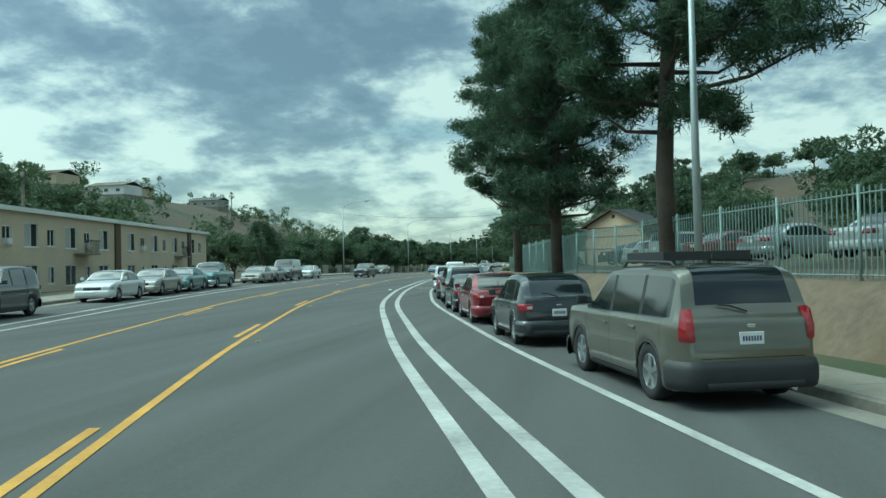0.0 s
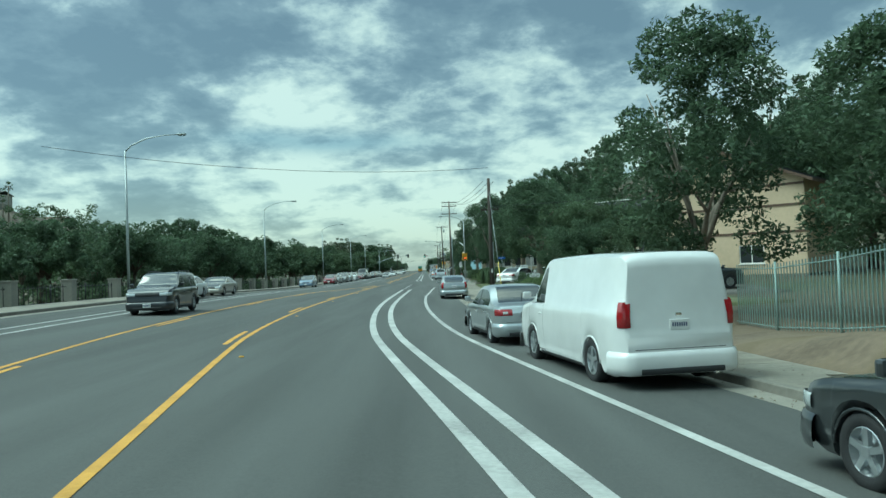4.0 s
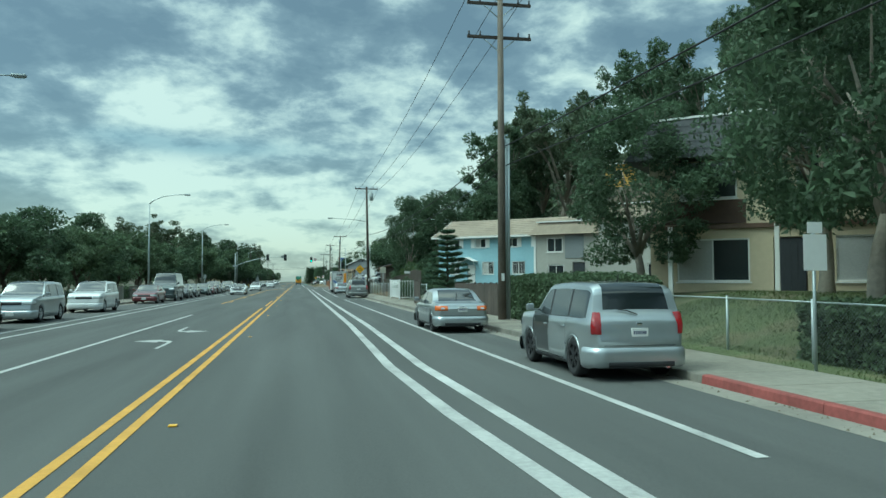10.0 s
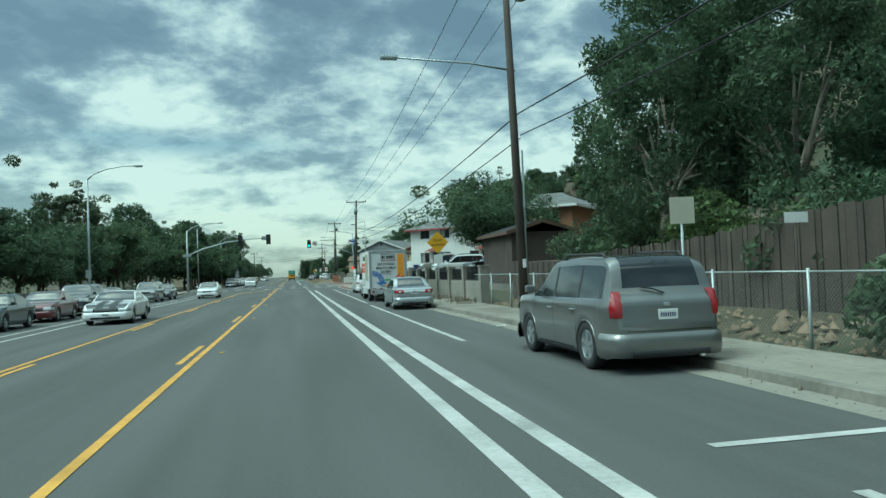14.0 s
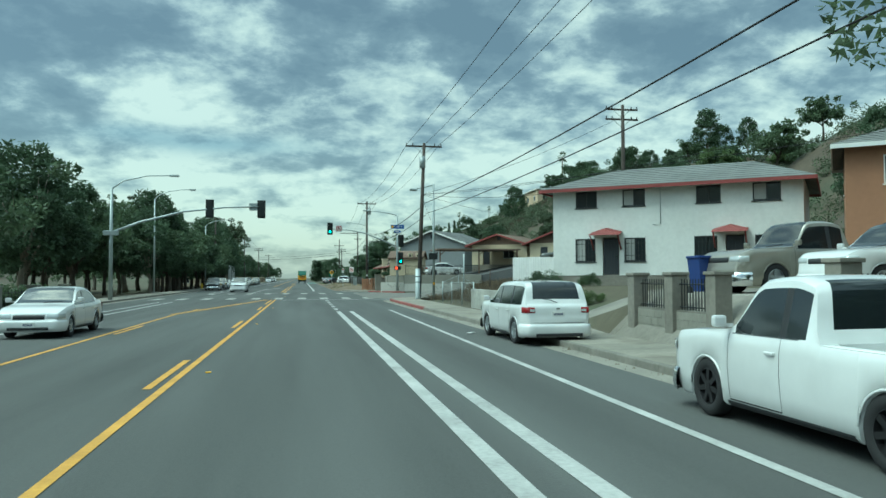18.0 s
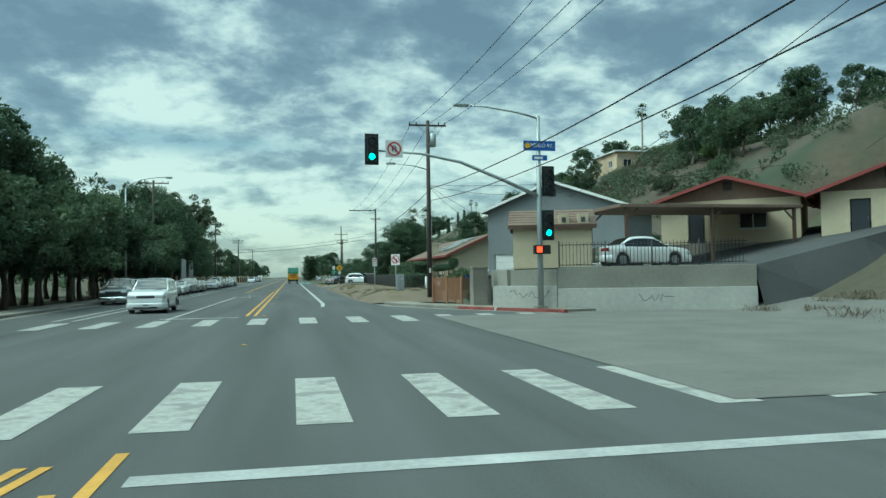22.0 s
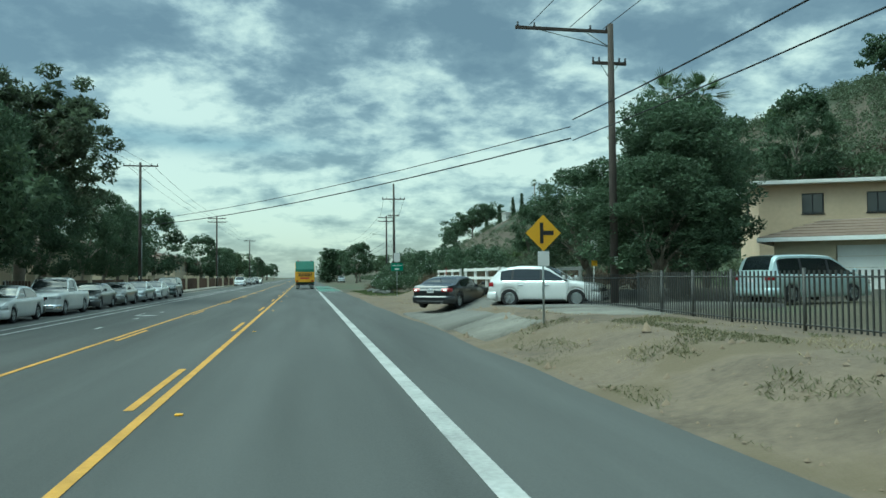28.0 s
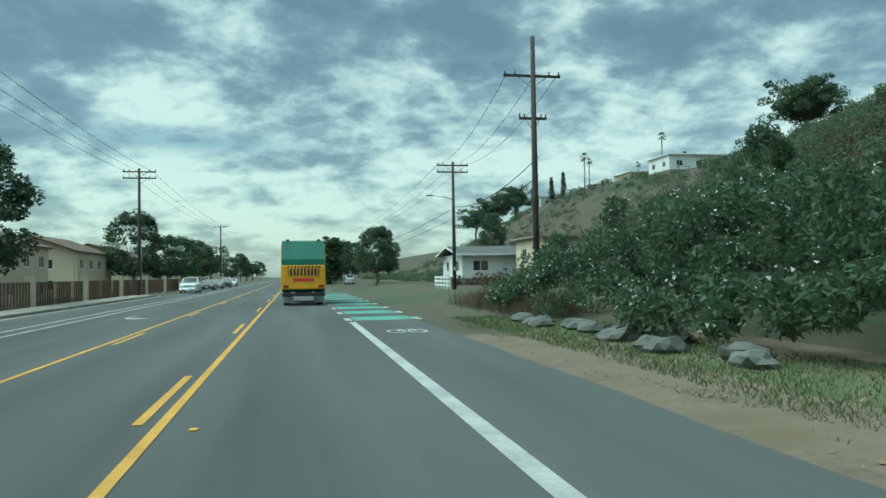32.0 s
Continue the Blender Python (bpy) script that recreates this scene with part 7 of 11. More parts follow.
for u0, y0, z0, w, col in ((88.0, 742.0, 25.0, 16, WHITE_WALL), (98.0, 690.0, 27.0, 18, CREAM_WALL), (92.0, 655.0, 26.5, 16, WHITE_WALL), (110.0, 620.0, 28.0, 20, WHITE_WALL), (60.0, 470.0, 20.0, 12, PEACH_WALL)):
    ob, lx, ly = house(u0, u0 + w, y0, y0 + 11, z0, 3.6, "pale hilltop house with a flat roof", col, near=win_row(w - 0.4, 3, 1.0, 2.3, 1.6), front=win_row(11, 2, 1.0, 2.3, 1.6), base=7)
    part("roof_slab", boxes((-0.5, lx + 0.5, -0.6, ly + 0.5, 3.6, 3.85), bevel=0.02), TRIM_WHITE, ob)

# tan apartments across the road near the end, and a house up on the first hillside
for y0 in (478.0, 500.0, 524.0, 548.0, 574.0, 600.0):
    ob, lx, ly = house(-32.0, -22.0, y0, y0 + 16, -0.3, 5.2, "two-storey tan apartments with brown shingle roof", TAN_WALL, near=[(2.0, 3.6, 3.2, 4.3, "window"), (6.0, 7.6, 3.2, 4.3, "window"), (2.0, 3.6, 0.8, 2.0, "window"), (6.0, 7.6, 0.8, 2.0, "window")], name="apartment_building", category="apartments")
    facade(ob, pose(lx + 0.28, 0, 0, 0, 0, 90), ly, 5.2, win_row(16, 4, 3.2, 4.3, 1.5) + win_row(16, 4, 0.7, 1.9, 1.5), TAN_WALL, thick=0.24)
    roof_gable(ob, lx, ly, 5.2, 1.8, SHINGLE_BROWN, fascia=TRIM_BROWN)
    gable_wall(ob, lx, 5.2, 1.8, 0.0, TAN_WALL)
ob, lx, ly = house(46.0, 56.0, 52.0, 66.0, 8.5, 5.4, "brown and cream hillside apartments with a dark roof", BROWN_WALL, front=win_row(14, 3, 3.2, 4.4, 1.8) + win_row(14, 3, 0.6, 1.8, 1.8), near=[(1.5, 3.5, 3.2, 4.4, "window"), (6.0, 8.0, 3.2, 4.4, "window")], base=6, name="apartment_building", category="apartments")
part("cream_band", boxes((-0.04, 0.0, 0, ly, 2.2, 3.0), (0, lx, -0.04, 0.0, 2.2, 3.0)), CREAM_WALL, ob)
roof_gable(ob, lx, ly, 5.4, 1.4, SHINGLE_DARK, over=0.9, fascia=TRIM_BROWN)
for k, (u0, y0) in enumerate(((-150, 250), (-175, 300), (-160, 340), (-190, 370), (-170, 410), (-200, 450), (-180, 490), (-150, 215))):
    ob, lx, ly = house(u0, u0 + 14, y0, y0 + 11, hill(u0 + 7, y0 + 5) + 0.3, 3.4, "pale distant house on the far hillside", (WHITE_WALL, CREAM_WALL, GREY_WALL)[k % 3], near=win_row(13.6, 3, 0.9, 2.1, 1.6), base=5)
    roof_gable(ob, lx, ly, 3.4, 1.4, (SHINGLE_TAN, SHINGLE_BROWN, SHINGLE_GREY)[k % 3], along_y=False)


# ---- parked and standing vehicles ----
def park(shape, color, u, y, label, turn=0.0, z=None, **kw):
    """turn 0: nose north, as on the near side; 180: nose towards the bend."""
    return car(shape, color, along(u, y, (hill(u, y) if abs(u) > 10.5 else 0.004) if z is None else z, turn), label, plain=abs(u) > 9.4 and (u < 0 or not 12 < u < 16.5), **kw)


park("suv", "olive", 7.22, 18.0, "olive grey boxy suv with roof basket, parked at the kerb", light="tall", rack="basket", second="plastic")
park("hatch", "charcoal", 6.98, 24.65, "small charcoal hatchback parked at the kerb", light="tail", scale=(1, 0.9, 1.02))
park("sedan", "red", 6.95, 31.05, "glossy red sedan parked at the kerb", second="chrome", scale=(1, 0.96, 1.02))
park("sedan", "dark_green", 6.98, 36.3, "dark green older sedan parked at the kerb", scale=(0.98, 0.95, 0.97))
park("minivan", "mist", 7.25, 42.45, "grey green minivan parked at the kerb", light="tail", scale=(1, 0.98, 1))
park("hatch", "black", 7.02, 47.9, "small black hatchback parked at the kerb", scale=(0.97, 0.93, 0.98), light="tall")
park("pickup", "white", 7.05, 59.35, "white pickup with two black tailgate stripes", stripes="tailgate", light="tail")
park("suv", "blue", 7.2, 65.9, "blue grey suv parked at the kerb", rack=True, scale=(1, 0.95, 0.95))
park("sedan", "charcoal", 7.2, 71.4, "charcoal sedan parked between a suv and a van")
park("van", "white", 7.35, 80.6, "white panel van with dented side", light="tall")
park("sedan", "silver", 7.15, 87.4, "silver sedan parked in front of a van", second="chrome")
park("fastback", "silver", 7.75, 118.3, "silver hybrid fastback parked at the kerb", light="tall", second="")
park("sedan", "white", 13.7, 132.0, "white sedan standing in a sloping driveway", turn=-38)
park("suv", "black", 20.0, 137.5, "black suv parked before the apartments", turn=-60)
park("suv", "charcoal", 20.4, 107.5, "dark suv parked beside the apartments", turn=-78, rack=True)
park("sedan", "white", 20.6, 168.6, "white sedan waiting in the side street", turn=97, dark_wheels=True)
park("suv", "white", 31.0, 150.0, "white suv in the apartment parking", turn=60, scale=(0.97, 0.95, 0.98))
park("suv", "silver", 7.6, 190.6, "silver suv with one black door, parked at a red kerb", light="tall", dark_wheels=True, second="odd_door", scale=(0.97, 0.95, 0.97))
park("sedan", "silver", 7.15, 203.0, "silver sedan with amber tail lamps", light="amber", dark_wheels=True, scale=(1, 1.02, 0.99))
park("suv", "grey", 7.75, 254.0, "large grey suv parked at the kerb", rack=True, second="chrome", light="tall", scale=(1.05, 1.1, 1.06))
park("sedan", "silver", 7.5, 277.0, "silver sedan with spoked wheels", second="chrome", scale=(1, 1.03, 1))
park("pickup", "white", 8.0, 295.7, "white compact pickup with extended cab", light="tail", dark_wheels=True, scale=(0.96, 0.95, 0.97))
park("suv", "white", 8.45, 309.0, "white family wagon parked at the kerb", scale=(0.98, 1.05, 0.93))
park("pickup", "tan", 15.9, 307.3, "tan pickup nose-out in a raised driveway", turn=92, z=1.25, scale=(1.05, 1.05, 1.1))
park("suv", "white", 16.1, 304.0, "white suv nose-out in a raised driveway", turn=90, z=1.25, rack=True)
park("suv", "black", 15.5, 289.5, "black suv behind the block wall", turn=100)
park("sedan", "white", 18.4, 375.6, "white sedan on the raised yard above the wall", turn=-86, z=1.97)
park("minivan", "silver", 20.4, 402.6, "silver minivan in the driveway of a garage", turn=-12)
park("pickup", "dark_green", 20.3, 408.5, "dark green pickup facing out of a driveway", turn=160)
park("coupe", "black", 8.85, 458.3, "black coupe parked askew on the dirt verge", turn=-36, z=0.3)
park("hatch", "white", 12.1, 454.7, "white crossover parked across the dirt verge", turn=-124, z=0.42, scale=(1.06, 1.11, 1.09), second="chrome")
park("minivan", "sky", 20.6, 450.2, "pale green wagon behind the iron fence", turn=-80, z=0.62)
park("sedan", "white", 20.5, 441.5, "white sedan up in the fenced yard", turn=-95, z=1.25)
park("sedan", "white", 28.0, 572.0, "white sedan in a far driveway", turn=60)
park("suv", "silver", 12.0, 630.0, "silver suv parked far along the road", turn=0)
for k, (shape, color) in enumerate((("suv", "black"), ("sedan", "white"), ("sedan", "silver"), ("sedan", "red"), ("suv", "silver"), ("hatch", "white"), ("sedan", "charcoal"))):
    park(shape, color, 20.5, 24.0 + 6.2 * k, "car in the lot behind the fence", turn=-75, z=1.9, group="cars in the fenced lot")

LEFT = [("suv", "charcoal", 33.5, "dark suv"), ("sedan", "white", 44.3, "white compact sedan"), ("sedan", "tan", 50.1, "tan older sedan"), ("sedan", "teal", 55.1, "teal sedan"), ("pickup", "teal", 60.6, "teal and dark pickup"),
        ("sedan", "tan", 72.3, "beige sedan"), ("sedan", "dark_green", 76.9, "dark green sedan"), ("van", "charcoal", 82.6, "dark passenger van"), ("sedan", "white", 91.2, "white sedan"), ("sedan", "white", 117.3, "white sedan"), ("coupe", "tan", 124.8, "tan coupe"),
        ("hatch", "blue", 165.5, "pale blue hatchback"), ("hatch", "red", 187.3, "red hatchback"), ("sedan", "grey", 194.6, "grey sedan"), ("minivan", "grey", 204.5, "grey minivan"), ("suv", "silver", 212.6, "silver suv"), ("suv", "white", 223.5, "white suv"),
        ("sedan", "maroon", 240.3, "maroon sedan"), ("sedan", "charcoal", 257.4, "charcoal sedan"), ("sedan", "charcoal", 263.6, "charcoal sedan"), ("sedan", "dark_green", 274.4, "dark green sedan"), ("sedan", "maroon", 281.2, "maroon sedan"), ("suv", "black", 287.0, "black suv"), ("sedan", "grey", 293.4, "grey sedan"), ("suv", "grey", 308.5, "grey suv"), ("sedan", "charcoal", 316.0, "charcoal sedan"),
        ("pickup", "charcoal", 397.5, "dark pickup"), ("suv", "charcoal", 405.0, "dark suv"), ("sedan", "silver", 411.5, "silver sedan"), ("sedan", "white", 418.0, "white sedan"), ("sedan", "white", 424.5, "white sedan"), ("suv", "grey", 431.5, "grey suv"), ("sedan", "grey", 436.5, "grey sedan"), ("sedan", "charcoal", 441.5, "charcoal sedan"),
        ("sedan", "white", 458.0, "white sedan"), ("pickup", "white", 464.5, "white pickup"), ("sedan", "charcoal", 470.8, "charcoal sedan"), ("sedan", "grey", 476.8, "grey sedan"), ("sedan", "silver", 483.0, "silver sedan"), ("sedan", "white", 489.0, "white sedan"), ("suv", "dark_green", 496.0, "dark green suv"),
        ("pickup", "white", 574.0, "white pickup"), ("sedan", "charcoal", 592.0, "charcoal sedan"), ("sedan", "grey", 604.0, "grey sedan"), ("suv", "black", 618.0, "black suv"), ("sedan", "white", 632.0, "white sedan")]
for shape, color, y, words in LEFT:
    park(shape, color, -9.75, y, words + " parked at the far kerb", turn=180)
# vehicles out in the oncoming lane
park("suv", "black", -5.6, 101.0, "black crossover in the oncoming lane", turn=180, rack=True, group="cars on the road")
park("coupe", "white", -5.5, 276.5, "white sports coupe with black bonnet stripes", turn=180, group="cars on the road", stripes="bonnet")
park("sedan", "white", -5.4, 314.0, "white sedan in the oncoming lane", turn=180, group="cars on the road")
park("suv", "white", -5.2, 383.0, "white crossover in the oncoming lane", turn=180, group="cars on the road")

# box truck for hire
BOX_WHITE = mat("truck_box_white", (0.64, 0.65, 0.64), 0.45, vary=0.08, grain=4, stain=0.6, bump=0.05)
BOX_RED = mat("truck_red", (0.55, 0.05, 0.04), 0.45, vary=0.08, bump=0.05)
BOX_ORANGE = mat("truck_orange", (0.75, 0.32, 0.03), 0.45, vary=0.08, bump=0.05)
BOX_BLUE = mat("truck_blue", (0.06, 0.16, 0.45), 0.45, vary=0.08, bump=0.05)
INK = mat("black_lettering", (0.015, 0.015, 0.017), 0.5, vary=0.05, bump=0)
WHITE_INK = mat("white_lettering", (0.8, 0.8, 0.78), 0.5, vary=0.05, bump=0)
GREEN_INK = mat("green_lettering", (0.05, 0.35, 0.1), 0.5, vary=0.05, bump=0)
PANEL_WHITE = mat("ribbed_white_panel", (0.55, 0.57, 0.57), 0.45, 0.2, vary=0.12, bump=0.05)
PANEL_GREY = mat("galvanised_bumper", (0.4, 0.42, 0.42), 0.45, 0.6, vary=0.2, bump=0.1)


def writing(text, size, m, material, parent, name="lettering", wide=None, bold=0.0):
    """Raised lettering in the built-in font, facing +z of the pose m."""
    cu = bpy.data.curves.new("text", "FONT")
    cu.body, cu.size, cu.align_x, cu.align_y = text, size, "CENTER", "CENTER"
    cu.extrude, cu.offset = 0.004, bold
    tmp = bpy.data.objects.new("text", cu)
    scene.collection.objects.link(tmp)
    me = bpy.data.meshes.new_from_object(tmp.evaluated_get(bpy.context.evaluated_depsgraph_get()))
    bpy.data.objects.remove(tmp)
    if wide:
        xs = [v.co.x for v in me.vertices]
        k = wide / (max(xs) - min(xs))
        for v in me.vertices:
            v.co.x *= k
    me.materials.clear()
    me.materials.append(material)
    ob = new(name, me)
    ob.parent = parent
    ob.matrix_basis = m
    return ob


def flat(points, m, material, parent, name, thick=0.006, label=""):
    ob = part(name, plate_poly(points, 0, thick), material, parent, label)
    ob.matrix_basis = m
    return ob


def rect(x0, x1, y0, y1):
    return [(x0, y0), (x1, y0), (x1, y1), (x0, y1)]


def box_truck(u, y):
    root = thing("moving_truck", along(u, y, 0.004), "white rental box truck with red and orange panels", "box truck")
    part("box_body", boxes((-1.13, 1.13, -3.4, 1.6, 0.78, 3.2), bevel=0.06), BOX_WHITE, root)
    part("overcab", boxes((-1.13, 1.13, 1.55, 3.0, 2.15, 3.2), bevel=0.08), BOX_WHITE, root)
    prof = [(1.62, 0.5), (1.62, 2.16), (2.42, 2.16), (2.98, 1.5), (3.62, 1.36), (3.86, 1.2), (3.9, 0.62), (3.8, 0.5)]
    bm = bmesh.new()
    f0 = bm.faces.new([bm.verts.new((-0.95, a, b)) for a, b in prof])
    grown = bmesh.ops.extrude_face_region(bm, geom=[f0])
    bmesh.ops.translate(bm, vec=(1.9, 0, 0), verts=[v for v in grown["geom"] if isinstance(v, bmesh.types.BMVert)])
    bmesh.ops.recalc_face_normals(bm, faces=bm.faces)
    bmesh.ops.bevel(bm, geom=list(bm.edges), offset=0.07, segments=3, affect="EDGES", profile=0.6)
    part("cab", bm, BOX_WHITE, root, smooth=True)
    shield = part("windshield", boxes((-0.78, 0.78, -0.32, 0.36, 0, 0.012), bevel=0.004), CAR_GLASS, root)
    shield.matrix_basis = pose(0, 2.72, 1.855, -50, 0, 0)
    for sg in (1, -1):
        flank = pose(sg * 0.952, 0, 0, 90, 0, 90)
        flat([(1.78, 1.5), (2.78, 1.5), (2.36, 2.06), (1.78, 2.06)], flank if sg > 0 else pose(-0.962, 0, 0, 90, 0, 90), CAR_GLASS, root, "side_window", thick=0.012)
        part("door_seam", boxes((sg * 0.953 - 0.003, sg * 0.953 + 0.003, 1.72, 1.728, 0.62, 2.1), (sg * 0.953 - 0.003, sg * 0.953 + 0.003, 2.78, 2.788, 0.72, 1.5)), SEAM, root)
        part("door_handle", boxes((sg * 0.965 - 0.015, sg * 0.965 + 0.015, 1.82, 2.0, 1.28, 1.32), bevel=0.008), PLASTIC, root)
        part("wheel_arch", tube([(sg * 0.945, 3.1 + 0.47 * math.cos(a), 0.42 + 0.47 * math.sin(a)) for a in [math.pi * k / 12 for k in range(13)]], 0.035, 6), SEAM, root)
        for a0 in (0.0, 0.17, 0.3):
            flat([(2.0 + a0, 0.78), (2.12 + a0, 0.78), (2.95 + a0 * 0.9, 1.2), (2.86 + a0 * 0.9, 1.2)] if sg > 0 else [(2.12 + a0, 0.78), (2.0 + a0, 0.78), (2.86 + a0 * 0.9, 1.2), (2.95 + a0 * 0.9, 1.2)], pose(sg * 0.954 + (0 if sg > 0 else 0.0), 0, 0, 90, 0, 90 if sg > 0 else 90), BOX_RED, root, "red_stripe", thick=0.006 if sg > 0 else -0.006)
        part("side_skirt", boxes((sg * 1.06 - 0.05, sg * 1.06 + 0.05, -1.5, 1.5, 0.44, 0.8), bevel=0.02), PANEL_WHITE, root)
        for k in range(5):
            part("skirt_rib", boxes((sg * 1.115 - 0.008, sg * 1.115 + 0.008, -1.48, 1.48, 0.47 + 0.065 * k, 0.495 + 0.065 * k), bevel=0.004), PANEL_WHITE, root)
        part("headlamp", boxes((sg * 0.66 - 0.2, sg * 0.66 + 0.2, 3.84, 3.915, 0.95, 1.15), bevel=0.02), CLEAR_LENS, root)
    part("front_bumper", boxes((-0.97, 0.97, 3.82, 4.02, 0.42, 0.66), bevel=0.04), PANEL_GREY, root)
    part("grille", boxes((-0.42, 0.42, 3.86, 3.915, 0.78, 1.16), bevel=0.02), PLASTIC, root)
    part("corner_rail", boxes((-1.145, -1.1, 1.55, 1.64, 0.8, 3.18), (-1.145, -1.09, -3.42, -3.33, 0.8, 3.18), (-1.14, 1.14, -3.4, 3.0, 3.185, 3.22), bevel=0.01), PANEL_GREY, root)
    for yy, dx in ((-2.0, 0.95), (3.1, 0.86)):
        tyre, rim = wheel_meshes(0.40, 0.26, False)
        for sg in (1, -1):
            t = new("wheel", tyre)
            t.parent = root
            t.matrix_basis = pose(sg * dx, yy, 0.40, 0, 0, 0 if sg > 0 else 180)
            q = new("rim", rim)
            q.parent = t
    part("chassis", boxes((-0.5, 0.5, -3.3, 3.2, 0.4, 0.8)), PLASTIC, root)
    # back
    back = pose(0, -3.403, 0, 90, 0, 0)
    part("door_frame", boxes((-1.13, 1.13, -3.43, -3.38, 3.0, 3.18), (-1.13, -0.98, -3.43, -3.38, 0.8, 3.05), (0.98, 1.13, -3.43, -3.38, 0.8, 3.05), bevel=0.02), PANEL_GREY, root)
    door = part("roll_door", boxes((-0.97, 0.97, -3.42, -3.39, 0.82, 2.98), bevel=0.01), BOX_WHITE, root)
    dm = pose(0, -3.424, 0, 90, 0, 0)
    flat(rect(0.55, 0.95, 1.0, 2.95), dm, BOX_ORANGE, door, "orange_panel")
    for k in range(6):
        flat(rect(0.6, 0.92, 1.12 + 0.3 * k, 1.13 + 0.3 * k), pose(0, -3.432, 0, 90, 0, 0), BOX_RED, door, "panel_rib")
    flat(rect(-0.42, 0.44, 2.55, 2.95), dm, BOX_WHITE, door, "name_panel")
    for a, b, c, d in ((-0.42, 0.44, 2.53, 2.56), (-0.42, 0.44, 2.93, 2.96), (-0.42, -0.39, 2.53, 2.96), (0.41, 0.44, 2.53, 2.96)):
        flat(rect(a, b, c, d), pose(0, -3.431, 0, 90, 0, 0), INK, door, "panel_edge")
    for k, w in enumerate((0.13, 0.06, 0.13, 0.13, 0.13, 0.10)):
        x = -0.36 + 0.13 * k
        flat(rect(x, x + w * 0.8, 2.66, 2.86), pose(0, -3.431, 0, 90, 0, 0), INK, door, "name_bar")
    flat(rect(-0.4, 0.42, 2.585, 2.61), pose(0, -3.431, 0, 90, 0, 0), BOX_RED, door, "red_underline")
    for text, z, s, w in (("Our Low Decks", 2.34, 0.25, 1.02), ("Make Your Move", 2.09, 0.25, 1.18), ("EASIER!", 1.83, 0.25, 0.6)):
        writing(text, s, pose(-0.12, -3.43, z, 90, 0, 0), INK, door, wide=w, bold=0.003)
    flat(rect(-0.42, 0.18, 1.69, 1.71), pose(0, -3.43, 0, 90, 0, 0), INK, door, "underline")
    # blue curved arrow
    arc = [(-0.95 + 0.72 * math.cos(a), 1.2 + 0.72 * math.sin(a)) for a in [math.pi * 0.5 - k * math.pi * 0.5 / 8 for k in range(9)]]
    inner = [(-0.95 + 0.42 * math.cos(a), 1.2 + 0.40 * math.sin(a)) for a in [k * math.pi * 0.5 / 8 for k in range(9)]]
    flat(arc + [(-0.05, 1.2), (-0.4, 0.92), (-0.75, 1.2)] + inner, dm, BOX_BLUE, door, "blue_arrow")
    for text, rad, off in (("LOWEST DECKS", 0.745, 0), ("EZ-LOAD RAMP", 0.56, 1)):
        for k, ch in enumerate(text):
            a = math.pi * 0.46 - k * math.pi * 0.42 / len(text)
            if ch != " ":
                writing(ch, 0.1, pose(-0.95 + (0.64 if not off else 0.5) * math.cos(a), -3.432, 1.2 + (0.62 if not off else 0.49) * math.sin(a), 90, math.degrees(math.pi / 2 - a), 0), WHITE_INK, door, "letter")
    flat([(0.35, 1.3), (0.62, 1.05), (0.62, 1.18), (0.92, 1.18), (0.92, 1.55), (0.62, 1.55), (0.72, 1.75), (0.45, 1.55)], pose(0, -3.429, 0, 90, 0, 0), BOX_RED, door, "red_arrow")
    for k in range(4):
        flat(rect(0.5, 0.85, 1.24 + 0.075 * k, 1.27 + 0.075 * k), pose(0, -3.4365, 0, 90, 0, 0), WHITE_INK, door, "small_print")
    flat(rect(-0.22, 0.4, 1.28, 1.38), dm, GREEN_INK, door, "green_strip")
    flat(rect(-0.2, 0.35, 0.97, 1.05), dm, BOX_ORANGE, door, "notice_strip")
    flat(rect(0.55, 0.95, 0.72, 1.0), pose(0, -3.428, 0, 90, 0, 0), INK, door, "dark_notice")
    part("rear_bumper", boxes((-1.1, 1.1, -3.62, -3.4, 0.46, 0.78), bevel=0.03), PANEL_GREY, root)
    part("tow_hitch", boxes((-0.12, 0.12, -3.75, -3.5, 0.36, 0.5), bevel=0.02), PLASTIC, root)
    for x in (-0.95, 0.95):
        part("tail_lamp", tube([(x, -3.6, 0.62), (x, -3.64, 0.62)], 0.07, 14), RED_LENS, root)
    for x in (-0.95, -0.55, 0.25, 0.75):
        part("reflector", boxes((x, x + 0.2, -3.435, -3.425, 0.79, 0.84)), RED_LENS, root)
    pl = part("number_plate", boxes((-0.62, -0.32, -3.635, -3.62, 0.52, 0.67)), PLATE, root)
    part("plate_bars", boxes(*[(-0.59 + 0.04 * k, -0.57 + 0.04 * k, -3.639, -3.634, 0.56, 0.63) for k in range(6)]), PLATE_INK, pl)
    for x in (-0.8, -0.1, 0, 0.1, 0.8):
        part("marker_lamp", boxes((x - 0.04, x + 0.04, -3.445, -3.42, 3.1, 3.14), bevel=0.01), RED_LENS, root)
    # near side panels
    side = pose(-1.133, 0, 0, 90, 0, -90)
    flat(rect(-1.5, 1.2, 1.85, 2.45), side, BOX_RED, root, "red_side_band")
    for k in range(6):
        flat(rect(-0.65 + 0.28 * k, -0.43 + 0.28 * k, 2.62, 2.9), side, INK, root, "side_name_bar")
    flat(rect(0.85 - 0.1, 2.6, 1.3, 3.0), pose(-1.1345, 0, 0, 90, 0, -90), PICTURE, root, "picture_panel", label="printed picture panel in muted greens")
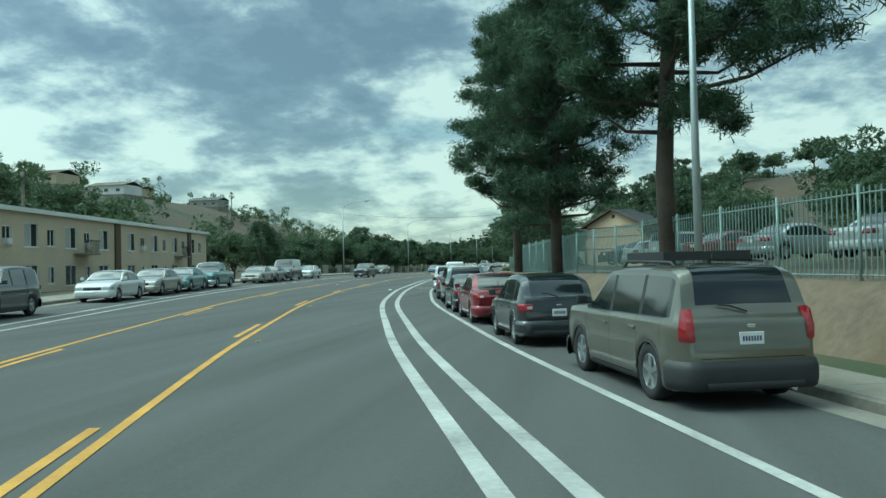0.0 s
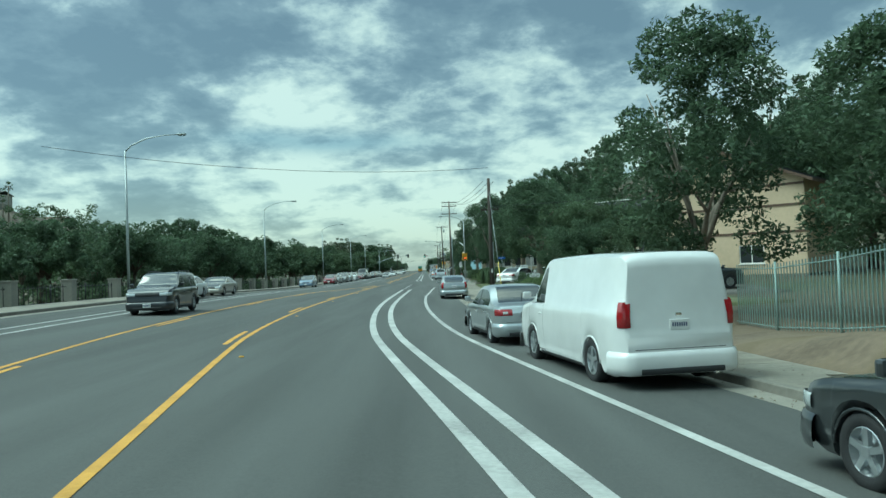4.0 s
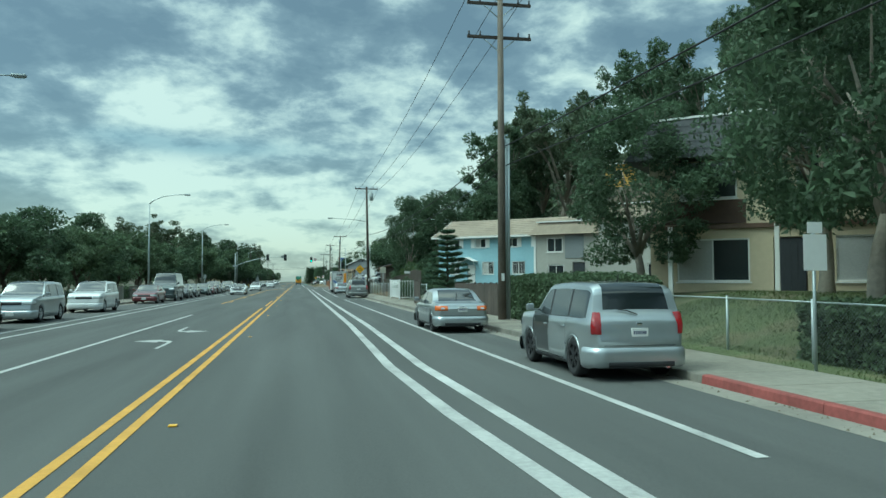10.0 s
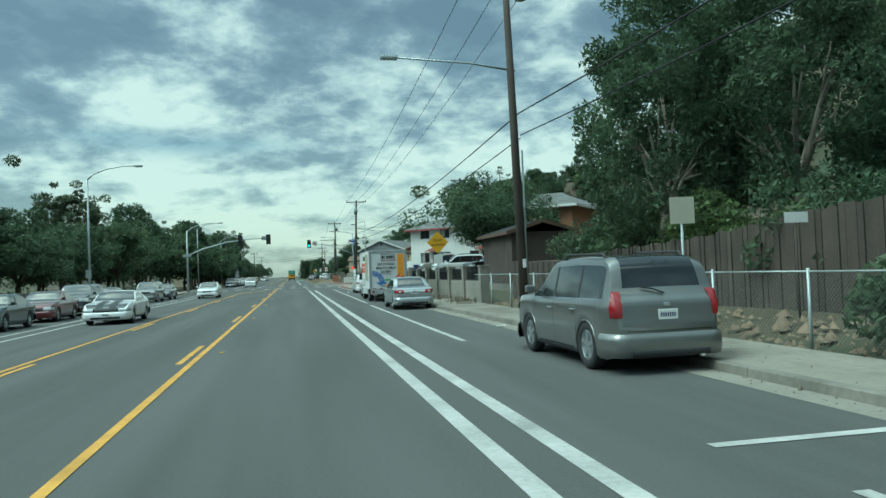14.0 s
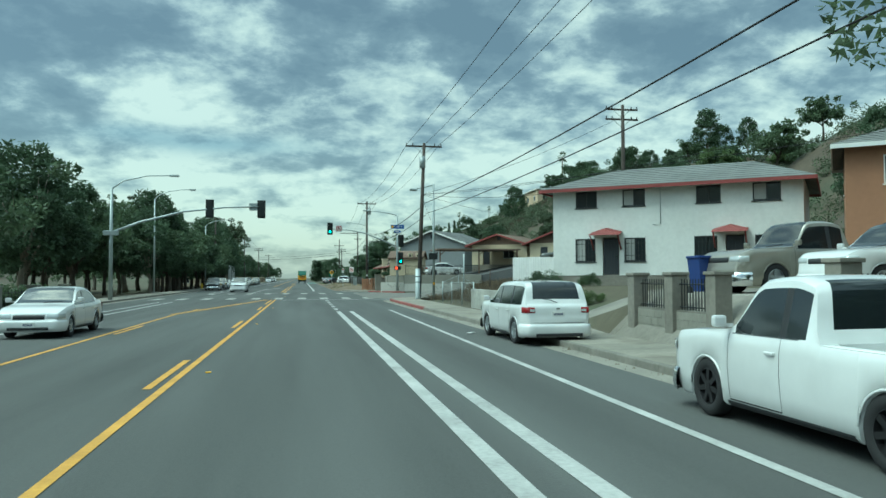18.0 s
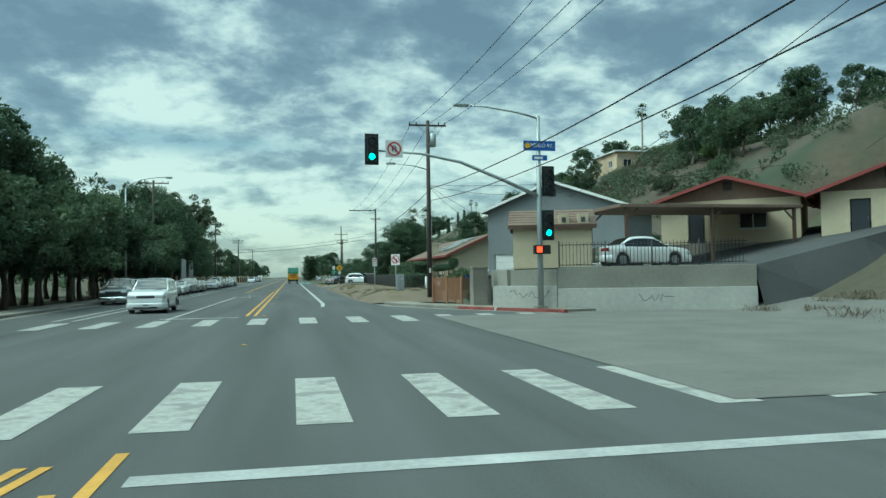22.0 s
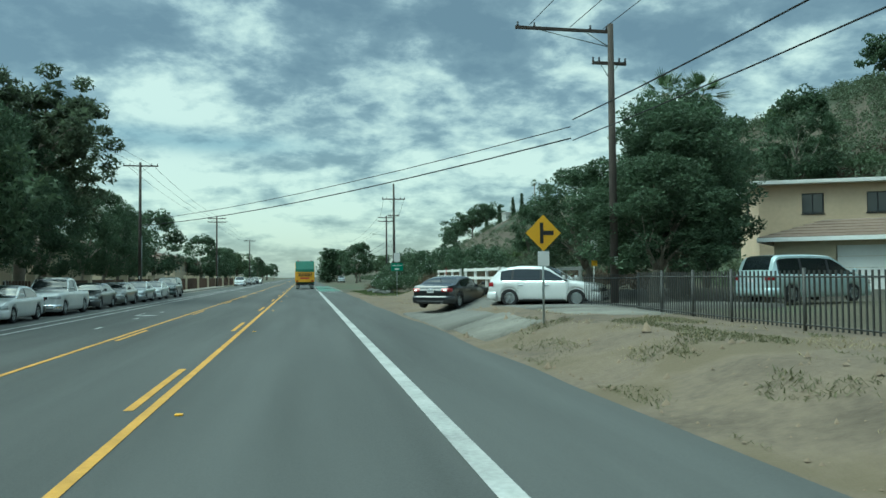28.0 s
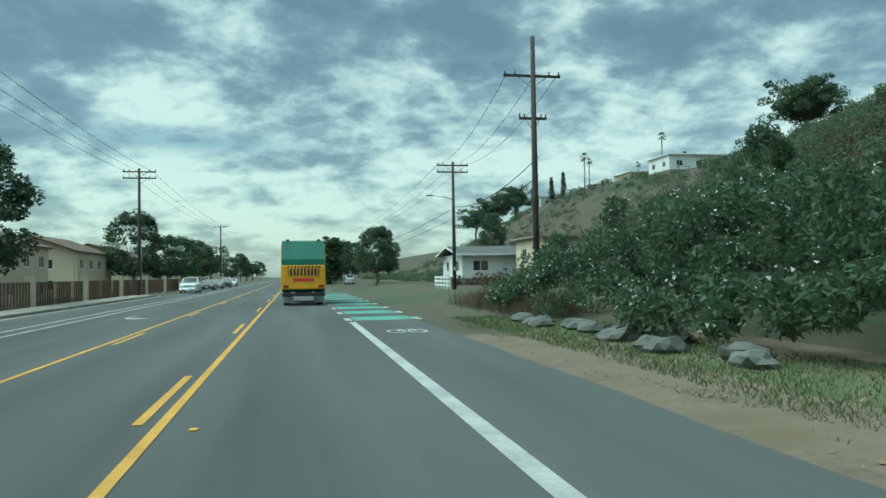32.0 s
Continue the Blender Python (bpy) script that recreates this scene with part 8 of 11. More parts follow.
    writing("RIGHT EQUIPMENT", 0.16, pose(-1.141, 0.3, 2.2, 90, 0, -90), WHITE_INK, root, "side_lettering", wide=1.5)
    flat(rect(-0.7, 0.2, 1.98, 2.04), pose(-1.141, 0, 0, 90, 0, -90), WHITE_INK, root, "side_text_bar")
    writing("Fuel Saver Chassis", 0.13, pose(-1.137, 0.7, 0.98, 90, 0, -90), INK, root, "side_lettering", wide=0.95)
    for k in range(4):
        flat(rect(0.0 - 0.7, 0.55, 1.05 + 0.1 * k, 1.08 + 0.1 * k), side, INK, root, "small_print")
    for sg in (1, -1):
        part("mirror", boxes((sg * 1.15 - 0.08, sg * 1.15 + 0.08, 2.55, 2.63, 1.5, 1.8), bevel=0.02), PLASTIC, root)
    return root


PICTURE = mat("printed_picture", (0.30, 0.32, 0.22), 0.5, vary=0.6, grain=3, stain=1.2, bump=0, tint=(0.5, 0.42, 0.3))
truck = box_truck(7.75, 289.0)
truck.scale = (1.0, 0.93, 0.95)

# refuse truck in the lane ahead
TRUCK_GREEN = mat("refuse_truck_green", (0.02, 0.13, 0.085), 0.45, vary=0.2, grain=4, stain=0.8, bump=0.1)
TRUCK_YELLOW = mat("refuse_truck_yellow", (0.72, 0.36, 0.02), 0.45, vary=0.2, grain=4, stain=0.8, bump=0.1)


def refuse_truck(u, y):
    root = thing("refuse_truck", along(u, y, 0.004), "green and yellow rear-loading refuse truck in the lane", "garbage truck", "cars on the road")
    part("body", boxes((-1.22, 1.22, -2.6, 3.6, 1.15, 3.65), bevel=0.12), TRUCK_GREEN, root)
    part("cab", boxes((-1.15, 1.15, 3.7, 5.3, 0.7, 2.9), bevel=0.15), TRUCK_GREEN, root)
    part("windshield", boxes((-1.0, 1.0, 5.26, 5.32, 1.7, 2.6), bevel=0.03), CAR_GLASS, root)
    bm = bmesh.new()
    prof = [(-2.55, 3.85), (-3.2, 3.75), (-3.75, 2.7), (-3.85, 1.5), (-3.6, 0.8), (-2.55, 0.8)]
    a = [bm.verts.new((-1.24, p[0], p[1])) for p in prof]
    b = [bm.verts.new((1.24, p[0], p[1])) for p in prof]
    bm.faces.new(a)
    bm.faces.new(b[::-1])
    for i in range(len(prof)):
        j = (i + 1) % len(prof)
        bm.faces.new((a[j], a[i], b[i], b[j]))
    bmesh.ops.recalc_face_normals(bm, faces=bm.faces)
    part("hopper_shell", bm, TRUCK_GREEN, root, "green rear hopper shell")
    part("yellow_tailgate", boxes((-1.26, 1.26, -3.95, -3.5, 0.95, 2.35), bevel=0.06), TRUCK_YELLOW, root)
    part("hopper_mouth", boxes((-0.9, 0.9, -3.97, -3.9, 1.75, 2.15), bevel=0.02), PLASTIC, root)
    g = part("grille_bars", boxes(*[(-0.85 + 0.2 * k, -0.78 + 0.2 * k, -4.0, -3.96, 1.75, 2.15) for k in range(9)]), TRUCK_YELLOW, root)
    for k in range(10):
        flat([(-0.95 + 0.2 * k, 0), (-0.87 + 0.2 * k, 0), (-0.79 + 0.2 * k, 0.16), (-0.87 + 0.2 * k, 0.16)], pose(0, -3.957, 2.17, 90, 0, 0), INK, root, "hazard_stripe")
    part("step", boxes((-1.24, 1.24, -4.15, -3.7, 0.55, 0.75), bevel=0.03), PLASTIC, root)
    for sg in (1, -1):
        part("tail_lamp", boxes((sg * 1.0 - 0.15, sg * 1.0 + 0.15, -3.99, -3.93, 1.05, 1.2), bevel=0.02), RED_LENS, root)
        part("mud_flap", boxes((sg * 0.9 - 0.3, sg * 0.9 + 0.3, -3.3, -3.26, 0.15, 0.75)), PANEL_GREY, root)
        part("ladder_rail", tube([(sg * 1.28, -3.2, 1.1), (sg * 1.28, -2.7, 3.6)], 0.03, 6), TRUCK_YELLOW, root)
        part("top_beacon", boxes((sg * 0.9 - 0.1, sg * 0.9 + 0.1, -3.2, -3.0, 3.78, 3.9), bevel=0.02), RED_LENS, root)
    for x, w in ((-0.75, 0.35), (0.65, 0.25)):
        flat(rect(x - w / 2, x + w / 2, 2.95, 3.1), pose(0, -3.66, 0, 62, 0, 0), WHITE_INK, root, "white_name_bar")
    flat(rect(-0.5, -0.25, 2.62, 2.8), pose(0, -3.79, 0.0, 80, 0, 0), WHITE_INK, root, "white_name_bar")
    flat(rect(-0.6, 0.6, 1.4, 1.6), pose(0, -3.957, 0, 90, 0, 0), BOX_RED, root, "red_name_bar")
    for k in range(5):
        part("roof_rib", boxes((-1.24, 1.24, -2.0 + 1.2 * k, -1.9 + 1.2 * k, 3.6, 3.72), bevel=0.02), TRUCK_GREEN, root)
    for yy in (-2.2, -1.1, 4.3):
        tyre, rim = wheel_meshes(0.52, 0.42 if yy < 0 else 0.3, False)
        for sg in (1, -1):
            t = new("wheel", tyre)
            t.parent = root
            t.matrix_basis = pose(sg * 0.98, yy, 0.52, 0, 0, 0 if sg > 0 else 180)
            q = new("rim", rim)
            q.parent = t
    part("chassis", boxes((-0.5, 0.5, -3.0, 4.8, 0.6, 1.15)), PLASTIC, root)
    return root


refuse_truck(2.3, 533.0)

# green delivery van at the far kerb
van = car("van", "dark_green", along(-9.7, 248.6, 0.004, 180), "dark green delivery van with a red lower panel", scale=(1.05, 1.05, 1.18))


# ---- fences, walls, signals, signs ----
FENCE_GREEN = mat("pale_green_steel", (0.22, 0.30, 0.28), 0.55, 0.3, vary=0.15, bump=0.05)
CHAIN = mat("chain_link_wire", (0.20, 0.22, 0.22), 0.5, 0.7, vary=0.15, bump=0)
SIGN_WHITE = mat("white_sign_sheet", (0.72, 0.72, 0.70), 0.4, vary=0.06, bump=0)
CREAM_SHEET = mat("faded_cream_sheet", (0.5, 0.48, 0.38), 0.6, vary=0.1, bump=0)
SIGN_RED = mat("red_sign_ink", (0.45, 0.03, 0.03), 0.4, vary=0.06, bump=0)
SIGN_YELLOW = mat("yellow_sign_sheet", (0.75, 0.40, 0.02), 0.4, vary=0.06, bump=0)
SIGN_BLUE = mat("blue_sign_sheet", (0.02, 0.10, 0.36), 0.4, vary=0.06, bump=0)
SIGN_GREEN = mat("green_sign_sheet", (0.01, 0.20, 0.12), 0.4, vary=0.06, bump=0)
SIGNAL_BLACK = mat("signal_housing", (0.012, 0.016, 0.016), 0.5, vary=0.15, bump=0.05)
GREEN_GLOW = glow_mat("green_signal_light", (0.05, 1.0, 0.72), 3.0)
RED_GLOW = glow_mat("red_signal_light", (1.0, 0.06, 0.02), 2.0)
LENS_OFF = mat("unlit_lens", (0.03, 0.03, 0.03), 0.3, vary=0.1, bump=0)
BIN_BLUE = mat("blue_bin_plastic", (0.015, 0.04, 0.17), 0.5, vary=0.1, bump=0.05)
BIN_DARK = mat("dark_bin_plastic", (0.02, 0.025, 0.03), 0.5, vary=0.1, bump=0.05)


def ground_at(u, y):
    return hill(u, y) if u > 9.9 or u < -13 or y > 391 else 0.15


def picket_fence(name, label, pts, h, material, spacing=0.14, post_every=2.6, bar=0.011, rails=(0.12, -0.12), lift=0.0, top_posts=0.05):
    """Upright bars between posts along a line of (u, y)."""
    root = thing(name, pose(0, 0, 0), label, "fence")
    for (ua, ya), (ub, yb) in zip(pts, pts[1:]):
        L_ = math.hypot(ub - ua, yb - ya)
        n = max(1, round(L_ / post_every))
        line = []
        for k in range(n + 1):
            u_, y_ = ua + (ub - ua) * k / n, ya + (yb - ya) * k / n
            line.append(at(u_, y_, ground_at(u_, y_) + lift))
        for z in rails:
            part("rail", tube([p + Vector((0, 0, z if z > 0 else h + z)) for p in line], 0.018, 5), material, root)
        for k in range(n):
            t0, t1 = k / n, (k + 1) / n
            a, b = [at(ua + (ub - ua) * t, ya + (yb - ya) * t, 0) for t in (t0, t1)]
            a.z += ground_at(ua + (ub - ua) * t0, ya + (yb - ya) * t0) + lift
            b.z += ground_at(ua + (ub - ua) * t1, ya + (yb - ya) * t1) + lift
            part("post", tube([a - Vector((0, 0, 0.3)), a + Vector((0, 0, h + top_posts))], 0.035, 6), material, root)
            m = max(2, int((b - a).length / spacing))
            v, f = [], []
            d = (b - a).normalized() * bar
            s_ = Vector((-d.y, d.x, 0))
            for j in range(1, m):
                p = a.lerp(b, j / m)
                i = len(v)
                for z in (0.05, h):
                    v += [p + d + s_ + Vector((0, 0, z)), p - d + s_ + Vector((0, 0, z)), p - d - s_ + Vector((0, 0, z)), p + d - s_ + Vector((0, 0, z))]
                f += [(i, i + 1, i + 5, i + 4), (i + 1, i + 2, i + 6, i + 5), (i + 2, i + 3, i + 7, i + 6), (i + 3, i, i + 4, i + 7), (i + 4, i + 5, i + 6, i + 7)]
            pan = tagged(raw("infill", v, f, material, root), kind="stuff")
    return root


def chain_fence(pts, h, label="sagging chain-link fence with steel posts", lift=0.0, mesh_step=0.085):
    root = thing("chain_link_fence", pose(0, 0, 0), label, "fence")
    for (ua, ya), (ub, yb) in zip(pts, pts[1:]):
        L_ = math.hypot(ub - ua, yb - ya)
        n = max(1, round(L_ / 3.0))
        for k in range(n):
            a, b = [at(ua + (ub - ua) * t, ya + (yb - ya) * t, ground_at(ua + (ub - ua) * t, ya + (yb - ya) * t) + lift) for t in (k / n, (k + 1) / n)]
            part("post", tube([a - Vector((0, 0, 0.3)), a + Vector((0, 0, h + 0.06))], 0.03, 6), GALV, root)
            part("top_rail", tube([a + Vector((0, 0, h)), b + Vector((0, 0, h))], 0.018, 5), GALV, root)
            v, f = [], []
            w = (b - a).length
            d = (b - a).normalized()
            up = Vector((0, 0, 1))
            m = int((w + h) / mesh_step)
            t_ = 0.0035
            for j in range(m):
                for sg in (0, 1):
                    x0 = j * mesh_step - h
                    x1 = x0 + h
                    z0, z1 = 0.03, h
                    if x0 < 0:
                        z0 += -x0 * (z1 - z0) / h
                        x0 = 0
                    if x1 > w:
                        z1 -= (x1 - w)
                        x1 = w
                    if x1 - x0 < 0.03:
                        continue
                    if sg:
                        p, q = a + d * (w - x0) + up * z0, a + d * (w - x1) + up * z1
                    else:
                        p, q = a + d * x0 + up * z0, a + d * x1 + up * z1
                    i = len(v)
                    v += [p + up * t_, p - up * t_, q - up * t_, q + up * t_]
                    f.append((i, i + 1, i + 2, i + 3))
            raw("mesh_panel", v, f, CHAIN, root)
    return root


def block_wall(pts, h, label, material=None, course=0.2, block=0.4, cap=True, lift=0.0, thick=0.2):
    """A wall of separate blocks in running bond, with open joints over a core."""
    root = thing("block_wall", pose(0, 0, 0), label, "wall")
    material = material or BLOCK
    proto = {}
    for (ua, ya), (ub, yb) in zip(pts, pts[1:]):
        a, b = at(ua, ya, 0), at(ub, yb, 0)
        base = min(ground_at(ua, ya), ground_at(ub, yb)) + lift
        a.z, b.z = base - 0.1, base - 0.1
        w = (b - a).length
        ang = math.atan2(b.y - a.y, b.x - a.x)
        core = part("core", boxes((0.02, w - 0.02, -thick / 2 + 0.012, thick / 2 - 0.012, -0.2, h + 0.09)), CURB_CONCRETE, root)
        core.matrix_basis = Matrix.Translation(a) @ Matrix.Rotation(ang, 4, "Z")
        rows_ = int(round((h + 0.1) / course))
        for r in range(rows_):
            x = 0.0
            first = block / 2 if r % 2 else block
            while x < w - 0.02:
                l_ = min(first if x == 0 else block, w - x)
                key = round(l_, 2)
                if key not in proto:
                    bm = boxes((0.005, l_ - 0.005, -thick / 2, thick / 2, 0.005, course - 0.005))
                    me = bpy.data.meshes.new("block")
                    bm.to_mesh(me)
                    bm.free()
                    me.materials.append(material)
                    proto[key] = me
                o = new("block", proto[key])
                o.parent = root
                o.matrix_basis = Matrix.Translation(a) @ Matrix.Rotation(ang, 4, "Z") @ Matrix.Translation((x, 0.002 * math.sin(x * 31 + r), r * course))
                x += l_
    return root


def pillar(u, y, h, w=0.42, material=None, label="square block pillar with a flat cap"):
    root = thing("pillar", along(u, y, ground_at(u, y)), label, "pillar", "pillars")
    part("shaft", boxes((-w / 2, w / 2, -w / 2, w / 2, -0.3, h), bevel=0.015), material or CONCRETE, root)
    part("cap", boxes((-w / 2 - 0.04, w / 2 + 0.04, -w / 2 - 0.04, w / 2 + 0.04, h, h + 0.08), bevel=0.015), material or CONCRETE, root)
    return root


picket_fence("steel_fence", "pale green steel picket fence on top of the bank", [(11.9, -20), (11.9, 60), (12.4, 76), (14.0, 88)], 1.75, FENCE_GREEN, spacing=0.15, post_every=2.7)
picket_fence("iron_fence", "black iron fence between stone pilasters across the road", [(-13.7, 96), (-13.7, 344)], 1.05, BLACK_METAL, spacing=0.45, post_every=4.0, bar=0.014)
for k in range(42):
    pillar(-13.7, 98 + 6 * k, 1.25, 0.6, BLOCK, "stone pilaster of the fence across the road")
picket_fence("iron_fence", "dark fence along the apartments across the road", [(-13.9, 470), (-13.9, 640)], 1.6, TRIM_BROWN, spacing=0.5, post_every=4.0, bar=0.05)
for k in range(14):
    pillar(-13.9, 474 + 12 * k, 1.9, 0.5, CREAM_WALL, "cream gate pillar across the road")
chain_fence([(11.7, 186.5), (11.7, 198.5)], 1.25, "low chain-link fence on a lawn")
wf = thing("wooden_fence", pose(0, 0, 0), "weathered brown board fence beside a driveway", "fence")
for (ua, ya), (ub, yb) in (((10.9, 210.2), (10.9, 219.9)), ((10.9, 219.9), (14.0, 221.4)), ((9.85, 226.2), (9.85, 228.9))):
    n = int(math.hypot(ub - ua, yb - ya) / 0.15)
    for k in range(n):
        t = (k + 0.5) / n
        p = at(ua + (ub - ua) * t, ya + (yb - ya) * t, ground_at(ua, ya) - 0.05)
        ang = math.degrees(math.atan2(yb - ya, ub - ua)) + heading(ya)
        o = part("board", boxes((-0.07, 0.07, -0.012, 0.012, 0, 1.62 + 0.04 * math.sin(k * 2.3))), WOOD_FENCE, wf)
        o.matrix_basis = pose(p.x, p.y, p.z, 0, 0, ang)
chain_fence([(10.8, 229.3), (10.8, 238.0)], 1.45)
chain_fence([(10.8, 246.2), (10.8, 276.5)], 1.45, "chain-link fence overgrown by bushes")


def ornate_gate(u, y0, y1, h=1.45):
    root = thing("driveway_gate", along(u, y0, 0.22), "white wrought-iron driveway gate with sunburst panels", "gate")
    L_ = y1 - y0
    for y in (0, L_):
        p = part("gate_post", boxes((-0.06, 0.06, y - 0.06, y + 0.06, -0.3, h + 0.12), bevel=0.01), WHITE_PAINT, root)
        part("post_cap", boxes((-0.08, 0.08, y - 0.08, y + 0.08, h + 0.12, h + 0.16), bevel=0.01), WHITE_PAINT, p)
    for z in (0.1, h * 0.58, h):
        part("gate_rail", boxes((-0.02, 0.02, 0.06, L_ - 0.06, z - 0.025, z + 0.025)), WHITE_PAINT, root)
    n = int(L_ / 0.14)
    for k in range(1, n):
        part("bar", boxes((-0.011, 0.011, L_ * k / n - 0.011, L_ * k / n + 0.011, 0.1, h * 0.58)), WHITE_PAINT, root)
        part("spike", boxes((-0.008, 0.008, L_ * k / n - 0.008, L_ * k / n + 0.008, h, h + 0.12)), WHITE_PAINT, root)
    for k in range(5):
        part("upright", boxes((-0.025, 0.025, L_ * k / 4 - 0.03, L_ * k / 4 + 0.03, 0.1, h)), WHITE_PAINT, root)
    for k in range(4):
        c = L_ * (k + 0.5) / 4
        sun_ = part("sunburst_hub", tube([(-0.02, c, h * 0.6), (0.02, c, h * 0.6)], 0.12, 12), WHITE_PAINT, root)
        for j in range(1, 10):
            a = math.pi * j / 10
            r = min(L_ / 8 / max(abs(math.cos(a)), 0.05), (h * 0.4) / max(math.sin(a), 0.05))
            part("ray", tube([(0, c, h * 0.6), (0, c + r * math.cos(a), h * 0.6 + r * math.sin(a))], 0.011, 4), WHITE_PAINT, sun_)
    for k in range(8):
        x = 1.6 * k / 7
        part("return_bar", boxes((x - 0.012, x + 0.012, -0.012 + 0.0, 0.012, 0.0, h + 0.1)), WHITE_PAINT, root)
    for z in (0.1, h):
        part("return_rail", boxes((0, 1.6, -0.018, 0.018, z - 0.02, z + 0.02)), WHITE_PAINT, root)
    return root


ornate_gate(10.2, 239.3, 245.6)
block_wall([(11.4, 277.2), (11.4, 300.2)], 1.0, "painted concrete block wall with pillars")
for k in range(7):
    pillar(11.4, 277.2 + 3.83 * k, 1.8)
picket_fence("iron_infill", "black iron bars set on a block wall", [(11.4, 277.4), (11.4, 300.0)], 0.75, BLACK_METAL, spacing=0.13, post_every=3.83, lift=1.0)
block_wall([(11.4, 304.2), (11.4, 308.4)], 0.75, "low block wall beside a driveway")
for y in (304.2, 306.2, 308.4):
    pillar(11.4, y, 1.6)
picket_fence("iron_infill", "black iron bars set on a low wall", [(11.4, 304.4), (11.4, 308.2)], 0.8, BLACK_METAL, spacing=0.13, post_every=2.0, lift=0.7)
wl_ = thing("garden_wall", along(11.8, 317.6, 0.1), "low whitewashed garden wall with faded graffiti", "wall")
part("wall_body", boxes((-0.11, 0.11, 0.0, 13.4, -0.2, 0.95), bevel=0.015), stucco("whitewash", (0.36, 0.36, 0.325), 0.45), wl_)
part("end_pier", boxes((-0.16, 0.16, -0.3, 0.05, -0.2, 1.05), bevel=0.015), CONCRETE, wl_)


def scrawl(parent, m, length, height, seed, material=None, name="graffiti"):
    """Sprayed lines with no readable letters."""
    rng = random.Random(seed)
    pts = [(length * k / 16 + rng.uniform(-0.04, 0.04), rng.uniform(-height / 2, height / 2), 0) for k in range(17)]
    ob = part(name, tube(pts, 0.014, 4), material or GRAFFITI, parent)
    ob.matrix_basis = m @ Matrix.Diagonal((1, 1, 0.25, 1))


scrawl(wl_, pose(-0.112, 6.2, 0.62, 90, 0, -90), 1.3, 0.18, 3)
chain_fence([(11.8, 317.8), (11.8, 331.0)], 0.9, "wire fence on posts above the garden wall", lift=0.0)
chain_fence([(11.9, 331.2), (11.9, 341.0), (15.5, 347.5), (30.0, 349.2)], 1.3, "chain-link fence round an empty lot")
cf = thing("corrugated_fence", along(15.7, 336.4, 1.25, -36), "white corrugated metal fence panels", "fence")
for j in range(6):
    bm = bmesh.new()
    for k in range(12):
        x0, x1 = k * 0.08, (k + 1) * 0.08
        d0, d1 = 0.02 * (k % 2), 0.02 * ((k + 1) % 2)
        v = [bm.verts.new(p) for p in ((x0, d0, 0), (x1, d1, 0), (x1, d1, 1.75), (x0, d0, 1.75), (x0, d0 + 0.012, 0), (x1, d1 + 0.012, 0), (x1, d1 + 0.012, 1.75), (x0, d0 + 0.012, 1.75))]
        for f in ((0, 1, 2, 3), (7, 6, 5, 4), (2, 6, 7, 3)):
            bm.faces.new([v[i] for i in f])
    bmesh.ops.remove_doubles(bm, verts=bm.verts, dist=0.001)
    ob = part("sheet", bm, WHITE_PAINT, cf)
    ob.matrix_basis = pose(j * 0.97, 0, 0.02 * (j % 2))

bf = thing("board_fence", pose(0, 0, 0), "tall dark weathered board fence on a dirt bank", "fence")
for k in range(150):
    y = 249.0 + 0.185 * k
    if y > 276.5:
        break
    u = 13.6 - 0.9 * smooth01((y - 258) / 16) + 0.02 * math.sin(k * 1.7)
    top = 2.25 - 0.55 * smooth01((y - 252) / 16) + 0.07 * math.sin(y * 0.55) + 0.03 * math.sin(k * 5.3)
    base = hill(u, y)
    ob = raw("board", [at(u + dx, y + dy, base + z) for dx in (0, 0.022) for dy, z in ((0.004, -0.2), (0.18, -0.2), (0.18, top), (0.004, top + 0.02 * math.sin(k * 3.1)))], [(0, 1, 2, 3), (7, 6, 5, 4), (0, 4, 5, 1), (1, 5, 6, 2), (2, 6, 7, 3), (3, 7, 4, 0)], WOOD_FENCE, bf)
for k in range(2):
    part("board_rail", tube([at(13.72 - 0.9 * smooth01((y - 258) / 16), y, hill(13.6, y) + 0.5 + 0.9 * k) for y in steps(249.2, 276.3, 3.0)], 0.04, 4), WOOD_FENCE, bf)

# raised corner yard past the side street
yd = thing("retaining_wall", pose(0, 0, 0), "grey concrete retaining wall with painted-over graffiti", "wall")
for (ua, ya), (ub, yb), h in (((13.6, 374.0), (22.0, 371.6), 2.0), ((11.2, 376.0), (13.6, 374.0), 1.15), ((12.0, 376.0), (13.6, 374.0), 1.9), ((12.0, 376.1), (12.2, 379.6), 1.9)):
    a, b = at(ua, ya, 0), at(ub, yb, 0)
    w, ang = (b - a).length, math.degrees(math.atan2(b.y - a.y, b.x - a.x))
    if h > 1.5:
        lower = part("lower_course", boxes((0, w, -0.12, 0.12, -0.2, 1.02), bevel=0.02), stucco("pale_patch", (0.47, 0.46, 0.42), 0.25), yd)
        upper = part("upper_course", boxes((0, w, -0.03, 0.17, 1.02, h), bevel=0.02), BLOCK, yd)
        for o in (lower, upper):
            o.matrix_basis = pose(a.x, a.y, 0, 0, 0, ang)
        if ub > 20:
            scrawl(yd, pose(a.x, a.y, 0.45, 0, 0, ang) @ pose(3.6, -0.123, 0.1, 90, 0, 0), 1.5, 0.4, 8)
    else:
        o = part("front_course", boxes((0, w, -0.12, 0.12, -0.2, h), bevel=0.02), stucco("pale_patch_front", (0.42, 0.41, 0.37), 0.25), yd)
        o.matrix_basis = pose(a.x, a.y, 0, 0, 0, ang)
        scrawl(yd, pose(a.x, a.y, 0.7, 0, 0, ang) @ pose(0.8, -0.123, 0.05, 90, 0, 0), 2.0, 0.4, 5)
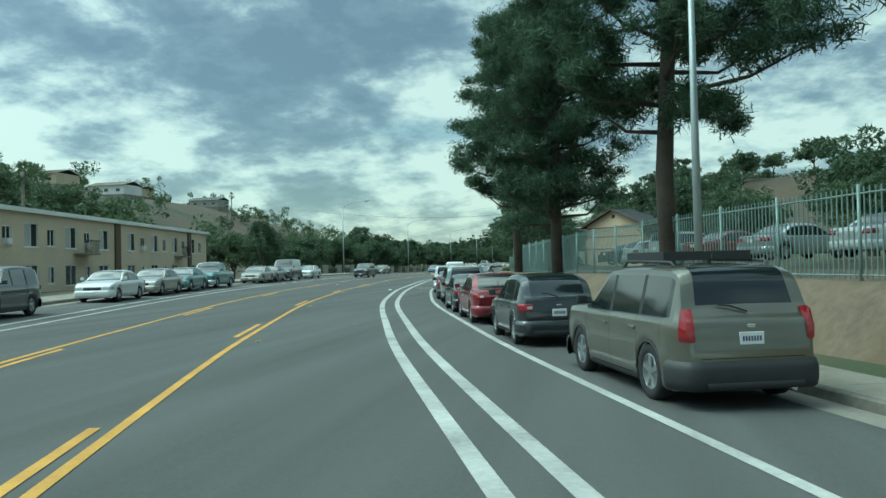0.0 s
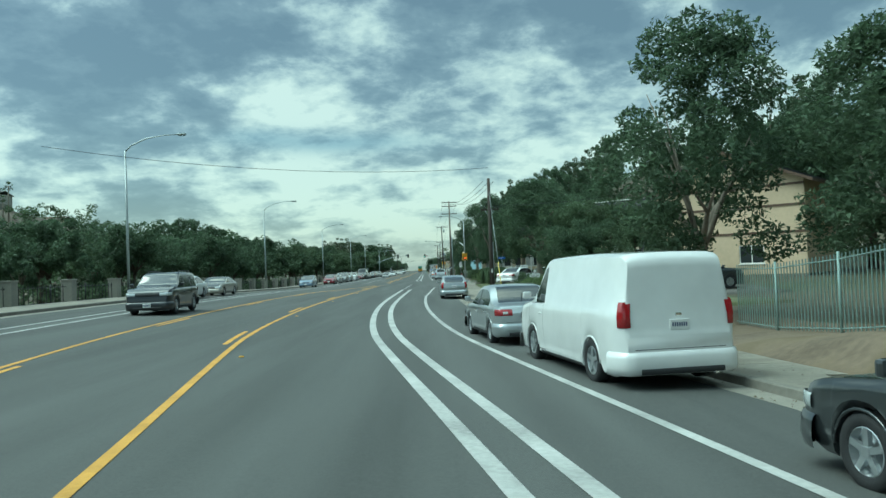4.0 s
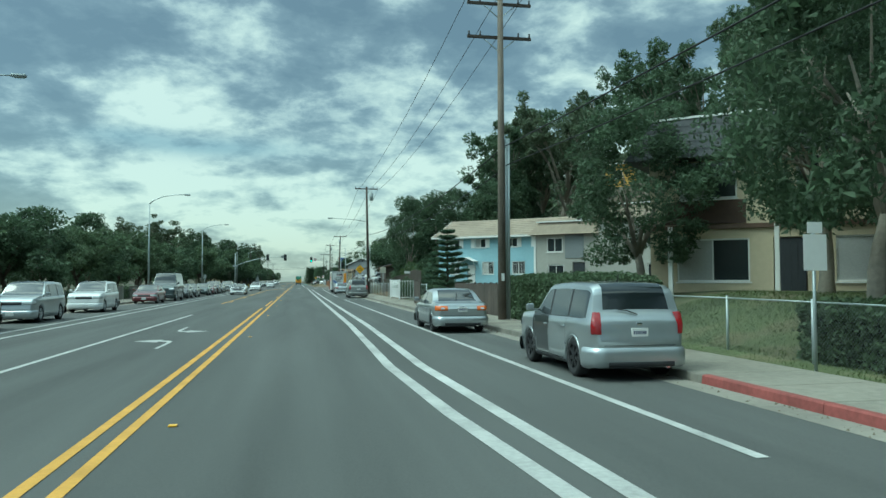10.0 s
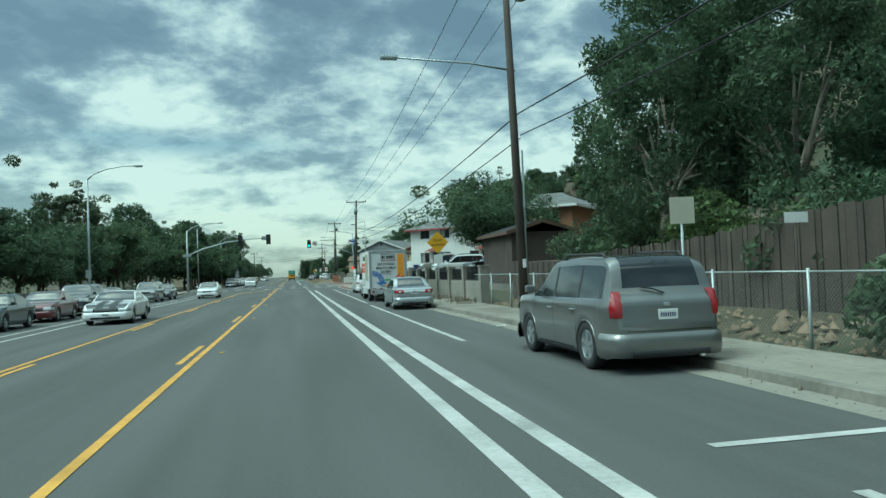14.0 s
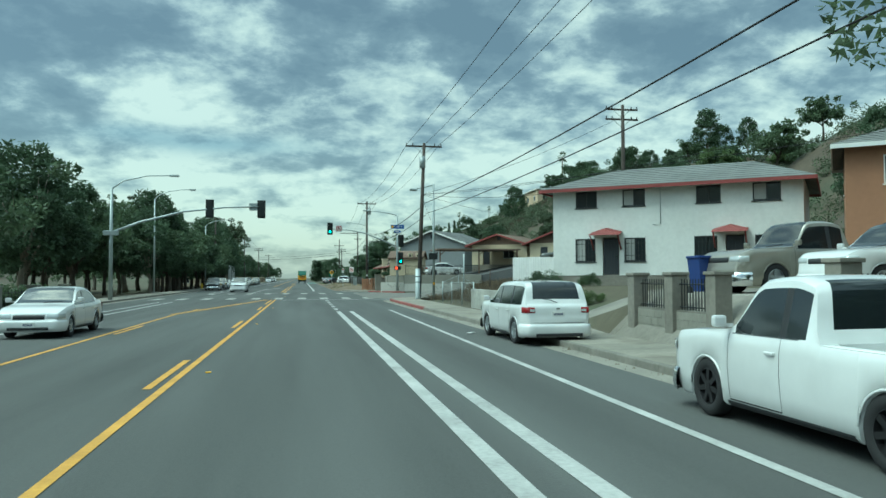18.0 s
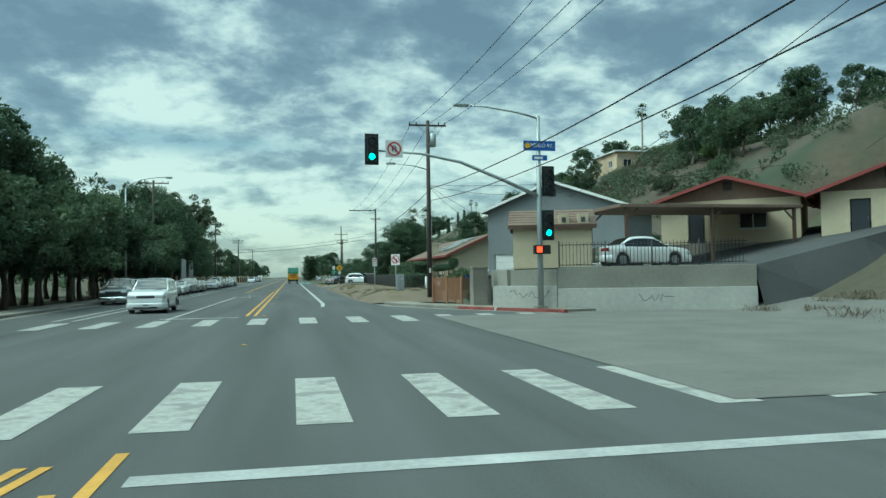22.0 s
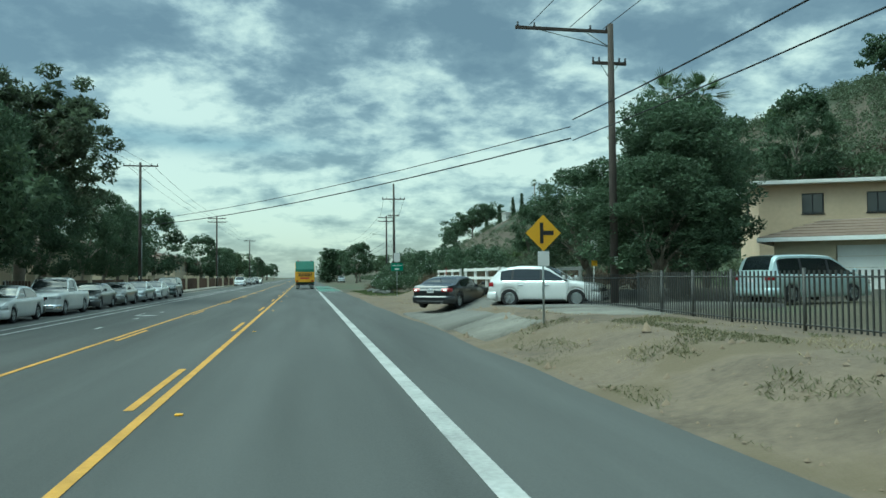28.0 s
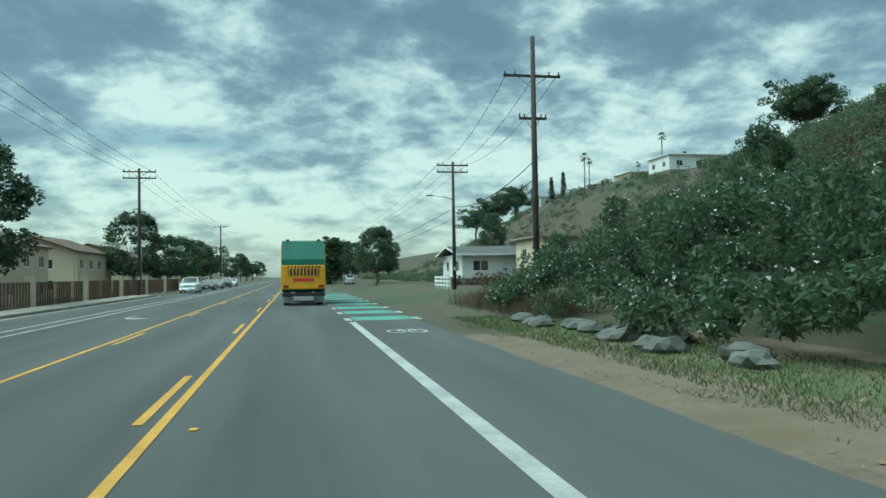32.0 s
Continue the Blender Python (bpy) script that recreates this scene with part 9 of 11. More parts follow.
DARK_RAMP = mat("fresh_asphalt", (0.055, 0.056, 0.056), 0.92, vary=0.25, grain=12, stain=0.4, bump=0.4, bump_scale=90)
yv = [at(12.0, 376.1, 1.94), at(13.7, 374.1, 1.96), at(22.0, 371.8, 1.96), at(22.6, 385.2, 2.2), at(16.0, 384.5, 2.1), at(12.2, 379.6, 1.94)]
tagged(part("raised_yard", (lambda pts: (lambda b: (b.faces.new([b.verts.new(p) for p in pts]), b)[1])(bmesh.new()))(yv), CONCRETE), "raised concrete yard behind the retaining wall", "yard", kind="structure")
raw("yard_bank", [at(22.0, 371.8, 1.95), at(28, 372.2, 3.2), at(34, 372.6, 4.49), at(34.6, 371.0, -0.5), at(28, 370.0, -0.5), at(22.0, 370.8, -0.5), at(22.6, 385.2, 2.2), at(28, 385.6, 3.3), at(34, 386, 4.4)], [(0, 1, 4, 5), (1, 2, 3, 4), (0, 6, 7, 1), (1, 7, 8, 2)], DARK_RAMP, bpy.data.objects["raised_yard"])
picket_fence("iron_fence", "black iron fence along the raised yard", [(13.8, 374.3), (21.8, 372.0)], 1.15, BLACK_METAL, spacing=0.15, post_every=2.0, lift=1.96)
pillar(11.1, 378.7, 2.0, 0.75, CONCRETE, "thick concrete gate pillar on the corner")
pillar(12.0, 381.0, 1.6, 0.6, CONCRETE, "thick concrete gate pillar on the corner")
lt = thing("lattice_fence", pose(0, 0, 0), "rust-orange wooden lattice fence with vines", "fence")
LATTICE = mat("lattice_wood", (0.30, 0.15, 0.085), 0.85, vary=0.25, grain=10, bump=0.3)
for (ua, ya), (ub, yb) in (((9.6, 383.2), (10.5, 380.0)), ((9.6, 383.2), (12.8, 386.4))):
    a, b = at(ua, ya, 0.55), at(ub, yb, 0.55)
    w, ang = (b - a).length, math.degrees(math.atan2(b.y - a.y, b.x - a.x))
    if w < 1:
        continue
    bm = bmesh.new()
    n = int((w + 1.3) / 0.16)
    for k in range(n):
        for sg in (0, 1):
            x0 = k * 0.16 - 1.3
            x1 = x0 + 1.3
            z0, z1 = 0.0, 1.3
            if x0 < 0:
                z0, x0 = -x0, 0
            if x1 > w:
                z1, x1 = z1 - (x1 - w), w
            if x1 - x0 < 0.05:
                continue
            if sg:
                x0, x1 = w - x0, w - x1
            d = 0.012 * sg
            v = [bm.verts.new(p) for p in ((x0, d, z0), (x0 + 0.045, d, z0), (x1 + 0.045, d, z1), (x1, d, z1))]
            bm.faces.new(v)
            bm.faces.new([bm.verts.new((q.co.x, q.co.y + 0.01, q.co.z)) for q in v][::-1])
    o = part("lattice", bm, LATTICE, lt)
    o.matrix_basis = pose(a.x, a.y, 0.25, 0, 0, ang)
    for x in (0, w / 2, w):
        q = part("post", boxes((x - 0.05, x + 0.05, -0.04, 0.05, -0.4, 1.4)), LATTICE, lt)
        q.matrix_basis = o.matrix_basis
IRON_GREY = mat("dull_grey_iron", (0.07, 0.07, 0.065), 0.6, 0.3, vary=0.3, grain=12, bump=0.2)
picket_fence("picket_fence", "weathered white picket fence beside the bungalow", [(14.9, 405.5), (19.2, 404.4)], 0.95, CURB_CONCRETE, spacing=0.13, post_every=2.2, bar=0.025)
picket_fence("iron_fence", "dark iron picket fence along the bungalow's yard", [(14.8, 405.6), (11.2, 404.6), (11.3, 412.4), (11.5, 430), (11.5, 440), (12.1, 446.2)], 1.15, IRON_GREY, spacing=0.14, post_every=2.4, bar=0.014)
picket_fence("metal_gate", "low black driveway gate", [(12.3, 446.5), (12.0, 450.4)], 1.1, BLACK_METAL, spacing=0.13, post_every=3.0)


def rail_fence(u, y0, u1, y1, n, h=1.1, rails=(0.12, 0.48, 0.86)):
    a, b = at(u, y0, ground_at(u, y0)), at(u1, y1)
    root = thing("rail_fence", pose(a.x, a.y, a.z, 0, 0, math.degrees(math.atan2(a.x - b.x, b.y - a.y))), "white wooden rail fence on the dirt bank", "fence", "white rail fences")
    L_ = math.hypot(b.x - a.x, b.y - a.y)
    for k in range(n):
        part("post", boxes((-0.07, 0.07, L_ * k / (n - 1) - 0.07, L_ * k / (n - 1) + 0.07, -0.4, h), bevel=0.012), TRIM_WHITE, root)
    for z in rails:
        part("rail", boxes((-0.1, -0.07, -0.15, L_ + 0.15, z + 0.05, z + 0.2), bevel=0.01), TRIM_WHITE, root)
    return root


rf1 = rail_fence(11.9, 471.6, 12.3, 481.6, 4)
rail_fence(11.8, 461.4, 11.95, 470.2, 4, rails=(0.4, 0.86))
rail_fence(11.4, 459.2, 14.6, 457.6, 3, rails=(0.4, 0.86))
dia = flat([(-0.2, 0), (0, -0.32), (0.2, 0), (0, 0.32)], pose(-0.105, 5.4, 0.9, 90, 0, -90), SIGN_RED, rf1, "red_diamond", label="red diamond reflector")
rail_fence(15.5, 551.0, 15.5, 558.0, 6)


def post_sign(name, label, u, y, h, parts_, face_turn=0.0, post=GALV, back=False, r=0.03):
    """A sign on a post; parts_ builds the sheet, facing the oncoming camera."""
    root = thing(name, along(u, y, ground_at(u, y), face_turn), label, "sign", "street signs")
    part("post", tube([(0, 0, -0.3), (0, 0, h)], r, 8), post, root)
    for points, x, z, material, nm, th in parts_:
        flat(points, pose(x, -0.04 - th, z, 90, 0, 0), material, root, nm, thick=0.006)
    return root


def disc(r, n=28):
    return [(r * math.cos(2 * math.pi * k / n), r * math.sin(2 * math.pi * k / n)) for k in range(n)]


def ring_on(parent, r0, r1, m, material, name="ring"):
    n = 28
    v = [(r * math.cos(2 * math.pi * k / n), r * math.sin(2 * math.pi * k / n), 0.004) for k in range(n) for r in (r0, r1)]
    ob = raw(name, v, [(2 * k, 2 * k + 1, (2 * k + 3) % (2 * n), (2 * k + 2) % (2 * n)) for k in range(n)], material, parent)
    ob.matrix_basis = m


def bars_on(parent, m, w, zs, material, th=0.022):
    for z in zs:
        ob = part("text_bar", boxes((-w / 2, w / 2, z - th, z + th, 0.007, 0.010)), material, parent)
        ob.matrix_basis = m


for u, y in ((13.2, 101.3), (12.9, 115.9), (14.55, 135.6)):
    s = post_sign("notice_sign", "small white and red notice board on a stake in a lawn", u, y, 1.1, [(rect(-0.33, 0.33, -0.28, 0.28), 0, 1.05, SIGN_WHITE, "sheet", 0), (rect(-0.29, 0.29, -0.24, -0.1), 0, 1.05, SIGN_RED, "red_strip", 0.007)], post=POLE_WOOD)
    writing("TOW-AWAY", 0.12, pose(0, -0.049, 1.2, 90, 0, 0), INK, s, wide=0.5)
    bars_on(s, pose(0, -0.04, 1.05, 90, 0, 0), 0.5, (-0.02, 0.05), INK, 0.014)
# radar speed sign on the lamp post
sp = thing("speed_sign", along(11.15, 180.6, 0.13), "yellow radar speed sign fixed to a lamp post", "sign")
part("cabinet", boxes((-0.36, 0.36, -0.32, -0.14, 2.75, 3.78), bevel=0.02), SIGN_YELLOW, sp)
part("display", boxes((-0.26, 0.26, -0.335, -0.315, 2.82, 3.24), bevel=0.01), INK, sp)
writing("37", 0.36, pose(0, -0.338, 3.03, 90, 0, 0), glow_mat("amber_figures", (1.0, 0.12, 0.02), 2.5), sp, wide=0.34)
writing("YOUR", 0.22, pose(0, -0.325, 3.62, 90, 0, 0), INK, sp, wide=0.5)
writing("SPEED", 0.2, pose(0, -0.325, 3.4, 90, 0, 0), INK, sp, wide=0.56)
part("battery_box", boxes((-0.3, -0.08, -0.12, 0.1, 3.7, 3.98), bevel=0.02), WHITE_PAINT, sp)
pnl = part("solar_panel", boxes((-0.45, 0.45, -0.3, 0.3, -0.02, 0.02), bevel=0.005), WHITE_PAINT, sp)
pnl.matrix_basis = pose(-0.35, 0, 5.15, 10, 42, 0)
part("bracket", tube([(0, 0, 4.8), (-0.35, 0, 5.1)], 0.025, 6), GALV, sp)
post_sign("notice_sign", "white street sweeping notice on a steel post", 10.85, 188.3, 2.6, [(rect(-0.23, 0.23, -0.32, 0.32), 0, 2.2, SIGN_WHITE, "sheet", 0), (rect(-0.15, 0.15, -0.1, 0.1), 0, 2.64, SIGN_WHITE, "small_sheet", 0)])
s = post_sign("street_name_sign", "blue street name sign on a steel post", 16.2, 175.8, 3.0, [(rect(-0.5, 0.5, -0.14, 0.14), 0, 2.95, SIGN_BLUE, "sheet", 0)])
writing("47TH", 0.17, pose(-0.1, -0.05, 2.95, 90, 0, 0), WHITE_INK, s, wide=0.5)
s = post_sign("warning_sign", "yellow diamond warning sign reading road narrows", 10.5, 284.2, 3.6, [([(-0.64, 0), (0, -0.64), (0.64, 0), (0, 0.64)], 0, 3.35, SIGN_YELLOW, "sheet", 0), (rect(-0.26, 0.26, -0.26, 0.26), 0.0, 2.38, SIGN_WHITE, "lower_sheet", 0)])
writing("ROAD", 0.2, pose(0, -0.05, 3.47, 90, 0, 0), INK, s, wide=0.5)
writing("NARROWS", 0.2, pose(0, -0.05, 3.2, 90, 0, 0), INK, s, wide=0.84)
post_sign("blank_sign", "pale blank sign plate on a post", 10.7, 256.3, 3.1, [(rect(-0.3, 0.3, -0.3, 0.3), 0, 2.85, CREAM_SHEET, "sheet", 0)])
post_sign("solar_light", "small solar panel on a dark post", 13.2, 255.8, 2.2, [(rect(-0.3, 0.3, -0.12, 0.12), 0, 2.2, SIGN_WHITE, "panel", 0)], post=POLE_WOOD)
s = post_sign("traffic_sign", "square white no-turn sign with a red ring and slash", 8.95, 393.9, 2.6, [(rect(-0.32, 0.32, -0.38, 0.38), 0, 2.2, SIGN_WHITE, "sheet", 0), ([(-0.08, 0.17), (-0.2, 0.07), (-0.08, -0.03), (-0.08, 0.03), (0.1, 0.03), (0.1, -0.19), (0.02, -0.19), (0.02, -0.04)][::-1], 0.02, 2.22, INK, "arrow", 0.007)], face_turn=-30)
ring_on(s, 0.22, 0.28, pose(0, -0.054, 2.22, 90, 0, 0), SIGN_RED)
o = part("slash", boxes((-0.25, 0.25, -0.03, 0.03, 0.010, 0.012)), SIGN_RED, s)
o.matrix_basis = pose(0, -0.046, 2.22, 90, 0, 0) @ pose(0, 0, 0, 0, 0, -45)
s = post_sign("parking_sign", "white and red no parking sign on a post", 8.0, 398.65, 2.7, [(rect(-0.17, 0.17, -0.3, 0.3), 0, 2.3, SIGN_WHITE, "sheet", 0), (rect(-0.15, 0.15, -0.04, 0.07), 0, 2.48, SIGN_RED, "red_band", 0.007)])
writing("NO", 0.1, pose(0, -0.055, 2.49, 90, 0, 0), WHITE_INK, s, wide=0.15)
writing("PARKING", 0.08, pose(0, -0.05, 2.34, 90, 0, 0), SIGN_RED, s, wide=0.28)
writing("ANY TIME", 0.08, pose(0, -0.05, 2.2, 90, 0, 0), SIGN_RED, s, wide=0.28)
s = post_sign("warning_sign", "orange-yellow diamond side road warning sign on a post", 8.1, 442.9, 2.7, [([(-0.46, 0), (0, -0.46), (0.46, 0), (0, 0.46)], 0, 2.3, SIGN_YELLOW, "sheet", 0), ([(-0.09, -0.26), (0.0, -0.26), (0.0, -0.05), (0.27, -0.05), (0.27, 0.06), (0.0, 0.06), (0.0, 0.26), (-0.09, 0.26)], 0, 2.3, INK, "road_symbol", 0.007), (rect(-0.15, 0.15, -0.18, 0.18), 0, 1.66, SIGN_WHITE, "lower_sheet", 0)])
s = post_sign("street_name_sign", "green street name sign under a white notice", 9.8, 487.5, 3.2, [(rect(-0.5, 0.5, -0.32, 0.32), 0, 2.45, SIGN_GREEN, "sheet", 0), (rect(-0.26, 0.26, -0.36, 0.36), 0, 3.25, SIGN_WHITE, "upper_sheet", 0)])
writing("46th Street", 0.19, pose(0, -0.05, 2.57, 90, 0, 0), WHITE_INK, s, wide=0.82)
bars_on(s, pose(0, -0.04, 2.28, 90, 0, 0), 0.4, (0.0,), WHITE_INK, 0.05)
post_sign("road_marker", "black and white object marker post", 14.4, 455.4, 2.5, [(rect(-0.15, 0.15, -0.24, 0.24), 0, 2.35, SIGN_WHITE, "sheet", 0), (rect(-0.13, 0.13, -0.12, 0.12), 0, 1.6, SIGN_YELLOW, "striped_board", 0)], post=WHITE_PAINT)
for u, y in ((-12.2, 445.0), (-12.2, 452.5)):
    post_sign("banner_sign", "tall white feather banner on a pole", u, y, 4.2, [([(-0.3, -1.4), (0.3, -1.2), (0.3, 1.3), (-0.2, 1.4)], 0.3, 2.8, SIGN_WHITE, "banner", 0)])
post_sign("bus_stop_sign", "narrow sign post on the far pavement", -12.4, 300.0, 2.6, [(rect(-0.2, 0.2, -0.3, 0.3), 0, 2.3, GALV, "sheet", 0)])


def signal_head(parent, x, y, z, lit="none", facing=1):
    h = part("signal_head", boxes((x - 0.2, x + 0.2, y - 0.11, y + 0.14, z - 0.55, z + 0.55), bevel=0.02), SIGNAL_BLACK, parent)
    part("backplate", boxes((x - 0.3, x + 0.3, y + 0.02 if facing > 0 else y - 0.03, y + 0.03 if facing > 0 else y - 0.02, z - 0.68, z + 0.68), bevel=0.004), SIGNAL_BLACK, h)
    for k, col in ((1, "red"), (0, "amber"), (-1, "green")):
        zz = z + 0.34 * k
        lm = GREEN_GLOW if (lit == "green" and k == -1) else RED_GLOW if (lit == "red" and k == 1) else LENS_OFF
        f = -1 if facing > 0 else 1
        part("lens", tube([(x, y + f * 0.115, zz), (x, y + f * 0.135, zz)], 0.13, 16), lm, h)
        part("visor", merge(*[tube([(x + 0.15 * math.cos(a), y + f * 0.11, zz + 0.15 * math.sin(a)), (x + 0.15 * math.cos(a), y + f * 0.30, zz + 0.15 * math.sin(a))], 0.022, 5) for a in [math.pi * j / 9 for j in range(10)]]), SIGNAL_BLACK, h)


sg_ = thing("traffic_signal", along(-11.5, 347.2, 0.13), "steel signal mast with a long arm, seen from behind", "traffic light")
part("pole", tube([(0, 0, -0.2), (0, 0, 4), (0, 0, 8.2)], [0.16, 0.13, 0.09], 12), GALV, sg_)
part("mast_arm", tube([(0, 0, 4.9), (2.0, 0, 5.7), (5.0, 0, 6.5), (8.0, 0, 6.85), (10.8, 0, 6.95)], [0.1, 0.09, 0.075, 0.06, 0.05], 10), GALV, sg_)
part("lamp_arm", tube([(0, 0, 8.1), (0.8, 0, 8.7), (2.4, 0, 9.1), (4.0, 0, 9.15)], [0.06, 0.05, 0.04, 0.03], 8), GALV, sg_)
part("lamp_head", boxes((4.0, 4.7, -0.16, 0.16, 9.08, 9.22), bevel=0.06), GALV, sg_)
for x in (6.9, 10.65):
    signal_head(sg_, x, 0.0, 6.75, "none", facing=-1)
part("sign_back", boxes((9.75, 10.35, 0.04, 0.055, 6.65, 7.2)), GALV, sg_, "grey back of a sign")
part("control_box", boxes((-0.55, 0.5, -0.15, 0.15, 4.7, 5.05), bevel=0.03), GALV, sg_)
ct = thing("traffic_signal", along(12.8, 374.0, 0.13), "steel signal pole with a curved arm and green lights", "traffic light")
part("base_plate", boxes((-0.25, 0.25, -0.25, 0.25, -0.05, 0.12), bevel=0.02), CONCRETE, ct)
part("pole", tube([(0, 0, -0.2), (0, 0, 4), (0, 0, 8.7)], [0.15, 0.12, 0.085], 12), GALV, ct)
part("mast_arm", tube([(0, 0, 5.05), (-1.6, 0, 5.75), (-3.6, 0, 6.55), (-5.4, 0, 6.9), (-7.3, 0, 7.0)], [0.095, 0.085, 0.07, 0.055, 0.045], 10), GALV, ct)
part("lamp_arm", tube([(0, 0, 8.6), (-1.0, 0, 8.85), (-2.4, 0, 9.05), (-3.2, 0, 9.1)], [0.05, 0.045, 0.04, 0.03], 8), GALV, ct)
part("lamp_head", boxes((-3.9, -3.2, -0.16, 0.16, 9.03, 9.17), bevel=0.06), GALV, ct)
signal_head(ct, -7.55, -0.05, 7.05, "green")
signal_head(ct, 0.42, -0.05, 5.75, "none")
signal_head(ct, 0.35, -0.1, 3.75, "green")
part("pedestrian_signal", boxes((-0.35, 0.4, -0.3, -0.05, 2.45, 2.85), bevel=0.02), SIGNAL_BLACK, ct)
part("stop_light", boxes((-0.25, 0.0, -0.315, -0.3, 2.52, 2.78)), RED_GLOW, ct)
us_ = part("turn_sign", boxes((-6.95, -6.2, -0.07, -0.055, 6.7, 7.45), bevel=0.003), SIGN_WHITE, ct, "white no u-turn sign")
ring_on(us_, 0.24, 0.31, pose(-6.575, -0.072, 7.075, 90, 0, 0), SIGN_RED)
part("u_arrow", tube([(-6.5, -0.076, 6.95), (-6.5, -0.076, 7.15), (-6.575, -0.076, 7.22), (-6.65, -0.076, 7.15), (-6.65, -0.076, 6.97)], 0.025, 5), INK, us_)
o = part("slash", boxes((-0.26, 0.26, -0.03, 0.03, 0.004, 0.007)), SIGN_RED, us_)
o.matrix_basis = pose(-6.575, -0.088, 7.075, 90, 0, 0) @ pose(0, 0, 0, 0, 0, -45)
nm_ = part("name_board", boxes((-0.75, 0.75, -0.17, -0.15, 7.1, 7.55), bevel=0.004), SIGN_BLUE, ct, "blue street name board")
writing("MENLO AV.", 0.26, pose(0.1, -0.176, 7.33, 90, 0, 0), WHITE_INK, nm_, wide=1.05)
flat(disc(0.13), pose(-0.57, -0.172, 7.33, 90, 0, 0), SIGN_YELLOW, nm_, "round_emblem")
flat(rect(-0.35, 0.35, -0.12, 0.12), pose(0, -0.16, 6.78, 90, 0, 0), SIGN_BLUE, ct, "block_number_board")
bars_on(ct, pose(-0.05, -0.16, 6.78, 90, 0, 0), 0.4, (0.0,), WHITE_INK, 0.05)
nr = thing("signal_pole", along(12.4, 347.6, 0.13), "tall steel corner pole with a lamp arm and signal boxes", "traffic light")
part("pole", tube([(0, 0, -0.2), (0, 0, 4), (0, 0, 9.0)], [0.105, 0.095, 0.075], 12), GALV, nr)
part("lamp_arm", tube([(0, 0, 8.9), (-0.6, 0, 8.75), (-1.3, 0, 8.6)], [0.05, 0.045, 0.04], 8), GALV, nr)
part("lamp_head", boxes((-1.9, -1.3, -0.16, 0.16, 8.4, 8.58), bevel=0.06), GALV, nr)
part("signal_box", boxes((-0.38, 0.3, -0.15, 0.2, 3.0, 3.5), bevel=0.02), SIGNAL_BLACK, nr)
part("push_button", boxes((-0.06, 0.06, -0.2, -0.12, 1.0, 1.2), bevel=0.01), SIGN_YELLOW, nr)
gd = thing("pole_guard", along(10.5, 343.4, 0.15), "grey metal guard wrapped round a pole's foot", "guard")
part("guard_sleeve", tube([(0, 0, 0), (0, 0, 0.05), (0, 0, 2.2)], [0.20, 0.185, 0.185], 14), GALV, gd)
for z in (1.2, 1.6):
    part("strap", tube([(0, 0, z), (0, 0, z + 0.06)], 0.195, 14), PLASTIC, gd)
hydr_mats = (mat("white_hydrant_paint", (0.6, 0.58, 0.55), 0.5, vary=0.15, bump=0.1), mat("yellow_hydrant_paint", (0.62, 0.42, 0.03), 0.5, vary=0.15, bump=0.1))


def hydrant(u, y, m, label, top=None):
    r = thing("fire_hydrant", along(u, y, 0.15), label, "fire hydrant", "hydrants")
    part("barrel", tube([(0, 0, -0.05), (0, 0, 0.06), (0, 0, 0.07), (0, 0, 0.55)], [0.2, 0.2, 0.14, 0.14], 14), m, r)
    part("bonnet", tube([(0, 0, 0.55), (0, 0, 0.6), (0, 0, 0.72), (0, 0, 0.8)], [0.17, 0.17, 0.1, 0.04], 14), top or m, r)
    for a in (0, 120, 240):
        o = part("outlet", tube([(0, 0.1, 0.4), (0, 0.24, 0.4)], 0.07, 10), top or m, r)
        o.matrix_basis = pose(0, 0, 0, 0, 0, a)


hydrant(10.7, 183.0, hydr_mats[0], "white fire hydrant with red bands on the lawn edge", CURB_RED)
for y in (97.5, 405.0, 500.0, 498.6):
    hydrant(-12.3, y, hydr_mats[1], "yellow fire hydrant on the far pavement")


def bin_(u, y, m, turn, z=None, label="blue wheeled bin with closed lid"):
    r = thing("wheeled_bin", along(u, y, ground_at(u, y) if z is None else z, turn), label, "bin", "bins")
    bm = bmesh.new()
    v = [bm.verts.new((x * s, y_ * s, z_)) for z_, s in ((0.06, 0.26), (0.98, 0.33)) for x, y_ in ((-1, -1), (1, -1), (1, 1), (-1, 1))]
    for f in ((3, 2, 1, 0), (4, 5, 6, 7), (0, 1, 5, 4), (1, 2, 6, 5), (2, 3, 7, 6), (3, 0, 4, 7)):
        bm.faces.new([v[i] for i in f])
    bmesh.ops.recalc_face_normals(bm, faces=bm.faces)
    part("tub", bm, m, r)
    part("lid", boxes((-0.36, 0.36, -0.38, 0.36, 0.98, 1.05), bevel=0.02), m, r)
    for x in (-0.28, 0.28):
        part("wheel", tube([(x - 0.03, 0.28, 0.11), (x + 0.03, 0.28, 0.11)], 0.11, 12), RUBBER, r)
    part("handle", tube([(-0.25, 0.4, 0.95), (0.25, 0.4, 0.95)], 0.02, 6), m, r)


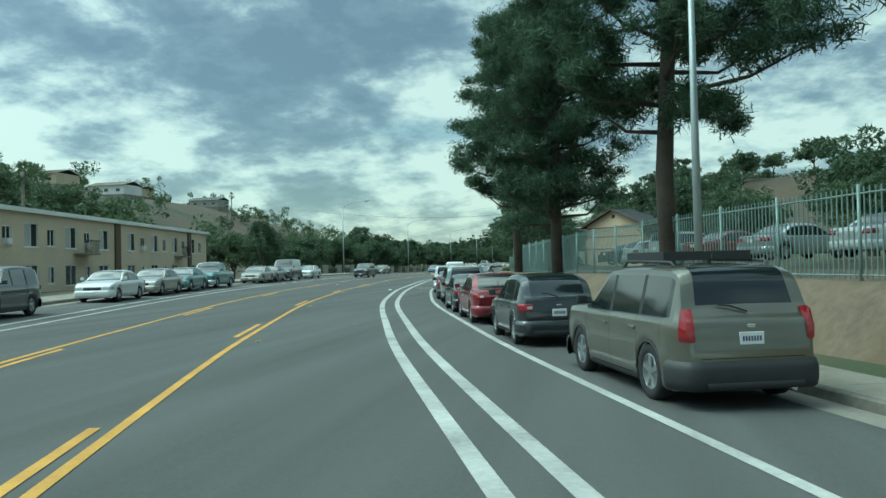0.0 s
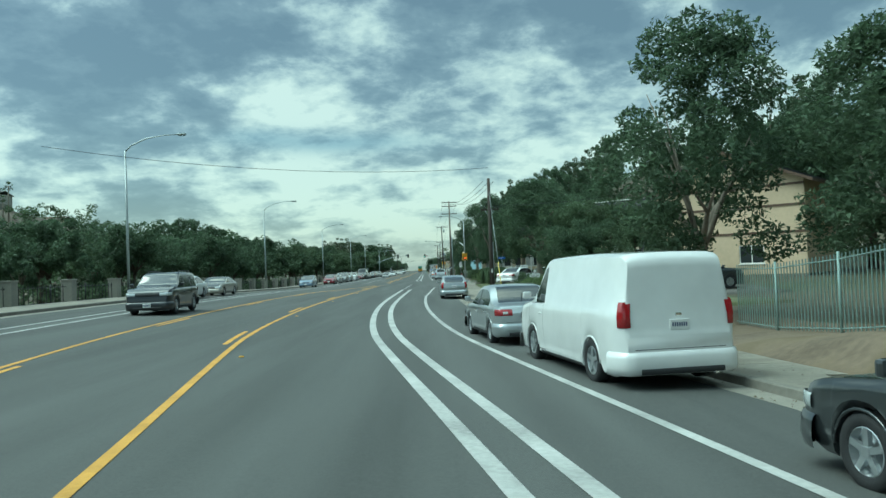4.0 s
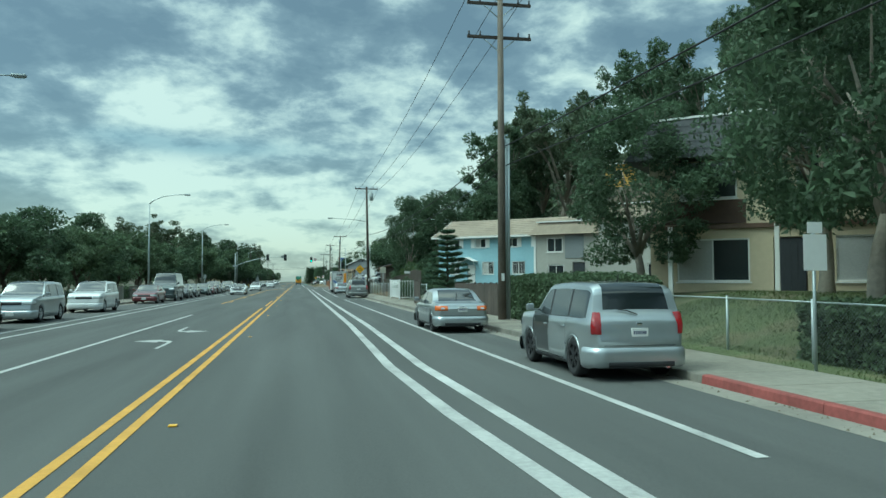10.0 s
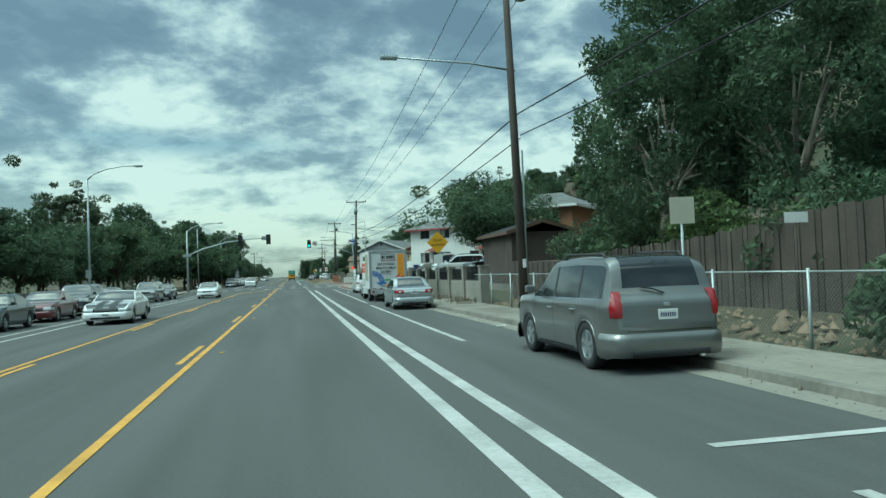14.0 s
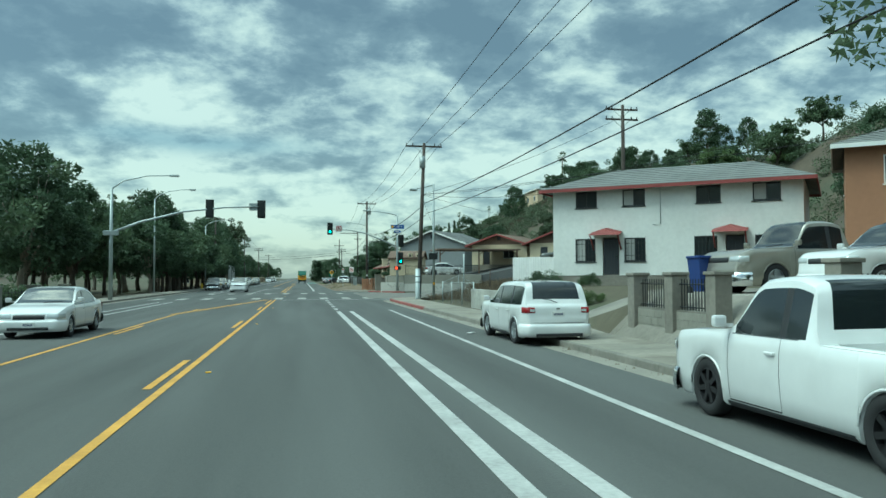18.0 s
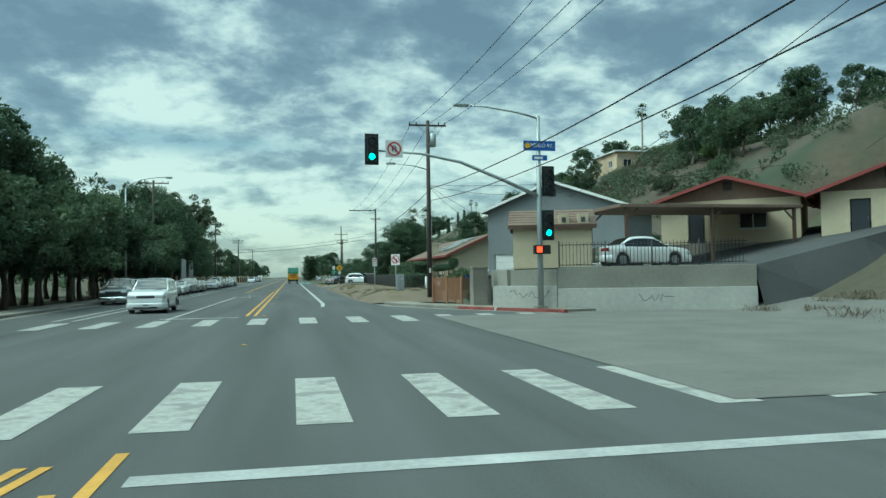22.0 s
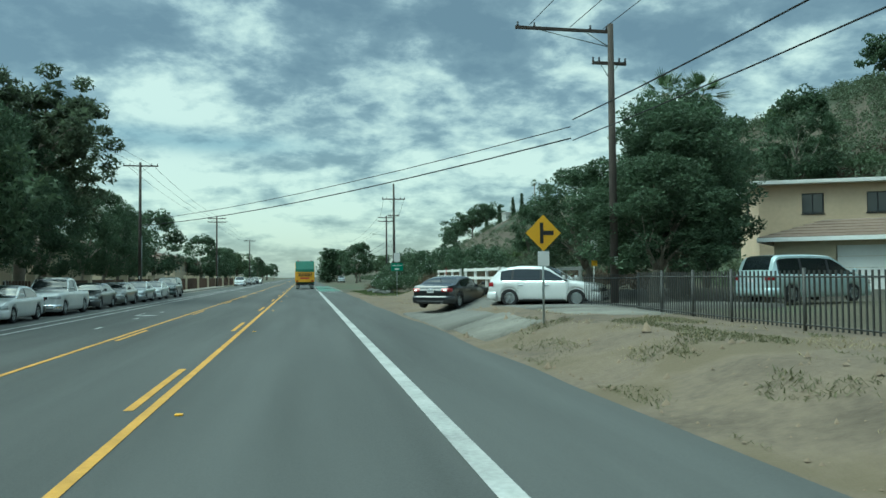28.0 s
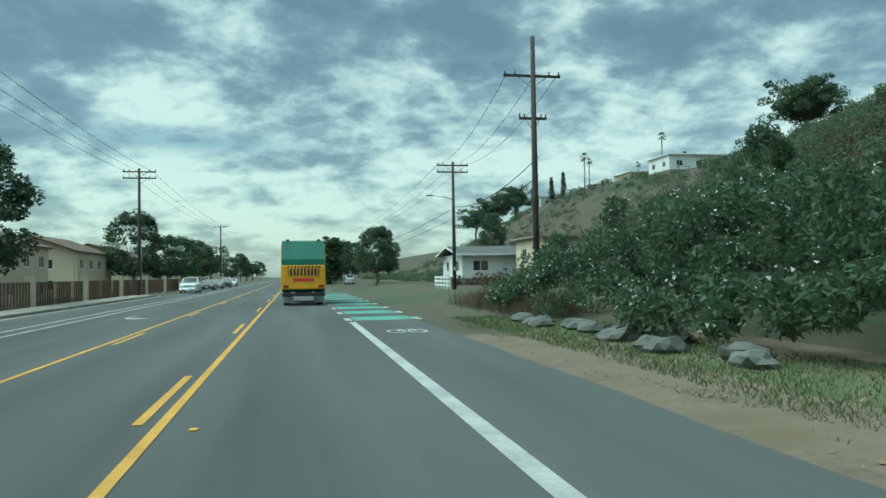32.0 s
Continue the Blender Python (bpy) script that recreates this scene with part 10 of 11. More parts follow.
for k, (u, y) in enumerate(((15.9, 400.8), (16.65, 401.0), (17.4, 401.3))):
    bin_(u, y, BIN_BLUE if k < 2 else BIN_DARK, 10 * k)
bin_(17.5, 376.6, BIN_BLUE, 5, 1.97)
bin_(18.6, 376.4, BIN_DARK, -8, 1.97, "dark wheeled bin in the raised yard")
bin_(13.2, 308.0, BIN_BLUE, 0)
bin_(10.75, 227.3, BIN_DARK, 12, None, "dark wheeled bin beside a board fence")
bin_(20.0, 357.0 - 12, BIN_BLUE, 30)
bx = thing("utility_cabinet", along(9.5, 395.6, 0.58) @ Matrix.Scale(0.68, 4), "grey metal utility cabinet on a concrete pad", "utility box")
part("pad", boxes((-0.5, 0.5, -0.45, 0.45, -0.2, 0.12), bevel=0.02), CONCRETE, bx)
part("cabinet", boxes((-0.38, 0.38, -0.33, 0.33, 0.12, 1.75), bevel=0.03), GALV, bx)
part("door_line", boxes((-0.005, 0.005, -0.334, -0.328, 0.2, 1.65)), SEAM, bx)
part("sticker", boxes((0.05, 0.2, -0.336, -0.329, 1.2, 1.35)), SIGN_WHITE, bx)
for u, y, h in ((11.8, 397.8, 0.95), (12.7, 397.6, 0.6)):
    bo = thing("bollard", along(u, y, 0.6), "short white pipe bollard", "bollard", "bollards")
    part("pipe", tube([(0, 0, -0.2), (0, 0, h), (0, 0, h + 0.04)], [0.1, 0.1, 0.05], 12), WHITE_PAINT, bo)
gw = thing("guy_wire", pose(0, 0, 0), "steel guy wire with a yellow plastic sleeve", "cable")
pa, pb = at(10.8, 123.6, 7.6), at(10.95, 117.4, 0.12)
part("wire", tube([pa, pb], 0.012, 5), GALV, gw)
part("sleeve", tube([pa.lerp(pb, 0.70), pb], 0.03, 7), mat("faded_yellow_plastic", (0.55, 0.42, 0.08), 0.6), gw)
pa2 = at(11.0, 123.6, 5.2)
part("wire", tube([pa2, at(11.0, 117.8, 0.12)], 0.012, 5), GALV, gw)

# overhead lines
POLES = [(10.8, 123.8, 8.4, 0.4), (9.95, 206.0, 13.7, 1.2), (10.0, 266.4, 12.5, 1.2), (10.9, 343.5, 11.5, 1.2), (10.75, 390.6, 11.5, 1.1), (12.2, 452.3, 10.8, 1.5), (13.3, 519.3, 11.3, 1.3), (15.6, 549.5, 11.0, 1.3), (16.0, 640.0, 11.0, 1.3)]
for (ua, ya, za, wa), (ub, yb, zb, wb) in zip(POLES, POLES[1:]):
    if 440 < ya < 500:
        continue
    for k in (-1, 0.1, 1):
        cable(at(ua + wa * k, ya, za + hill(ua, ya)), at(ub + wb * k, yb, zb + hill(ub, yb)), 0.9)
    cable(at(ua + 0.2, ya, min(za, 8.0) - 0.8 + hill(ua, ya)), at(ub + 0.2, yb, 7.2 + hill(ub, yb)), 0.7, 0.024, "thick black telephone cable between poles")
    cable(at(ua + 0.2, ya, min(za, 8.0) - 1.7 + hill(ua, ya)), at(ub + 0.2, yb, 6.4 + hill(ub, yb)), 0.7, 0.02, "thick black telephone cable between poles")
cable(at(10.8, 123.8, 9.4), at(-16, 112, 9.0), 0.8)
cable(at(12.3, 452.3, 7.4), at(-13.1, 500.5, 7.2), 0.5, 0.02)
cable(at(12.3, 452.3, 6.95), at(-13.1, 500.5, 6.7), 0.55, 0.03, "thick black cable crossing over the road")
for k in (-1, 0, 1):
    cable(at(-13.1 + 1.2 * k, 430.0, 12.0), at(-13.1 + 1.2 * k, 500.5, 12.4), 0.7)
    cable(at(-13.1 + 1.2 * k, 500.5, 12.4), at(-12.5 + 1.2 * k, 559.5, 11.8), 0.7)
    cable(at(-12.5 + 1.2 * k, 559.5, 11.8), at(-12.5 + 1.2 * k, 640, 11.7), 0.7)
for u, y, z in ((24.3, 338.3, 13.0), (19.0, 330.5, 7.0), (22.0, 320.0, 7.8), (34.0, 379.0, 8.5), (21.0, 392.0, 7.0), (30.0, 300.0, 7.5)):
    cable(at(10.8, 343.5, 7.8), at(u, y, z), 0.4, 0.012, "thin service cable to a house")
for u, y, z in ((20.0, 389.8, 7.2), (16.0, 400.0, 6.2), (25.0, 412.0, 5.0), (33.0, 385.0, 8.5)):
    cable(at(10.75, 390.6, 7.6), at(u, y, z), 0.4, 0.012, "thin service cable to a house")
for u, y, z in ((22.0, 112.0, 7.0), (24.0, 135.0, 7.0)):
    cable(at(10.8, 123.8, 6.6), at(u, y, z), 0.4, 0.012, "thin service cable to a house")
utility_pole(-13.1, 430.0, 12.6, arms=((0.3, 1.6),), label="slim wooden pole among the street trees")


for u, y, h in ((13.4, 341.0, 2.9), (14.8, 339.0, 1.3), (12.6, 345.0, 1.2)):
    st = thing("lone_post", along(u, y, hill(u, y)), "bare weathered post standing in the empty lot", "post", "lot posts")
    part("stake", tube([(0, 0, -0.3), (0.04, 0, h)], 0.045, 8), GALV if h > 2 else POLE_WOOD, st)
bin_(19.0, 349.5, BIN_BLUE, 20)
park("pickup", "grey", 30.5, 368.0, "old grey pickup on the yard above the lot", turn=80)
# ---- lawns, drives and planting ----
DRIVE = mat("driveway_asphalt", (0.10, 0.095, 0.085), 0.92, vary=0.2, grain=10, stain=0.4, bump=0.3, bump_scale=90)
lawn(96, 104.1, 10.7, 20, "patchy green lawn beside the pavement")
lawn(104.2, 110.4, 10.7, 14.2, "bare earth under clipped hedges", GROUND)
lawn(104.2, 112.8, 14.3, 24.0, "asphalt driveway to the apartments", DRIVE)
lawn(113, 122, 10.7, 20, "patchy green lawn with a guy wire")
lawn(134.6, 152.4, 10.7, 22, "green lawn behind clipped hedges")
lawn(182, 211, 10.7, 19.8, "green lawn in front of the apartments")
lawn(122.2, 134.4, 10.7, 23.3, "sloping asphalt driveway", DRIVE)
lawn(110.5, 112.8, 10.7, 14.2, "asphalt driveway apron", DRIVE)
lawn(217.0, 226.4, 10.4, 22, "sandy dirt driveway", DIRT)
lawn(226.6, 234.0, 11.2, 20, "bare dirt yard behind a board fence", DIRT)
lawn(309, 316.6, 10.7, 17, "concrete driveway before the white house", CONCRETE)
lawn(301, 309.0, 10.9, 20, "concrete driveway", CONCRETE)
lawn(399.2, 403.6, 15.2, 22, "cracked concrete driveway", CONCRETE)
lawn(447.6, 458.0, 6.5, 18.0, "grey driveway apron across the verge", DRIVE_GREY, 0.06)
lawn(443.4, 447.5, 6.7, 12.4, "pale concrete driveway apron beside the gate", CURB_CONCRETE, 0.055)
lawn(490, 512, 8.6, 11.8, "strip of green grass at the road's edge")

for k, (u, y, s, w) in enumerate(((11.9, 28.5, 1.0, 0.95), (11.75, 41.8, 1.0, 0.95), (11.7, 55.75, 1.0, 1.0), (13.2, 17.0, 0.95, 1.0))):
    plant("pine_tree", u, y, s, (1, 0, 1, 1)[k], w)
for u, y, s, w, sd in ((13.9, 65, 0.56, 0.95, 2), (13.2, 71, 0.66, 1.05, 3), (14.6, 77, 0.74, 1.05, 2), (14.0, 90.5, 1.0, 1.05, 3), (17.0, 84, 0.8, 1.05, 2)):
    plant("dense_tree", u, y, s, sd, w, label="dense dark leafy tree beside the fence")
for u, y, s, sd in ((34, 30, 1.0, 0), (32, 44, 0.8, 1), (36, 58, 0.75, 2), (33, 74, 0.75, 3), (38, 86, 0.9, 0), (40, 20, 1.5, 1), (44, 40, 1.3, 2), (42, 70, 1.3, 3), (52, 90, 1.4, 1), (50, 48, 1.0, 0), (60, 30, 1.2, 2), (60, 64, 1.2, 3), (38, 100, 1.2, 0)):
    plant("broadleaf_tree", u, y, s, sd)
# first yards
for u, y, s, sd in ((15.8, 115.9, 0.52, 7), (16.9, 120.6, 0.72, 6), (18.9, 113.8, 0.52, 6), (19.0, 148.0, 1.1, 7), (24.0, 150.5, 1.15, 6), (14.3, 117.5, 0.36, 7), (30.0, 126.0, 1.2, 2), (37.0, 120.0, 1.5, 3), (40.0, 140.0, 1.6, 0), (20.0, 126.0, 0.7, 2), (36.0, 108.0, 1.5, 1)):
    plant("broadleaf_tree", u, y, s, sd)
for u, y, s, w, sd in ((16.4, 138.8, 0.92, 1.25, 2), (15.8, 146.2, 0.84, 1.05, 3)):
    plant("dense_tree", u, y, s, sd, w, label="spreading fig tree with a pale fluted trunk")
plant("tall_tree", 33.0, 124.5, 1.0, 0)
plant("tall_tree", 40.0, 131.0, 1.1, 1)
for u, y, s in ((13.2, 123.0, 0.9), (14.3, 117.2, 0.8), (19.5, 122.0, 1.2), (18.2, 114.6, 1.1), (20.2, 114.2, 1.2), (20, 133, 1.0), (22.5, 139.5, 1.1)):
    plant("shrub", u, y, s, 4 + int(u) % 4, label="leafy shrub beside an apartment drive")
hedge(11.3, 14.0, 107.2, 110.0, 1.2, LEAF_BRIGHT, "clipped green hedge with small white flowers", leaf=0.035)
hedge(17.2, 20.2, 118.2, 119.2, 0.8, LEAF_DARK, "dark clipped hedge beside the apartment drive")
hedge(11.2, 13.1, 104.4, 106.2, 0.6, LEAF_BRIGHT, "low clipped hedge with small white flowers", leaf=0.035)
hedge(11.6, 14.4, 149.6, 152.6, 1.6, LEAF_MID, "tall clipped hedge at the corner")
hedge(12.0, 14.4, 145.2, 149.0, 1.15, LEAF_MID, "clipped hedge beside a lawn")
hedge(15.0, 20.0, 150.5, 152.4, 1.2, LEAF_DARK, "dark clipped hedge behind a fence")
chain_fence([(14.7, 135.8), (14.1, 149.5)], 1.25, "low chain-link fence on a lawn")
# street trees by the second apartments
for u, y, s, w, sd in ((15.2, 178.4, 1.25, 1.0, 2), (17.0, 184.0, 1.1, 0.9, 3), (13.8, 190.0, 1.18, 1.05, 2), (17.0, 196.0, 1.05, 1.0, 3), (14.5, 203.0, 0.8, 0.9, 3), (30.5, 179.5, 1.35, 1.05, 3), (36.0, 182.0, 1.1, 1.1, 0), (44.0, 183.0, 1.2, 1.2, 1)):
    plant("dense_tree", u, y, s, sd, w, group="street trees")
hedge(11.9, 13.4, 184.6, 190.2, 1.15, LEAF_MID, "trimmed hedge along the lawn")
hedge(13.2, 19.0, 179.0, 181.5, 1.0, LEAF_DARK, "dark trimmed hedge at the corner")
hedge(10.9, 13.2, 198.8, 209.6, 1.75, LEAF_MID, "tall rounded hedge beside the pavement")
hedge(11.6, 14.0, 176.3, 178.6, 1.25, LEAF_MID, "trimmed hedge at the side street")
# yards of the blue and white houses
plant("norfolk_pine", 12.9, 232.3, 0.86, 0, 1.0)
for u, y, s, sd in ((13.6, 237.3, 1.0, 0), (12.6, 235.0, 0.8, 1), (14.5, 241.0, 0.8, 2), (12.5, 247.5, 0.9, 0), (12.6, 251.0, 1.1, 1), (15.8, 257.5, 1.9, 4), (15.6, 262.0, 2.0, 7), (16.0, 266.0, 2.1, 5), (15.8, 270.0, 1.9, 4), (16.2, 273.0, 1.9, 6), (15.2, 328.2, 0.75, 4), (17.2, 326.6, 0.45, 5), (13.4, 328.0, 0.55, 6), (14.0, 318.5, 0.4, 7)):
    plant("shrub", u, y, s, sd)
for u, y, s, w, sd in ((14.6, 264.5, 1.1, 0.95, 2), (18, 262, 1.1, 1.1, 3), (24, 260, 1.2, 1.2, 0), (17, 268.5, 1.05, 1.15, 3), (22, 272, 1.25, 1.2, 2), (28, 266, 1.4, 1.3, 0)):
    plant("dense_tree", u, y, s, sd, w)
for u, y, s, sd in ((29, 271, 1.62, 0), (33, 262, 1.5, 1), (35, 276, 1.35, 1), (48, 292, 1.25, 0), (30, 281, 1.1, 2), (47, 262, 1.0, 1), (42, 258, 1.2, 0), (36, 240, 1.25, 2), (44, 236, 1.2, 1), (50, 250, 1.2, 0), (33, 228, 1.1, 2), (40, 222, 1.2, 0), (30, 214, 1.1, 1)):
    plant("tall_tree", u, y, s, sd)
for u, y, s in ((25.5, 357.5, 1.2), (27.5, 358.5, 1.3), (29.0, 357.0, 1.0)):
    plant("shrub", u, y, s, 8, label="sprawling shrub covered in crimson bracts")
plant("broadleaf_tree", 15.9, 293.4, 0.94, 6, 1.15, label="wide spreading tree above the block wall")
plant("broadleaf_tree", 14.6, 287.6, 0.75, 7, 0.9, label="wide spreading tree above the block wall")
# wooded slope on the right, from the yards to the far end
rng = random.Random(77)
for k in range(130):
    y = rng.uniform(205, 560)
    start = 34 - 6 * smooth01((y - 490) / 60)
    u = start + rng.uniform(0, 50)
    kind = rng.choice(("broadleaf_tree", "broadleaf_tree", "dense_tree", "shrub", "shrub"))
    if 236 < y < 292 and kind != "shrub" or 340 < y < 395 and u < 50:
        continue
    if y > 395 and kind != "shrub" and rng.random() < 0.72:
        kind = "shrub"
    s = rng.uniform(0.6, 1.1) if kind != "shrub" else rng.uniform(1.0, 2.6)
    plant(kind, u, y, s, 4 + rng.randrange(2) if kind == "broadleaf_tree" else rng.randrange(4) if kind == "shrub" else rng.randrange(2), group="hillside plants")
for u, y, s, sd in ((88, 700, 1.0, 0), (92, 706, 0.8, 0), (97, 668, 0.9, 0), (94, 676, 0.6, 1), (99, 660, 0.6, 1), (120, 610, 1.0, 0), (21.0, 461.5, 0.93, 0), (23.6, 462.4, 0.95, 0), (70, 480, 1.0, 0)):
    plant("palm_tree", u, y, s, sd)
for k in range(22):
    plant("dense_tree" if k % 3 else "broadleaf_tree", rng.uniform(56, 74), 392 + 2.8 * k + rng.uniform(-2, 2), rng.uniform(0.55, 0.85), k % 2, group="hillside plants")
for u, y in ((86, 744), (84, 738), (88, 730), (82, 752), (90, 724)):
    plant("cypress_tree", u, y, 1.0, 0)
for u, y, s in ((104, 620, 1.5), (108, 626, 1.4), (84, 760, 1.5), (80, 772, 1.6), (76, 790, 1.6)):
    plant("broadleaf_tree", u, y, s, 1, s * 1.25)
# low brush that covers the slopes
cs, rs = [], []
for k in range(5600):
    y = rng.uniform(225, 760) if k % 2 else rng.uniform(440, 620)
    u = rng.uniform(27, 90) if y < 470 else rng.uniform(24, 110)
    if noise.noise((u * 0.045, y * 0.03, 3.0)) < -0.42 or (334 < y < 400 and u < 47):
        continue
    p, r = at(u, y, hill(u, y)), rng.uniform(0.7, 1.9)
    cs.append((p.x, p.y, p.z + r * 0.35))
    rs.append(r)
tagged(quick("hillside_brush", *leaves(cs, rs, 62, 0.24, 31, 0.75), LEAF_GREY), "olive and dark green brush over the hillside", "brush", kind="stuff")
cs, rs = [], []
for k in range(1500):
    y, u = rng.uniform(452, 575), rng.uniform(19, 62)
    if noise.noise((u * 0.06, y * 0.035, 9.0)) < -0.15:
        continue
    p, r = at(u, y, hill(u, y)), rng.uniform(0.5, 1.3)
    cs.append((p.x, p.y, p.z + r * 0.3))
    rs.append(r)
tagged(quick("dry_brush", *leaves(cs, rs, 34, 0.2, 33, 0.8, 3.0), LEAF_BRUSH), "dry brown brush over the lower slope", "brush", kind="stuff")
# beyond the crossing
for u, y, s, w, sd in ((17.3, 455.2, 0.88, 1.2, 3), (20.0, 458.0, 0.92, 1.2, 2), (16.2, 453.2, 0.62, 1.0, 2), (18.7, 456.4, 0.98, 0.95, 3), (14.9, 457.6, 0.6, 0.9, 2)):
    plant("dense_tree", u, y, s, sd, w, label="massive dark green tree over the driveway gate")
hedge(13.4, 14.9, 413.5, 432.0, 2.35, LEAF_MID, "clipped box hedge behind the iron fence")
hedge(11.9, 13.1, 405.6, 412.0, 1.15, LEAF_DARK, "low dark hedge behind the iron fence")
tp = thing("topiary", along(15.4, 409.0, hill(15.4, 409.0)), "cloud-pruned dark shrub with flat pads and a ball on bare stems", "shrub")
PADS = ((0.3, -2.8, 2.15, 0.5, 0.95), (0.1, -1.4, 1.75, 0.7, 0.4), (0.0, 0.0, 1.8, 0.75, 0.4), (0.1, 1.5, 1.7, 0.75, 0.4), (0.0, 2.9, 1.65, 0.65, 0.4))
for k, (x, y, z, r, flat_) in enumerate(PADS):
    part("stem", tube([(x * 0.4, y * 0.75, -0.2), (x + 0.1, y * 0.9, z * 0.55), (x, y, z)], [0.06, 0.045, 0.03], 6), BARK, tp)
    quick("pad", *leaves([(x, y, z), (x, y, z)], [r, r * 0.8], 900, 0.05, 60 + k, flat_, 1.6, 0.75), LEAF_DARK, tp)
for u, y, s, sd in ((13.4, 385.2, 0.7, 2), (13.5, 387.0, 0.7, 1), (15.6, 404.5, 0.9, 3), (16.6, 405.8, 1.1, 1), (14.8, 433.0, 1.0, 1), (14.5, 437.0, 0.9, 0), (15.5, 398.2, 0.5, 0), (12.7, 379.0, 0.4, 2)):
    plant("shrub", u, y, s, sd)
# flowering thicket on the bank
tk = thing("flowering_thicket", along(14.5, 505.5, 0.4), "large dark thicket covered in small white flowers", "shrub")
rng2 = random.Random(5)
cs, rs = [], []
for _ in range(330):
    y, x = rng2.uniform(-12.5, 12.5), rng2.uniform(-4.6, 7.5)
    top = (3.9 + 0.1 * x) * max(0.0, 1 - abs(y / 13.5) ** 3) * smooth01((x + 5.2) / 3.2)
    if top < 0.4:
        continue
    cs.append((x, y, top * rng2.uniform(0.35, 1.0)))
    rs.append(rng2.uniform(0.45, 0.85))
quick("foliage", *leaves(cs, rs, 130, 0.13, 9), LEAF_DARK, tk)
quick("flowers", *leaves(cs[::2], [r * 1.05 for r in rs[::2]], 9, 0.09, 10, 0.9, 1.1, 0.95), FLOWER, tk, "small white blossoms")


def weeds(spots, label):
    """Dry stalks over a patch."""
    r = np.random.default_rng(17)
    v = []
    for u, y, h in spots:
        p0, n = np.array(at(u, y, max(0.0, hill(u, y)))), 130
        p = p0 + np.c_[r.normal(0, 0.4, n), r.normal(0, 0.4, n), np.zeros(n)]
        tip = p + np.c_[r.normal(0, 0.16, n), r.normal(0, 0.16, n), r.uniform(0.2, 1.0, n) * h]
        w = np.c_[r.normal(0, 0.008, n), r.normal(0, 0.008, n), np.zeros(n)]
        v.append(np.stack([p - w, p + w, tip + w * 0.6, tip - w * 0.6], 1).reshape(-1, 3))
    v = np.concatenate(v)
    tagged(quick("dry_weeds", v, np.arange(len(v)).reshape(-1, 4), LEAF_DRY), label, "weeds", kind="stuff")


weeds([(10.8 + rng.uniform(0, 2.6), 511 + rng.uniform(0, 15), rng.uniform(0.4, 1.0)) for _ in range(60)], "tall dry brown weeds on the bank")
weeds([(12.2 + rng.uniform(0, 6), rng.uniform(478, 495), rng.uniform(0.6, 1.2)) for _ in range(110)], "dry brown weeds under the slope")
weeds([(12.3 + rng.uniform(0, 9), rng.uniform(334, 349), rng.uniform(0.15, 0.5)) for _ in range(190)], "tangled dry weeds in the empty lot")
weeds([(21 + rng.uniform(0, 18), rng.uniform(352, 370), rng.uniform(0.15, 0.4)) for _ in range(90)], "tangled dry weeds on the slope above the side street")
weeds([(22 + rng.uniform(0, 40), rng.uniform(470, 560), rng.uniform(1.0, 1.8)) for _ in range(90)], "tall dry weeds on the hillside")
weeds([(9.6 + rng.uniform(0, 1.2), rng.choice((rng.uniform(212, 236), rng.uniform(272, 282), rng.uniform(334, 342))), rng.uniform(0.25, 0.5)) for _ in range(7)], "dry weeds along the back of the pavement")
ROCK = mat("grey_rock", (0.11, 0.112, 0.102), 0.9, vary=0.3, grain=5, stain=1.0, bump=0.6, bump_scale=14)
for k in range(16):
    bm = bmesh.new()
    bmesh.ops.create_icosphere(bm, subdivisions=2, radius=1)
    sd = k * 3.1
    for v in bm.verts:
        v.co *= 0.8 + 0.4 * noise.noise(v.co * 1.3 + Vector((sd, 0, 0)))
        v.co.x, v.co.y, v.co.z = v.co.x * 0.42, v.co.y * 0.5, v.co.z * 0.24
    ob = part("rock", bm, ROCK)
    u, y = 9.0 + 1.0 * rng.random() + (k % 3) * 0.3, 496 + 0.9 * k
    p = at(u, y, 0.12)
    ob.matrix_basis = pose(p.x, p.y, p.z, 0, 0, k * 40) @ Matrix.Diagonal((0.8 + 0.5 * rng.random(),) * 3 + (1,))
    tagged(ob, "grey boulder half sunk in the verge", "rock", "roadside rocks")

# woods across the road
for k in range(118):
    y = 98 + (k % 59) * 6.3 + rng.uniform(-2, 2)
    back = k >= 59
    if 343 < y < 352:
        continue
    u = -17 - rng.uniform(0, 5) - (rng.uniform(9, 22) if back else 0)
    far = smooth01((y - 320) / 40)
    s = (rng.uniform(0.65, 1.0) + 0.36 * far + (0.25 if back else 0)) * (0.76 + 0.24 * smooth01((y - 130) / 60))
    kind = "dense_tree" if rng.random() < 0.25 else "broadleaf_tree"
    plant(kind, u, y, s, rng.randrange(4) if kind == "broadleaf_tree" else rng.randrange(2), s * 1.12, group="woods across the road")
for k in range(30):
    plant("dense_tree" if k % 3 == 0 else "broadleaf_tree", -14.6 - rng.uniform(0, 2.5), 384 + k * 2.9, rng.uniform(0.8, 1.12), k % 2, group="woods across the road")
for u, y, s, sd in ((-15.2, 443, 1.25, 2), (-16.0, 450, 1.45, 3), (-15.0, 456, 1.3, 2), (-16.5, 462, 1.5, 3), (-15.2, 468, 1.2, 2), (-16.0, 474, 1.25, 3), (-15.4, 481, 0.95, 2), (-15.5, 436, 1.35, 3), (-17.2, 497, 1.05, 3), (-16.8, 503, 1.05, 2), (-17.0, 509, 1.0, 3), (-17.2, 515, 0.95, 2)):
    plant("dense_tree", u, y, s, sd, s * 0.95, group="woods across the road")
